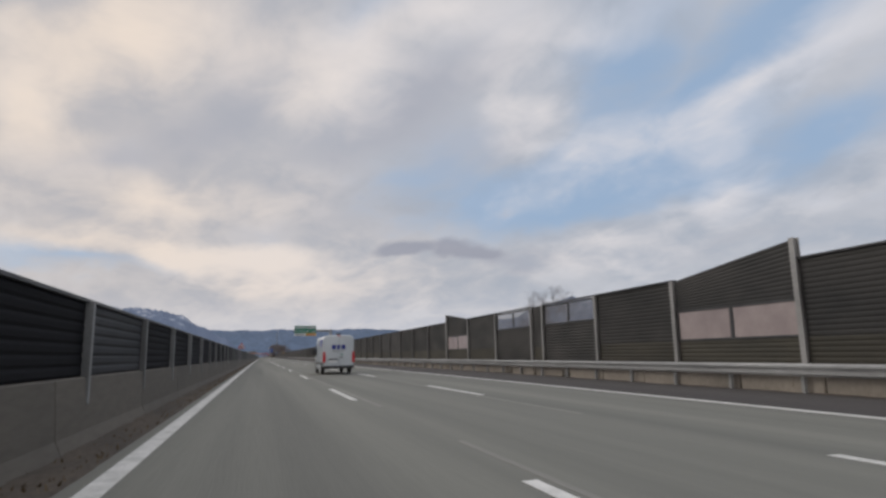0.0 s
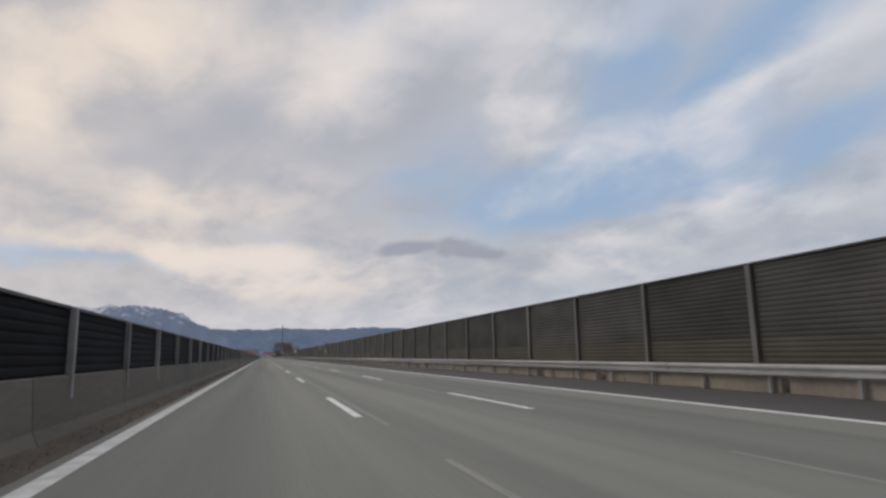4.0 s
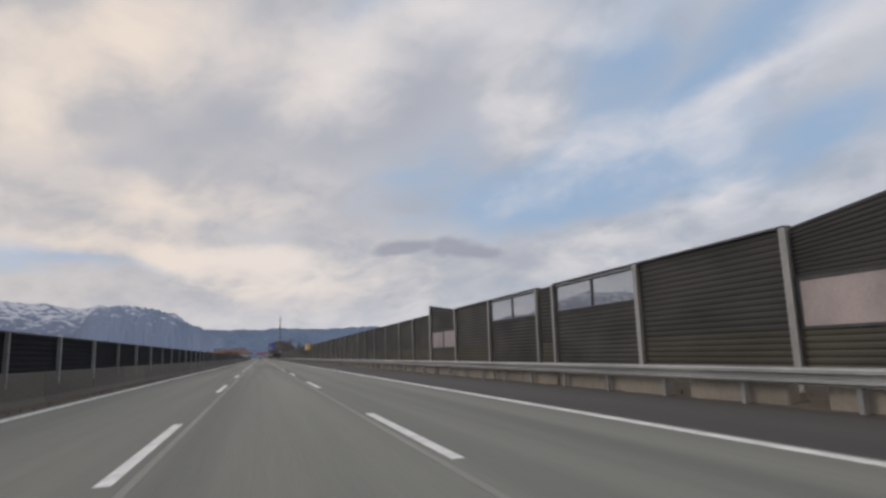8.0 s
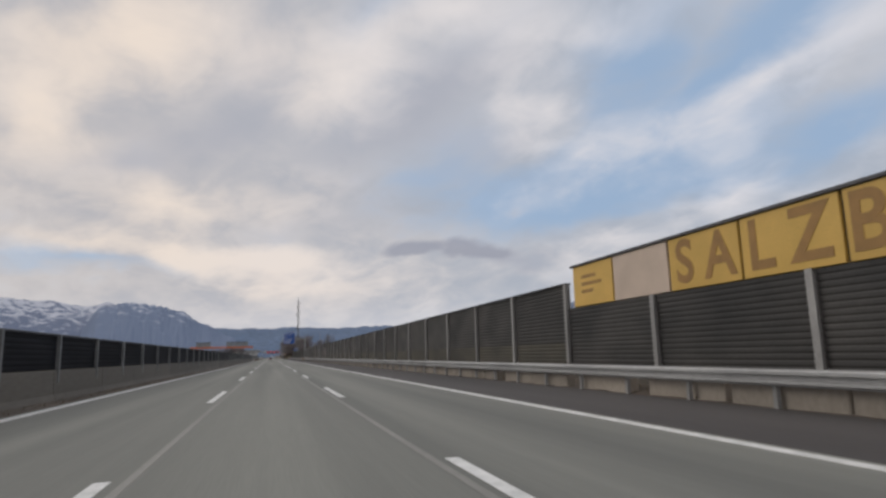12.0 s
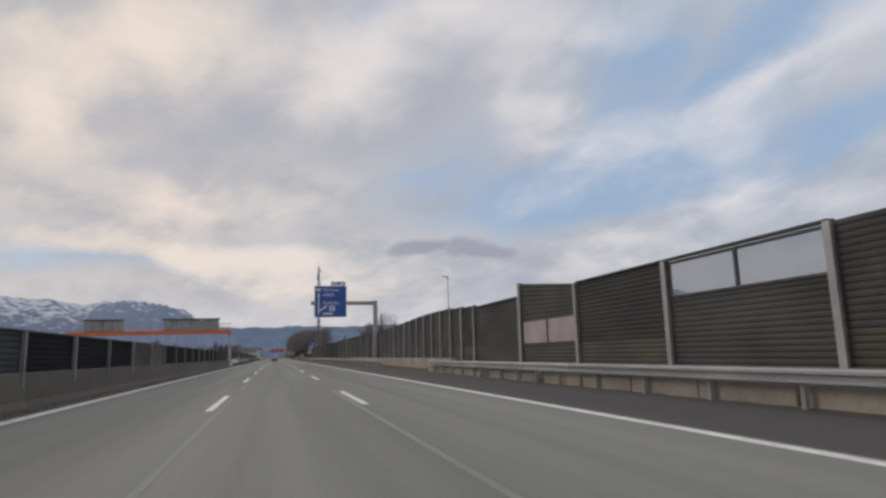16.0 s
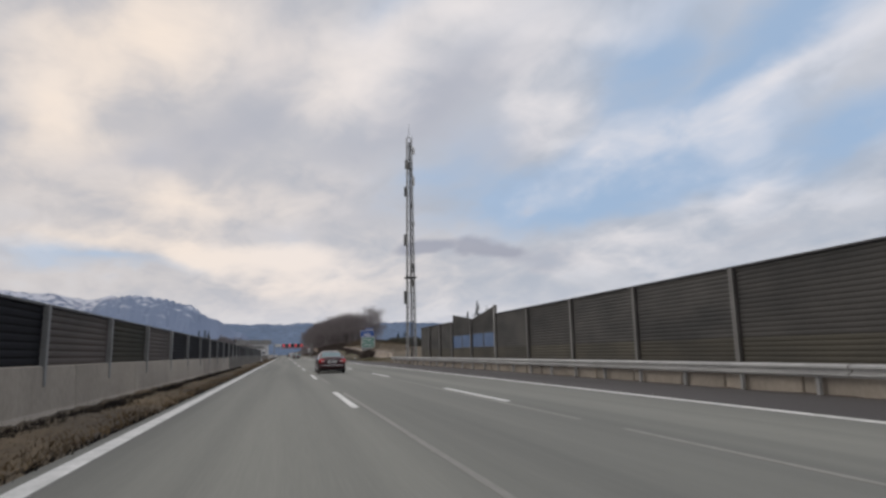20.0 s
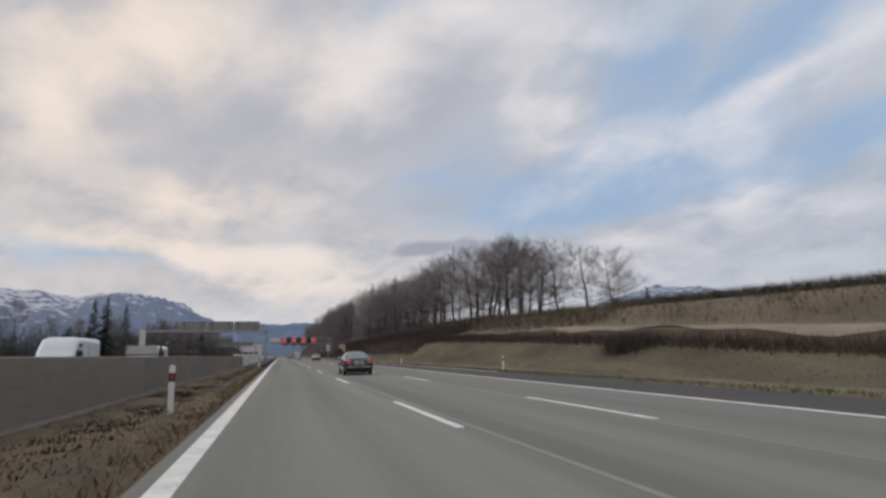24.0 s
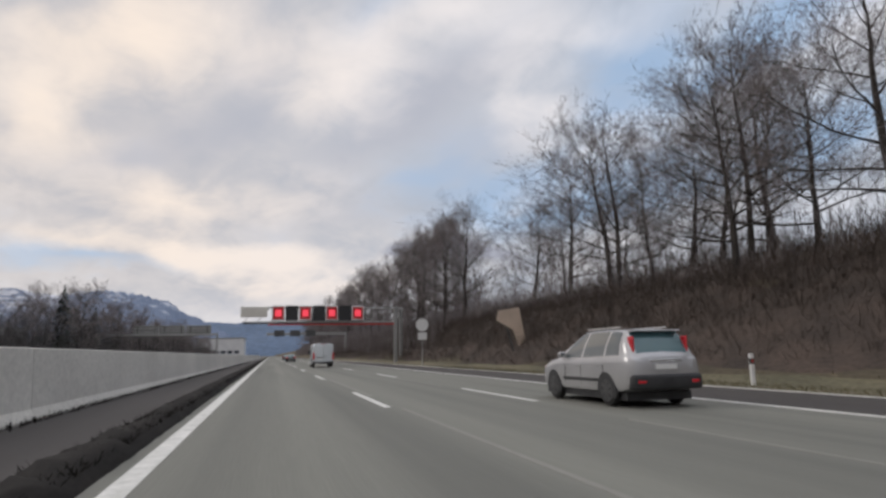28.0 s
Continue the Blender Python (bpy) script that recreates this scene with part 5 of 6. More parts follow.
SAL_LEAN = ((0.0, 0.0), (0.80, 0.80), (1.18, 1.72), (2.3, 2.27), (2.4, 2.36), (3.45, 2.86), (3.8, 3.8), (4.82, 4.82))
SAL_PANES = ((1.2, 2.3), (2.4, 3.42))
SAL_SCREENS = ((0.80, 1.18, "rear_window"), (3.45, 3.8, "windscreen"))


def saloon_car(loc, label, paint):
    c = car("saloon_car", loc, label, paint, 4.82, 1.82, SAL_LOWER, SAL_ROOF, SAL_LEAN, SAL_PANES, SAL_SCREENS, ((1.06, 0.325), (3.93, 0.325)))
    lamp_pair(c, "tail_lamp", TAILRED, 0.50, 0.845, -0.012, 0.20, 0.69, 0.90, 0.06)
    lamp_pair(c, "reverse_lamp", SIGNWHITE, 0.50, 0.70, -0.022, -0.006, 0.77, 0.815, 0.006, "pale reversing lamp")
    lamp_pair(c, "head_lamp", FROST, 0.42, 0.74, 4.5, 4.745, 0.50, 0.68, 0.06)
    strip_pair(c, 1.55, 3.35, 0.535, 0.912, CHROME, 0.028)
    strip_pair(c, 0.12, 0.62, 0.50, 0.885, CHROME, 0.024)
    part("bumper_strip", cbox(-0.72, 0.72, -0.055, -0.02, 0.49, 0.515, 0.006), CHROME, c)
    part("boot_strip", cbox(-0.36, 0.36, -0.012, 0.02, 0.83, 0.86, 0.008), CHROME, c)
    part("bumper", cbox(-0.76, 0.76, -0.045, 0.18, 0.32, 0.60, 0.07, 3), paint, c, smooth=40)
    part("number_plate", cbox(-0.26, 0.26, -0.014, 0.006, 0.66, 0.77, 0.004), SIGNWHITE, c)
    part("plate_writing", cbox(-0.20, 0.20, -0.018, -0.0145, 0.69, 0.74, 0.001), SIGNBLACK, c)
    return c


saloon_car((5.82, 925.2, 0), "glossy black four-door saloon car with red tail lamps and alloy wheels", BLACKPAINT)
saloon_car((5.45, 779.0, 0), "dark red saloon car seen from behind on the motorway", MAROON)

SUV_LOWER = ((0.0, 0.72, 0.50, 0.98, 0.62), (0.05, 0.83, 0.42, 1.04, 0.74), (0.2, 0.885, 0.36, 1.09, 0.81), (0.5, 0.905, 0.31, 1.10, 0.835), (1.2, 0.91, 0.29, 1.08, 0.85), (2.2, 0.91, 0.28, 1.05, 0.855), (3.2, 0.905, 0.28, 1.03, 0.85), (3.55, 0.90, 0.28, 1.01, 0.83), (4.1, 0.87, 0.30, 0.92, 0.77), (4.4, 0.79, 0.34, 0.82, 0.64), (4.55, 0.60, 0.42, 0.70, 0.44))
SUV_ROOF = ((0.0, 1.04, 0.55), (0.06, 1.10, 0.64), (0.14, 1.18, 0.68), (0.26, 1.42, 0.665), (0.36, 1.58, 0.645), (0.55, 1.645, 0.635), (1.1, 1.675, 0.63), (1.8, 1.68, 0.62), (2.3, 1.65, 0.62), (2.6, 1.56, 0.635), (3.0, 1.34, 0.68), (3.4, 1.12, 0.73), (3.6, 1.065, 0.73), (4.1, 0.98, 0.66), (4.4, 0.88, 0.52), (4.55, 0.76, 0.32))
SUV_LEAN = ((0.0, 0.0), (0.12, 0.12), (0.30, 0.42), (1.1, 1.05), (2.1, 2.02), (3.2, 2.42), (3.5, 3.5), (4.55, 4.55))
suv = car("suv", (9.45, 1037.6, 0), "silver compact sport utility car with high red tail lamps", SILVER, 4.55, 1.82, SUV_LOWER, SUV_ROOF, SUV_LEAN, ((0.46, 1.02), (1.1, 2.05), (2.13, 3.15)), ((0.12, 0.30, "rear_window"), (3.2, 3.5, "windscreen")), ((0.92, 0.345), (3.55, 0.345)), DARKSTEEL)
lamp_pair(suv, "tail_lamp", TAILRED, 0.625, 0.69, 0.15, 0.34, 1.12, 1.50, 0.03)
lamp_pair(suv, "reflector", TAILRED, 0.55, 0.74, -0.086, -0.06, 0.52, 0.58, 0.008)
lamp_pair(suv, "head_lamp", FROST, 0.46, 0.78, 4.15, 4.42, 0.68, 0.86, 0.06)
part("bumper", cbox(-0.84, 0.84, -0.08, 0.25, 0.38, 0.70, 0.07, 3), PLASTIC, suv, "dark plastic bumper", smooth=40)
strip_pair(suv, 1.3, 3.0, 0.56, 0.912, PLASTIC, 0.07)
for side in (-1, 1):
    part("roof_rail", tube(bmesh.new(), (side * 0.58, 0.7, 1.71), (side * 0.58, 2.2, 1.705), 0.018, 0.018, 8), CHROME, suv)
part("spoiler", cbox(-0.58, 0.58, 0.24, 0.52, 1.60, 1.64, 0.015), SILVER, suv)
part("number_plate", cbox(-0.26, 0.26, -0.02, 0.0, 0.80, 0.91, 0.004), SIGNWHITE, suv)
part("wiper", cbox(-0.2, 0.25, 0.11, 0.125, 1.145, 1.16, 0.004), PLASTIC, suv)
part("badge_strip", cbox(-0.4, 0.4, -0.012, 0.03, 0.97, 1.01, 0.008), CHROME, suv)


def rounded_plate(x, y0, y1, z0, z1, side):
    """A thin rounded patch lying on the flank of a vehicle."""
    rings = []
    for o in (0.0, 0.002):
        ring = []
        for k in range(28):
            a = 2 * math.pi * (k + 0.5) / 28
            c, s = math.cos(a), math.sin(a)
            ring.append((x + side * o, (y0 + y1) / 2 + (y1 - y0) / 2 * math.copysign(abs(c) ** 0.22, c), (z0 + z1) / 2 + (z1 - z0) / 2 * math.copysign(abs(s) ** 0.22, s)))
        rings.append(ring)
    return loft(bmesh.new(), rings)


def panel_van(loc, label, marks=True, heading=0.0, L=6.3, height=2.46, axle=1.35):
    v = thing("delivery_van", loc, label, "van", "traffic")
    v.rotation_euler = (0, 0, heading)
    W = 2.0
    w = W / 2
    secs = [(0.0, w - 0.10, 0.42, height - 0.06), (0.05, w - 0.02, 0.40, height - 0.01), (0.4, w, 0.38, height), (L - 2.0, w, 0.38, height), (L - 1.55, w, 0.38, height - 0.08), (L - 1.0, w - 0.01, 0.38, height - 0.72), (L - 0.72, w - 0.02, 0.38, 1.38), (L - 0.3, w - 0.06, 0.38, 1.16), (L - 0.08, w - 0.16, 0.40, 0.98), (L, w - 0.3, 0.46, 0.80)]
    part("body", loft(bmesh.new(), [ring_yz(y, a, b, c, 28, 7.0) for y, a, b, c in secs]), VANWHITE, v, smooth=40)
    for side in (-1, 1):
        bm = loft(bmesh.new(), [[(side * (w + o), y, z) for y, z in ((L - 2.05, 1.32), (L - 1.02, 1.30), (L - 1.12, 1.62), (L - 1.52, 2.10), (L - 2.05, 2.10))] for o in (-0.03, 0.006)])
        part("side_window", bm, CARGLASS, v, "dark cab window")
        part("rub_strip", cbox(side * w - 0.01, side * w + 0.022, axle + 0.45, L - 1.45, 0.66, 0.80, 0.01), PLASTIC, v, "black rubbing strip")
        part("rub_strip", cbox(side * w - 0.01, side * w + 0.022, 0.30, axle - 0.43, 0.66, 0.80, 0.01), PLASTIC, v, "black rubbing strip")
        for wy in (axle, L - 1.0):
            arch(v, side * (w - 0.05), wy, 0.345, side)
            wheel(v, side * (w - 0.11), wy, 0.345, side, STEEL, 0.24)
        m = part("mirror", cbox(side * (w + 0.14) - 0.12, side * (w + 0.14) + 0.12, L - 1.42, L - 1.28, 1.32, 1.72, 0.04, 2), PLASTIC, v, smooth=40)
        part("mirror_arm", cbox(side * (w + 0.02) - 0.06, side * (w + 0.02) + 0.06, L - 1.38, L - 1.32, 1.36, 1.42, 0.01), PLASTIC, m)
        part("tail_lamp", cbox(side * (w - 0.06) - 0.09, side * (w - 0.06) + 0.085, -0.025, 0.15, 0.78, 1.22, 0.03, 2), TAILRED, v, smooth=40)
        part("indicator", cbox(side * (w - 0.06) - 0.085, side * (w - 0.06) + 0.08, -0.022, 0.14, 1.222, 1.46, 0.03, 2), SIGNRED, v, "dark red upper lamp", smooth=40)
        for yy in (L - 2.2, L - 3.5):
            part("door_seam", box(bmesh.new(), side * (w + 0.002) - 0.003, side * (w + 0.002) + 0.003, yy, yy + 0.014, 0.72, height - 0.3), PLASTIC, v)
        part("slide_rail", cbox(side * (w + 0.003) - 0.004, side * (w + 0.003) + 0.01, 0.9, L - 3.5, 1.40, 1.42, 0.004), CAB, v)
        part("head_lamp", cbox(side * 0.74 - 0.16, side * 0.74 + 0.14, L - 0.42, L - 0.06, 0.80, 1.06, 0.05, 2), FROST, v, smooth=40)
        part("door_handle", cbox(side * (w + 0.006) - 0.01, side * (w + 0.006) + 0.02, L - 2.4, L - 2.22, 1.12, 1.17, 0.006), PLASTIC, v)
        if marks:
            for a, b in ((1.86, 2.46), (1.34, 1.74), (0.76, 1.26)):
                part("logo_block", rounded_plate(side * w, a, b, 1.84, 2.26, side), LOGOBLUE, v, "dark blue logo block")
            part("logo_dot", lathe([(side * (w + 0.0005), 0.10), (side * (w + 0.003), 0.10)], 12), SIGNYELLOW, v).location = (0, 0.55, 1.92)
            for a, b in ((1.94, 2.46), (1.36, 1.86), (0.80, 1.28)):
                part("writing_bar", rounded_plate(side * w, a, b, 1.58, 1.66, side), CAB, v)
        for z in (1.16,):
            part("body_crease", cbox(side * w - 0.01, side * w + 0.0025, 0.5, L - 2.3, z - 0.010, z + 0.010, 0.002), VANWHITE, v)
        part("fuel_flap", cbox(side * w - 0.01, side * w + 0.003, L - 2.62, L - 2.45, 0.92, 1.10, 0.002), VANWHITE, v)
        part("sill", cbox(side * (w - 0.03) - 0.03, side * (w - 0.03) + 0.03, axle + 0.5, L - 1.5, 0.34, 0.64, 0.015), VANWHITE, v)
    part("bumper", cbox(-w + 0.04, w - 0.04, -0.09, 0.2, 0.40, 0.58, 0.04, 2), PLASTIC, v, "black rear bumper", smooth=40)
    part("step", cbox(-0.5, 0.5, -0.16, -0.092, 0.42, 0.46, 0.01), PLASTIC, v)
    part("door_gap", box(bmesh.new(), -0.006, 0.006, -0.006, 0.002, 0.62, height - 0.2), PLASTIC, v)
    part("number_plate", cbox(-0.62, -0.12, -0.014, -0.002, 0.78, 0.90, 0.003), SIGNWHITE, v)
    part("plate_recess", cbox(-0.68, -0.06, -0.008, 0.0, 0.94, 1.02, 0.003), PLASTIC, v)
    for x in (-0.62, 0.62):
        for z in (0.85, 1.7, 2.3):
            part("hinge", cbox(x * 1.5 - 0.03, x * 1.5 + 0.03, -0.02, 0.01, z - 0.05, z + 0.05, 0.006), VANWHITE, v)
    part("door_lever", cbox(0.06, 0.22, -0.03, -0.002, 1.08, 1.14, 0.008), PLASTIC, v)
    part("brake_lamp", cbox(-0.12, 0.12, -0.03, 0.02, height - 0.10, height - 0.05, 0.008), TAILRED, v)
    part("roof_beacon", cbox(-0.16, 0.16, 0.25, 0.5, height + 0.001, height + 0.11, 0.03), PLASTIC, v)
    bm = loft(bmesh.new(), [[(-0.86, L - 1.42, 1.98 + o), (0.86, L - 1.42, 1.98 + o), (0.92, L - 0.84, 1.42 + o), (-0.92, L - 0.84, 1.42 + o)] for o in (-0.03, 0.06)])
    part("windscreen", bm, CARGLASS, v, "dark windscreen")
    part("grille", cbox(-0.5, 0.5, L - 0.05, L + 0.012, 0.62, 0.86, 0.02), PLASTIC, v)
    if marks:
        for a, b in ((-0.46, -0.2), (-0.12, 0.08), (0.16, 0.42)):
            part("logo_block", cbox(a, b, -0.012, -0.004, 1.62, 1.92, 0.003), LOGOBLUE, v, "dark blue logo block")
        part("writing_bar", cbox(-0.4, 0.36, -0.010, -0.004, 1.48, 1.54, 0.002), CAB, v)
        part("sticker", cbox(0.12, 0.28, -0.010, -0.004, 1.26, 1.34, 0.002), SIGNGREEN, v)
    return v


panel_van((6.4, 38.2, 0), "white parcel delivery van with dark blue logo blocks and black bumper", True, 0.0, 6.95, 2.56, 1.7)
panel_van((6.45, 1089.0, 0), "plain white panel van driving far ahead", False, 0.0, 5.4, 2.35)
panel_van((-11.2, 931.0, -0.01), "plain white panel van on the opposite carriageway", False, math.pi, 6.0, 2.5)
panel_van((-7.6, 934.0, -0.01), "small white van on the opposite carriageway", False, math.pi, 4.6, 2.05)
saloon_car((5.1, 1146.0, 0), "dark saloon car far ahead on the motorway", BLACKPAINT)
saloon_car((5.7, 1210.0, 0), "dark red saloon car far ahead on the motorway", MAROON)

# ---- trees ----
def branch_tree(name, seed, height, spread, trunk_r=0.22, bare_to=0.3, twig_w=1.0, limbs=17):
    """A leafless broad-crowned tree: tapered trunk and limbs in one mesh, fine twigs in another."""
    rnd = random.Random(seed)
    wood_v, wood_f, twig_v, twig_f = [], [], [], []

    def limb(p, q, r0, r1, n):
        d = (q - p).normalized()
        a = d.orthogonal().normalized()
        b = d.cross(a)
        k = len(wood_v)
        for c, r in ((p, r0), (q, r1)):
            for i in range(n):
                t = 2 * math.pi * i / n
                wood_v.append(tuple(c + (a * math.cos(t) + b * math.sin(t)) * r))
        for i in range(n):
            j = (i + 1) % n
            wood_f.append((k + i, k + j, k + n + j, k + n + i))

    def twig(p, q, r):
        a = (q - p).cross(Vector((rnd.uniform(-1, 1), rnd.uniform(-1, 1), rnd.uniform(-1, 1)))).normalized() * (r * twig_w)
        k = len(twig_v)
        twig_v.extend((tuple(p - a), tuple(p + a), tuple(q)))
        twig_f.append((k, k + 1, k + 2))

    def grow(p, d, length, r, lev):
        steps = (0, 5, 4, 3, 2)[lev]
        for s in range(steps):
            d = (d + Vector((rnd.uniform(-1, 1), rnd.uniform(-1, 1), rnd.uniform(-0.5, 0.8))) * 0.2).normalized()
            q = p + d * (length / steps)
            r2 = r * 0.78
            if lev >= 3:
                twig(p, q + d * (length / steps) * 0.3, max(r * 0.85, 0.008))
            else:
                limb(p, q, r, r2, 5 if lev == 1 else 4)
            if lev < 4 and (s > 0 or lev > 1):
                for _ in range(2):
                    side = Vector((rnd.uniform(-1, 1), rnd.uniform(-1, 1), rnd.uniform(-0.5, 0.9))).normalized()
                    grow(q, (d * 0.7 + side * 0.8).normalized(), length * rnd.uniform(0.34, 0.6), max(r2 * 0.55, 0.010), lev + 1)
            p, r = q, r2

    p, d, r, n = Vector((0, 0, -0.4)), Vector((rnd.uniform(-0.06, 0.06), rnd.uniform(-0.06, 0.06), 1)).normalized(), trunk_r, 10
    a0, made = rnd.uniform(0, 6.283), 0
    for s in range(n):
        d = (d + Vector((rnd.uniform(-1, 1), rnd.uniform(-1, 1), 0.6)) * 0.09).normalized()
        q = p + d * (height * 0.88 / n)
        r2 = trunk_r * (1 - 0.88 * (s + 1) / n)
        limb(p, q, r, r2, 8)
        f = (s + 1) / n
        if f > bare_to:
            while made < limbs * (f - bare_to) / (1 - bare_to):
                made += 1
                a = a0 + made * 2.4 + rnd.uniform(-0.4, 0.4)
                e = math.radians(8 + 58 * (f - bare_to) + rnd.uniform(-8, 12))
                ln = height * spread * math.sqrt(max(0.12, 1 - ((f - 0.55) / 0.55) ** 2)) * rnd.uniform(0.75, 1.1)
                c = p.lerp(q, rnd.random())
                grow(c, Vector((math.cos(a) * math.cos(e), math.sin(a) * math.cos(e), math.sin(e))), ln, max(0.035, r2 * 0.5), 1)
        p, r = q, r2
    t = new(name)
    for nm, vs, fs, m in (("trunk", wood_v, wood_f, BARK), ("crown", twig_v, twig_f, TWIG)):
        me = bpy.data.meshes.new(nm)
        me.from_pydata(vs, [], fs)
        me.materials.append(m)
        ob = new(nm, me)
        ob.parent = t
    heights.append(max(v[2] for v in wood_v + twig_v))
    return t


def conifer(name, seed, height, r0):
    rnd = random.Random(seed)
    t = new(name)
    bm = tube(bmesh.new(), (0, 0, -0.4), (0, 0, height * 0.97), 0.16, 0.02, 7)
    part("trunk", bm, BARK, t)
    vs, fs = [], []
    z = height * 0.10
    while z < height:
        f = 1 - z / height
        rad = r0 * (f ** 0.8) + 0.08
        for k in range(max(5, int(13 * f + 5))):
            a = rnd.uniform(0, 6.283)
            ln = rad * rnd.uniform(0.6, 1.12)
            droop = -0.35 * ln * rnd.uniform(0.4, 1.2)
            for s in range(4):
                u0 = 0.25 + 0.19 * s
                w = 0.30 * ln * (1 - u0) + 0.09
                cx, cy, cz = math.cos(a) * ln * u0, math.sin(a) * ln * u0, z + droop * u0
                n = len(vs)
                for dxx, dyy, dzz in ((-w, -w * 0.3, 0.06), (w, -w * 0.3, -0.06), (rnd.uniform(-w, w) * 0.3, w * 1.1, -0.12)):
                    b = a - math.pi / 2
                    vs.append((cx + dxx * math.cos(b) - dyy * math.sin(b), cy + dxx * math.sin(b) + dyy * math.cos(b), cz + dzz + rnd.uniform(-0.07, 0.07)))
                fs.append((n, n + 1, n + 2))
        z += 0.30 + 0.25 * f
    me = bpy.data.meshes.new("crown")
    me.from_pydata(vs, [], fs)
    me.materials.append(NEEDLE)
    ob = new("crown", me)
    ob.parent = t
    return t


random.seed(21)
heights = []
tree_kinds = [branch_tree("bare_tree", 11, 12.0, 0.40, 0.20, 0.22, 1.0, 18), branch_tree("bare_tree", 12, 12.0, 0.34, 0.19, 0.30, 1.0, 18), branch_tree("bare_tree", 15, 12.0, 0.44, 0.22, 0.20, 1.0, 18), branch_tree("bare_tree", 19, 12.0, 0.37, 0.24, 0.27, 1.0, 18),
    branch_tree("bare_tree", 23, 12.0, 0.34, 0.18, 0.2, 1.6, 12), branch_tree("bare_tree", 27, 12.0, 0.30, 0.18, 0.2, 1.6, 12)]
TREE_LABEL = "leafless deciduous tree with fine grey-brown twigs on the bank"
used = set()


def plant(kind, x, y, top, group="bare trees on the bank", label=TREE_LABEL, wide=1.0):
    """A tree whose crown reaches the height top."""
    m = pose(x, y, land_height(x, y), 0, 0, random.uniform(0, 360))
    base = tree_kinds[kind]
    if kind not in used:
        used.add(kind)
        base.matrix_basis = m
        ob = base
    else:
        ob = copy_thing(base, m)
    s = (top - land_height(x, y)) / heights[kind]
    w = s * random.uniform(0.95, 1.15) * wide
    ob.scale = (w, w, s)
    return tagged(ob, label, "tree", group)


SKYLINE = ((931, 8.0), (935, 10.6), (944, 12.1), (950, 13.6), (957, 15.6), (975, 17.7), (997, 18.3), (1023, 19.8), (1061, 21.5), (1100, 22.5), (1200, 24.5), (1600, 27.0))


def skyline(y):
    """Height of the tree tops along the edge of the wood."""
    return (1.02 - 0.05 * sstep(955, 980, y)) * along(SKYLINE, y)


# single trees that stand out at the edge, then the thin wood behind them
for kind, x, y, wide in ((2, 28, 932.5, 1.3), (0, 31, 938.5, 1.2), (0, 27.5, 936.5, 1.25), (2, 27, 941.5, 1.3), (3, 27, 945.8, 1.25), (1, 27.5, 950, 1.1), (1, 27, 954.5, 1.0), (3, 27.5, 957.5, 1.0), (0, 28, 961, 1.0), (1, 26.5, 966, 1.0)):
    plant(kind, x, y, skyline(y) * random.uniform(0.97, 1.03), wide=wide)
for k in range(26):
    y = 970 + k * 4.2 + random.uniform(-1.4, 1.4)
    plant(random.randrange(4), random.uniform(25.2, 28.5), y, skyline(y) * random.uniform(0.93, 1.04), wide=random.uniform(0.85, 1.05))
for k in range(13):
    y = 975 + k * 12.0 + random.uniform(-2, 2)
    plant(random.randrange(4), random.uniform(30, 38), y, skyline(y) * random.uniform(0.84, 1.04), wide=0.95)
for k in range(66):
    y = 1112 + k * 5.5 + random.uniform(-3, 3)
    plant(4 + random.randrange(2), random.uniform(21.5, 34), y, skyline(y) * random.uniform(0.88, 1.06))
for k, y in enumerate((1052, 1065, 1083, 1098)):
    plant(k % 4, 24.0 + 1.3 * (k % 3), y, skyline(y) * random.uniform(0.9, 1.0))
for k in range(8):
    y = 1100 + 3.5 * k
    plant(4 + k % 2, 22.0 + 1.1 * (k % 4), y, skyline(y) * random.uniform(0.85, 0.97))
# taller trees deeper in the wood
for kind, x, y, top in ((0, 33, 960, 15.8), (1, 33.5, 966.5, 18.8), (3, 35, 972, 18.6), (2, 34, 981, 19.4), (0, 36, 988, 20.8), (3, 31.5, 1057, 22.0), (2, 26.8, 1008, 19.2), (0, 30, 1012, 19.8)):
    plant(kind, x, y, top, wide=1.1)
# bare trees behind the noise wall
for kind, x, y, top in ((0, 31, 58, 8.5), (2, 33, 66, 8.0), (1, 30, 96, 6.0), (2, 27.5, 745, 9.6), (0, 28.5, 750, 9.0), (2, 30, 738, 8.2), (1, 27, 733, 7.0), (4, 27.2, 742, 9.0), (5, 28.4, 747, 9.6), (5, 25, 725.5, 5.4), (4, 24.6, 722, 6.4), (5, 25.4, 723.4, 6.6), (2, 25, 688, 6.0), (0, 33.8, 748.5, 12.2), (1, 24, 655, 6.2), (0, 23.5, 662, 6.4), (1, 25, 672, 6.6), (2, 27, 700, 6.6)):
    plant(kind, x, y, top, "bare trees behind the wall", "leafless tree standing behind the noise wall")


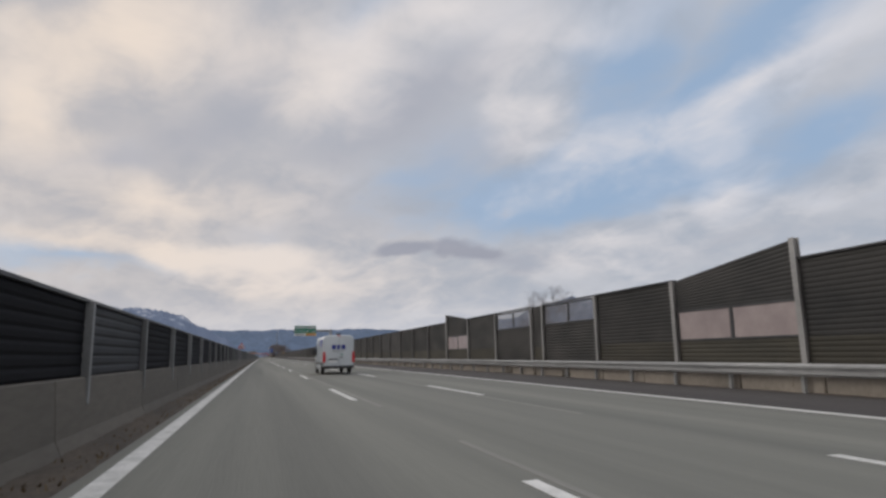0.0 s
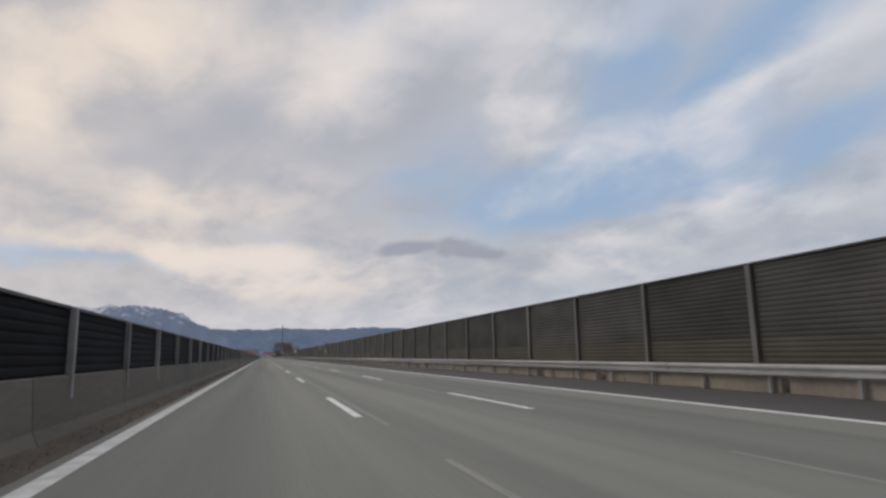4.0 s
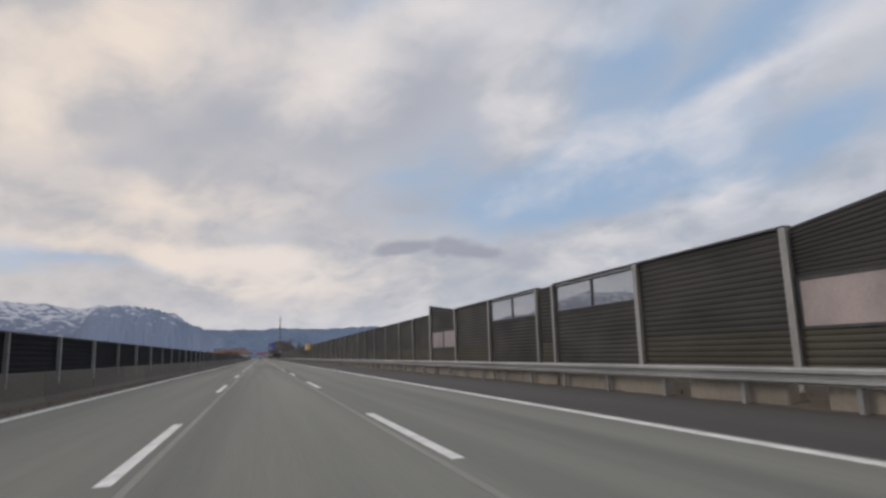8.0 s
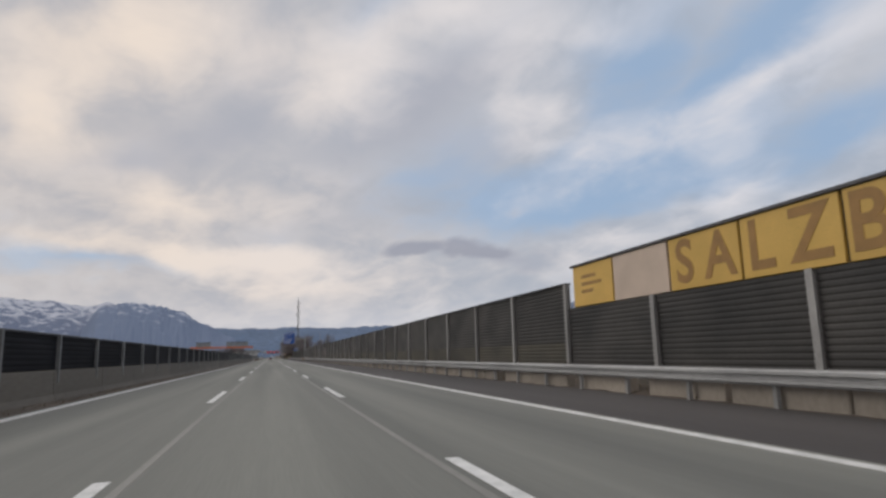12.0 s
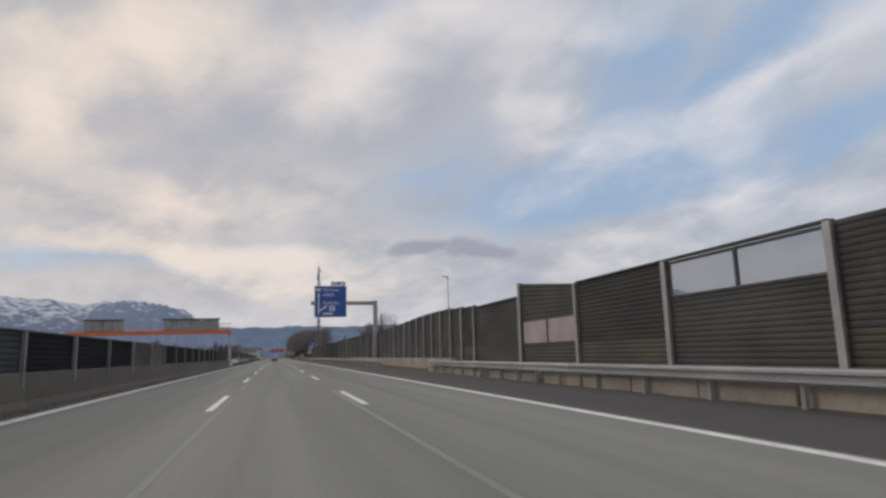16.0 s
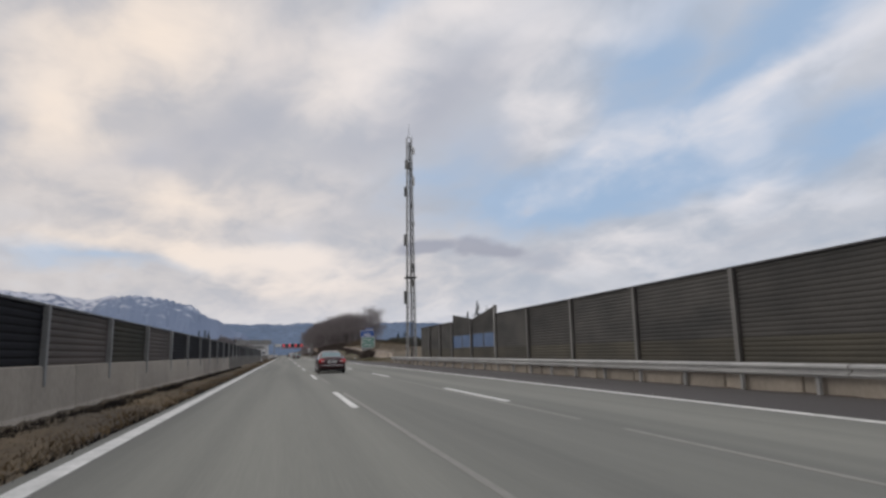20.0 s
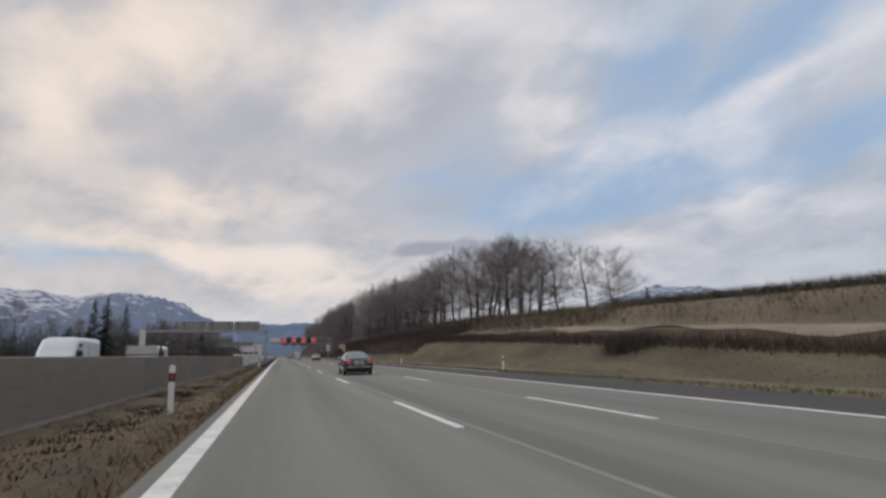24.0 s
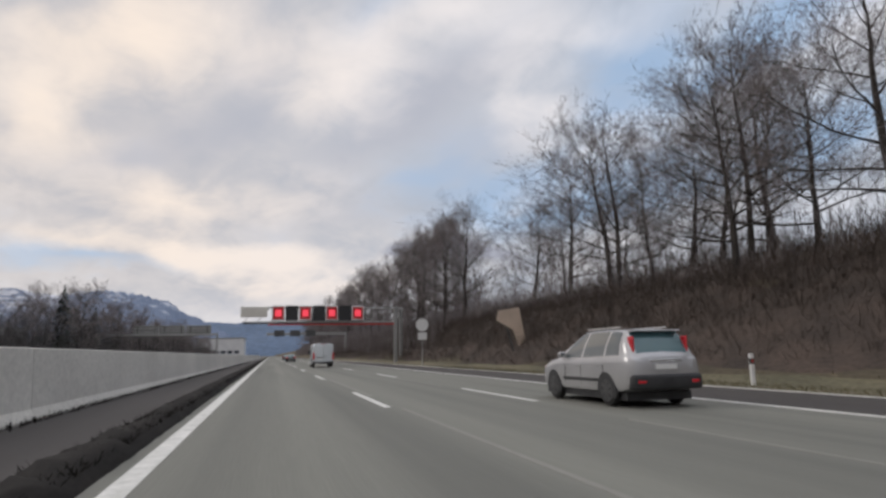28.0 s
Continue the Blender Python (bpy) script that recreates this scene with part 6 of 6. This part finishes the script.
def thicket(name, label, n, spot, h0, h1, material, thin=1.0):
    """Dense brushwood: thin upright shoots with side twigs."""
    vs, fs = [], []
    for _ in range(n):
        x, y, z = spot()
        hgt = random.uniform(h0, h1)
        lx, ly = random.uniform(-0.4, 0.4) * hgt, random.uniform(-0.4, 0.4) * hgt
        a = random.uniform(0, 6.283)
        w = random.uniform(0.012, 0.035) * thin
        for s in range(4):
            u = 0 if s == 0 else random.uniform(0.15, 0.8)
            bx, by, bz = x + lx * u, y + ly * u, z + hgt * u
            if s == 0:
                tx, ty, tz = x + lx, y + ly, z + hgt
            else:
                tx, ty, tz = bx + random.uniform(-0.5, 0.5), by + random.uniform(-0.5, 0.5), bz + random.uniform(0.1, 0.7)
            k = len(vs)
            vs += [(bx - w * math.cos(a), by - w * math.sin(a), bz - 0.05), (bx + w * math.cos(a), by + w * math.sin(a), bz - 0.05), (tx, ty, tz)]
            fs.append((k, k + 1, k + 2))
    me = bpy.data.meshes.new(name)
    me.from_pydata(vs, [], fs)
    me.materials.append(material)
    return tagged(new(name, me), label, "bushes", kind="stuff")


def brush_spot():
    y = 962 + 310 * random.random() ** 1.3
    x = random.uniform(21.5, 30) - 2.5 * sstep(1000, 1080, y)
    return (x, y, land_height(x, y))


bm = bmesh.new()
rows = []
for k in range(86):
    y = 962 + 4.0 * k
    x0 = 19.4 - 1.6 * sstep(1000, 1060, y) + 0.5 * math.sin(y * 0.21) + 0.3 * math.sin(y * 0.57) + 5.0 * (1 - sstep(962, 990, y))
    rows.append([bm.verts.new((x, y, land_height(x, y) + (0.2 if i else 0.02))) for i, x in enumerate([x0 + (34 - x0) * (j / 12) ** 1.2 for j in range(13)])])
for a, b in zip(rows, rows[1:]):
    for i in range(12):
        bm.faces.new((a[i], a[i + 1], b[i + 1], b[i]))
tagged(part("wood_floor", bm, mat("leaf_litter", (0.076, 0.055, 0.044), (0.040, 0.031, 0.026), 0.7, 0.95, bump=0.8, bscale=9, grain=0.3, stretch=(1, 0.5, 1)), smooth=70), "dark brown leaf litter under the trees on the bank", "ground", kind="structure")
thicket("brushwood", "dense dark brown leafless brushwood along the bank", 56000, brush_spot, 0.3, 1.15, BRUSH, 0.45)


def around(x, y, sx, sy):
    def spot():
        a, b = x + random.gauss(0, sx), y + random.gauss(0, sy)
        return (a, b, land_height(a, b))
    return spot


def under_trees():
    y = 950 + 165 * random.random()
    x = random.uniform(24.0, 36.0) - 2.0 * sstep(1000, 1080, y)
    return (x, y, land_height(x, y))


thicket("brushwood", "brown leafless saplings between the trunks on the bank", 7000, under_trees, 0.6, 2.0, TWIG, 0.8)
thicket("brushwood", "tall grey-brown saplings inside the wood", 1800, lambda: around(random.uniform(25, 38), random.uniform(985, 1115), 0.5, 0.5)(), 2.0, 5.5, TWIG, 0.9)


thicket("brushwood", "tall brown saplings at the edge of the wood", 900, lambda: around(random.uniform(22.5, 32), random.uniform(1060, 1112), 0.5, 0.5)(), 2.0, 6.5, TWIG, 0.9)


thicket("brushwood", "dark brown saplings along the crest of the bank", 5000, lambda: around(random.uniform(25.5, 36), random.uniform(998, 1072), 0.5, 0.5)(), 0.8, 3.0, BRUSH, 0.7)


def mid_brush():
    y = random.uniform(1110, 1300)
    x = random.uniform(26, 38)
    return (x, y, land_height(x, y))


thicket("brushwood", "tall brown leafless undergrowth inside the wood", 8000, mid_brush, 1.5, 4.0, TWIG)


def low_brush():
    y = 972 + 260 * random.random() ** 1.2
    x = 18.6 - 1.2 * sstep(1010, 1070, y) + 5.0 * random.random() ** 0.7
    return (x, y, land_height(x, y))


thicket("brushwood", "low dark brambles on the lower bank", 34000, low_brush, 0.15, 0.7, BRUSH, 0.45)


def far_brush():
    y = random.uniform(1096, 1480)
    x = 18.5 + abs(random.gauss(0, 6))
    return (x, y, land_height(x, y))


thicket("brushwood", "brown leafless undergrowth of the far wood", 12000, far_brush, 1.5, 4.5, TWIG)
thicket("roadside_bush", "brown leafless bush on the slope beside the motorway", 2000, around(20.3, 876.3, 0.75, 0.85), 0.5, 2.0, BRUSH, 0.5)
thicket("roadside_bush", "small dark leafless bush below the pale cut", 800, around(20.6, 919, 0.4, 1.0), 0.3, 0.75, BRUSH, 0.5)
thicket("roadside_bush", "scattered brown scrub on the slope below the trees", 5000, lambda: around(random.uniform(23.5, 27.5), random.uniform(928, 980), 0.4, 1.0)(), 0.15, 0.6, DRYSCRUB, 0.5)


def crest_hedge():
    x, y = random.uniform(27.5, 31), 862 + 30 * random.random()
    return (x, y, land_height(x, y))


def thin_hedge():
    x, y = random.uniform(27.5, 29), random.uniform(888, 932)
    return (x, y, land_height(x, y))


HEDGE = mat("hedge_twigs", (0.085, 0.083, 0.064), (0.052, 0.053, 0.042), 0.4, 0.95)
thicket("hedge", "dense grey-green hedge along the top of the bank", 12000, crest_hedge, 0.4, 1.5, HEDGE)
thicket("hedge", "low grey-green hedge along the top of the bank", 6000, thin_hedge, 0.15, 0.5, HEDGE)
thicket("roadside_bush", "brown dead scrub over the upper slope", 2500, lambda: around(random.uniform(23.4, 27.5), random.uniform(856, 940), 0.3, 0.6)(), 0.12, 0.5, DRYSCRUB, 0.5)

random.seed(33)
fir_kinds = [conifer("fir_tree", 5, 12.0, 3.5), conifer("fir_tree", 6, 9.0, 3.3), conifer("fir_tree", 8, 14.0, 3.7)]
used_fir = set()


def plant_fir(kind, x, y, s, group="dark firs beyond the motorway"):
    m = pose(x, y, land_height(x, y), 0, 0, random.uniform(0, 360))
    if kind not in used_fir:
        used_fir.add(kind)
        fir_kinds[kind].matrix_basis = m
        ob = fir_kinds[kind]
    else:
        ob = copy_thing(fir_kinds[kind], m)
    ob.scale = (s, s, s)
    return tagged(ob, "dark green fir tree beyond the motorway", "tree", group)


for k in range(90):
    y = 690 + k * 8.5 + random.uniform(-4, 4)
    plant_fir(random.randrange(3), random.uniform(-58, -30), y, random.uniform(0.4, 0.62))
for x, y, s in ((32.6, 756, 0.86), (31.0, 752.5, 0.72), (26.0, 731, 0.50), (40, 946, 0.26), (43, 951, 0.42), (41.5, 956, 0.38), (52, 912, 0.28), (53, 905, 0.24)):
    plant_fir(random.randrange(3), x, y, s, "firs behind the noise wall")
for x, y, q in ((30.5, 827, 0.62), (29.5, 819.5, 0.53), (31, 834, 0.54), (33, 842, 0.42), (30, 813, 0.42)):
    plant_fir(2, x, y, q, "firs behind the noise wall")
thicket("hedge", "dark dense hedge and tree line beyond the bank", 16000, lambda: (58 + abs(random.gauss(0, 10)), random.uniform(850, 985), 1.0), 1.6, 4.0, HEDGE)

# ---- buildings and the floodlight beyond the bank ----
def hall(x0, x1, y0, y1, h, label, rows, cols):
    b = thing("industrial_hall", (0, 0, 0), label, "building")
    part("wall", cbox(x0, x1, y0, y1, -0.3, h, 0.05), PLASTER, b)
    part("roof", cbox(x0 - 0.4, x1 + 0.4, y0 - 0.4, y1 + 0.4, h + 0.002, h + 0.5, 0.05), CAB, b, "grey flat roof")
    for r in range(rows):
        for c in range(cols):
            xa = x0 + 1.5 + (x1 - x0 - 3) * c / cols
            wd = (x1 - x0 - 3) / cols * 0.72
            z = 3.0 + (h - 4.5) * r / max(1, rows)
            part("window", cbox(xa, xa + wd, y0 - 0.03, y0 + 0.05, z, z + 1.8, 0.01), DARKWIN, b)
    return b


hall(-40, -14, 1420, 1450, 12, "white flat-roofed industrial hall far beyond the road", 1, 6)
hall(-92, -60, 1180, 1210, 9, "low white industrial hall behind dark trees", 2, 8)
lamp = thing("street_lamp", (52, 898.2, land_height(52, 898.2)), "tall dark floodlight pole beyond the bank", "lamp")
part("pole", tube(bmesh.new(), (0, 0, -0.3), (0, 0, 5.6), 0.12, 0.07, 8), DARKSTEEL, lamp)
part("lamp_head", cbox(-0.5, 0.5, -0.2, 0.2, 5.6, 6.05, 0.08), DARKSTEEL, lamp)
zb = land_height(18.5, 1069)
sg = thing("exit_arrow_sign", (18.5, 1069.0, zb), "pale exit arrow sign leaning on dark supports below the wood", "road sign")
bm = loft(bmesh.new(), [[(-1.15, yy, 3.5 - zb), (-1.0, yy, 4.2 - zb), (0.65, yy, 4.45 - zb), (1.1, yy, 1.7 - zb), (0.55, yy, 1.6 - zb), (0.1, yy, 2.8 - zb)] for yy in (0.0, 0.08)])
part("plate", bm, CREAM, sg, "pale arrow-shaped board")
for x0, x1 in ((-0.6, 0.3), (0.3, 0.8)):
    part("support", tube(bmesh.new(), (x1, 0.16, -0.3), (x0, 0.16, 4.0 - zb), 0.09, 0.07, 8), DARKSTEEL, sg)
part("cross_bar", cbox(-0.8, 0.7, 0.09, 0.14, 3.5 - zb, 3.62 - zb, 0.01), DARKSTEEL, sg)
rs = thing("round_sign", (15.6, 1085.2, 0), "round white traffic sign over a small plate on a thin post", "road sign")
part("post", tube(bmesh.new(), (0, 0.06, -0.2), (0, 0.06, 4.3), 0.05, 0.05, 8), STEEL, rs)
disc = bmesh.new()
loft(disc, [[(0.62 * math.cos(a * math.pi / 12), y, 3.95 + 0.62 * math.sin(a * math.pi / 12)) for a in range(24)] for y in (-0.04, 0.0)])
part("plate", disc, SIGNWHITE, rs)
part("panel", cbox(-0.45, 0.45, -0.04, 0.0, 2.5, 3.2, 0.02), SIGNWHITE, rs)

# slim mast behind the closely posted wall
pm = thing("lamp_mast", (20.6, 646.4, 0), "slim grey lamp mast standing behind the noise wall", "mast")
part("pole", tube(bmesh.new(), (0, 0, -0.3), (0, 0, 8.1), 0.07, 0.035, 10), STEEL, pm)
part("lamp_head", cbox(-0.5, 0.06, -0.06, 0.06, 8.0, 8.1, 0.03, 2), STEEL, pm)


def left_wood():
    x, y = -28 - abs(random.gauss(0, 9)), random.uniform(690, 1420)
    return (x, y, land_height(x, y))


thicket("wood_edge", "dense dark leafless wood edge beyond the opposite carriageway", 34000, left_wood, 2.5, 7.0, mat("wood_edge_twigs", (0.050, 0.050, 0.050), (0.030, 0.034, 0.032), 0.3, 0.95))
for k in range(18):
    plant_fir(random.randrange(3), -random.uniform(24, 33), 1000 + 14 * k + random.uniform(-9, 9), random.uniform(0.62, 0.95))
for x, y, q in ((-30, 991, 0.66), (-31, 996, 0.72), (-29.5, 1001, 0.74), (-31, 1006, 0.76), (-30, 1010, 0.7)):
    plant_fir(1, x, y, q)
def near_left_wood():
    x, y = -random.uniform(23, 36), random.uniform(1010, 1330)
    return (x, y, land_height(x, y))


thicket("wood_edge", "dense dark leafless wood edge beyond the pale median wall", 16000, near_left_wood, 3.5, 9.0, mat("left_wood_twigs", (0.075, 0.070, 0.068), (0.045, 0.044, 0.043), 0.3, 0.95))
for k in range(50):
    y = 1010 + 6.0 * k + random.uniform(-3, 3)
    plant(4 + k % 2, -random.uniform(23, 33), y, random.uniform(7.5, 11.0), "bare trees beyond the median", "leafless tree in the wood beyond the opposite carriageway", 1.2)
for k in range(34):
    y = 1105 + 6.5 * k + random.uniform(-3, 3)
    plant(4 + k % 2, -random.uniform(24, 40), y, random.uniform(10.5, 13.5), "bare trees beyond the median", "tall leafless tree in the wood beyond the opposite carriageway", 1.25)
for k in range(24):
    y = 700 + 7.5 * k + random.uniform(-3, 3)
    plant(4 + k % 2, -random.uniform(19, 27), y, random.uniform(4.0, 6.0), "bare trees beyond the median", "leafless tree in the wood beyond the opposite carriageway", 1.3)
for k in range(26):
    y = 880 + 17 * k + random.uniform(-5, 5)
    plant(4 + k % 2, -random.uniform(33, 48), y, random.uniform(7.5, 11.5), "bare trees beyond the median", "leafless tree in the wood beyond the opposite carriageway")
# pale bare cut along the bank
BERM = mat("pale_gravel", (0.27, 0.225, 0.18), (0.17, 0.142, 0.112), 0.6, 0.9, bump=0.5, bscale=10, stretch=(1, 0.25, 1))
def bank_sheet(name, y0, y1, xs, sway, lift, material, label):
    """A strip lying along the bank with wandering edges."""
    bm = bmesh.new()
    rows = []
    for k in range(int((y1 - y0) / 1.5) + 1):
        y = y0 + 1.5 * k
        e0, e1 = math.sin(y * 0.31) + 0.7 * math.sin(y * 0.83), math.sin(y * 0.23 + 1) + 0.6 * math.sin(y * 0.61)
        pts = [xs[0] + sway * e0] + list(xs[1:-1]) + [xs[-1] + sway * e1]
        rows.append([bm.verts.new((x, y, land_height(x, y) + lift + 0.03 * noise.noise(Vector((x * 3, y * 0.9, 0))))) for x in pts])
    for p, q in zip(rows, rows[1:]):
        for i in range(len(xs) - 1):
            bm.faces.new((p[i], p[i + 1], q[i + 1], q[i]))
    return tagged(part(name, bm, material, smooth=60), label, "bank", kind="structure")


DARKFACE = mat("dark_earth_face", (0.088, 0.066, 0.045), (0.042, 0.033, 0.024), 0.9, 0.95, bump=0.8, bscale=10, grain=0.3, stretch=(1, 0.4, 1))
UPPER = mat("upper_slope_grass", (0.150, 0.118, 0.080), (0.092, 0.074, 0.050), 0.35, 0.95, bump=0.6, bscale=9, grain=0.3, stretch=(1, 0.3, 1))
EDGEGRASS = mat("edge_grass", (0.165, 0.145, 0.092), (0.095, 0.088, 0.056), 0.5, 0.95, bump=0.6, bscale=12, grain=0.3, stretch=(1, 0.3, 1))
bank_sheet("bank_cut", 850, 897, (21.45, 21.62, 22.0, 22.38, 22.55), 0.13, 0.05, BERM, "pale bare earth cut along the grassy bank")
bank_sheet("bank_face", 896, 985, (21.2, 21.45, 21.62, 22.0, 22.3), 0.12, 0.05, DARKFACE, "dark brown face below the pale ledge")
bank_sheet("bank_ledge", 894, 966, (22.2, 22.4, 22.7, 23.0), 0.16, 0.08, BERM, "pale bare earth ledge along the bank")
bank_sheet("bank_slope", 852, 962, (22.7, 23.4, 24.5, 25.6, 27.0, 30.0), 0.15, 0.06, UPPER, "brown winter grass on the upper slope")
OLIVE = mat("olive_slope_grass", (0.122, 0.102, 0.059), (0.050, 0.044, 0.028), 0.4, 0.95, bump=0.7, bscale=10, grain=0.3, stretch=(1, 0.3, 1))
bank_sheet("bank_foot", 884, 990.5, (17.4, 18.2, 19.0, 19.8, 20.6, 21.2), 0.12, 0.04, OLIVE, "olive green winter grass on the lower slope")
FOOT = mat("dark_foot_grass", (0.092, 0.076, 0.048), (0.042, 0.035, 0.025), 0.5, 0.95, bump=0.7, bscale=10, grain=0.3, stretch=(1, 0.3, 1))
bank_sheet("bank_foot", 989.5, 1330, (17.3, 18.0, 18.6, 19.2), 0.12, 0.03, FOOT, "dark brown winter grass below the wooded bank")
bank_sheet("verge_edge", 838, 1330, (15.45, 15.8, 16.2, 16.6, 17.0, 17.4), 0.08, 0.10, EDGEGRASS, "pale dry grass along the pavement's edge")
thicket("roadside_bush", "dark thin shoots below the pale ledge", 5500, lambda: around(random.uniform(20.9, 21.7), random.uniform(900, 985), 0.12, 0.6)(), 0.08, 0.36, BRUSH, 0.5)
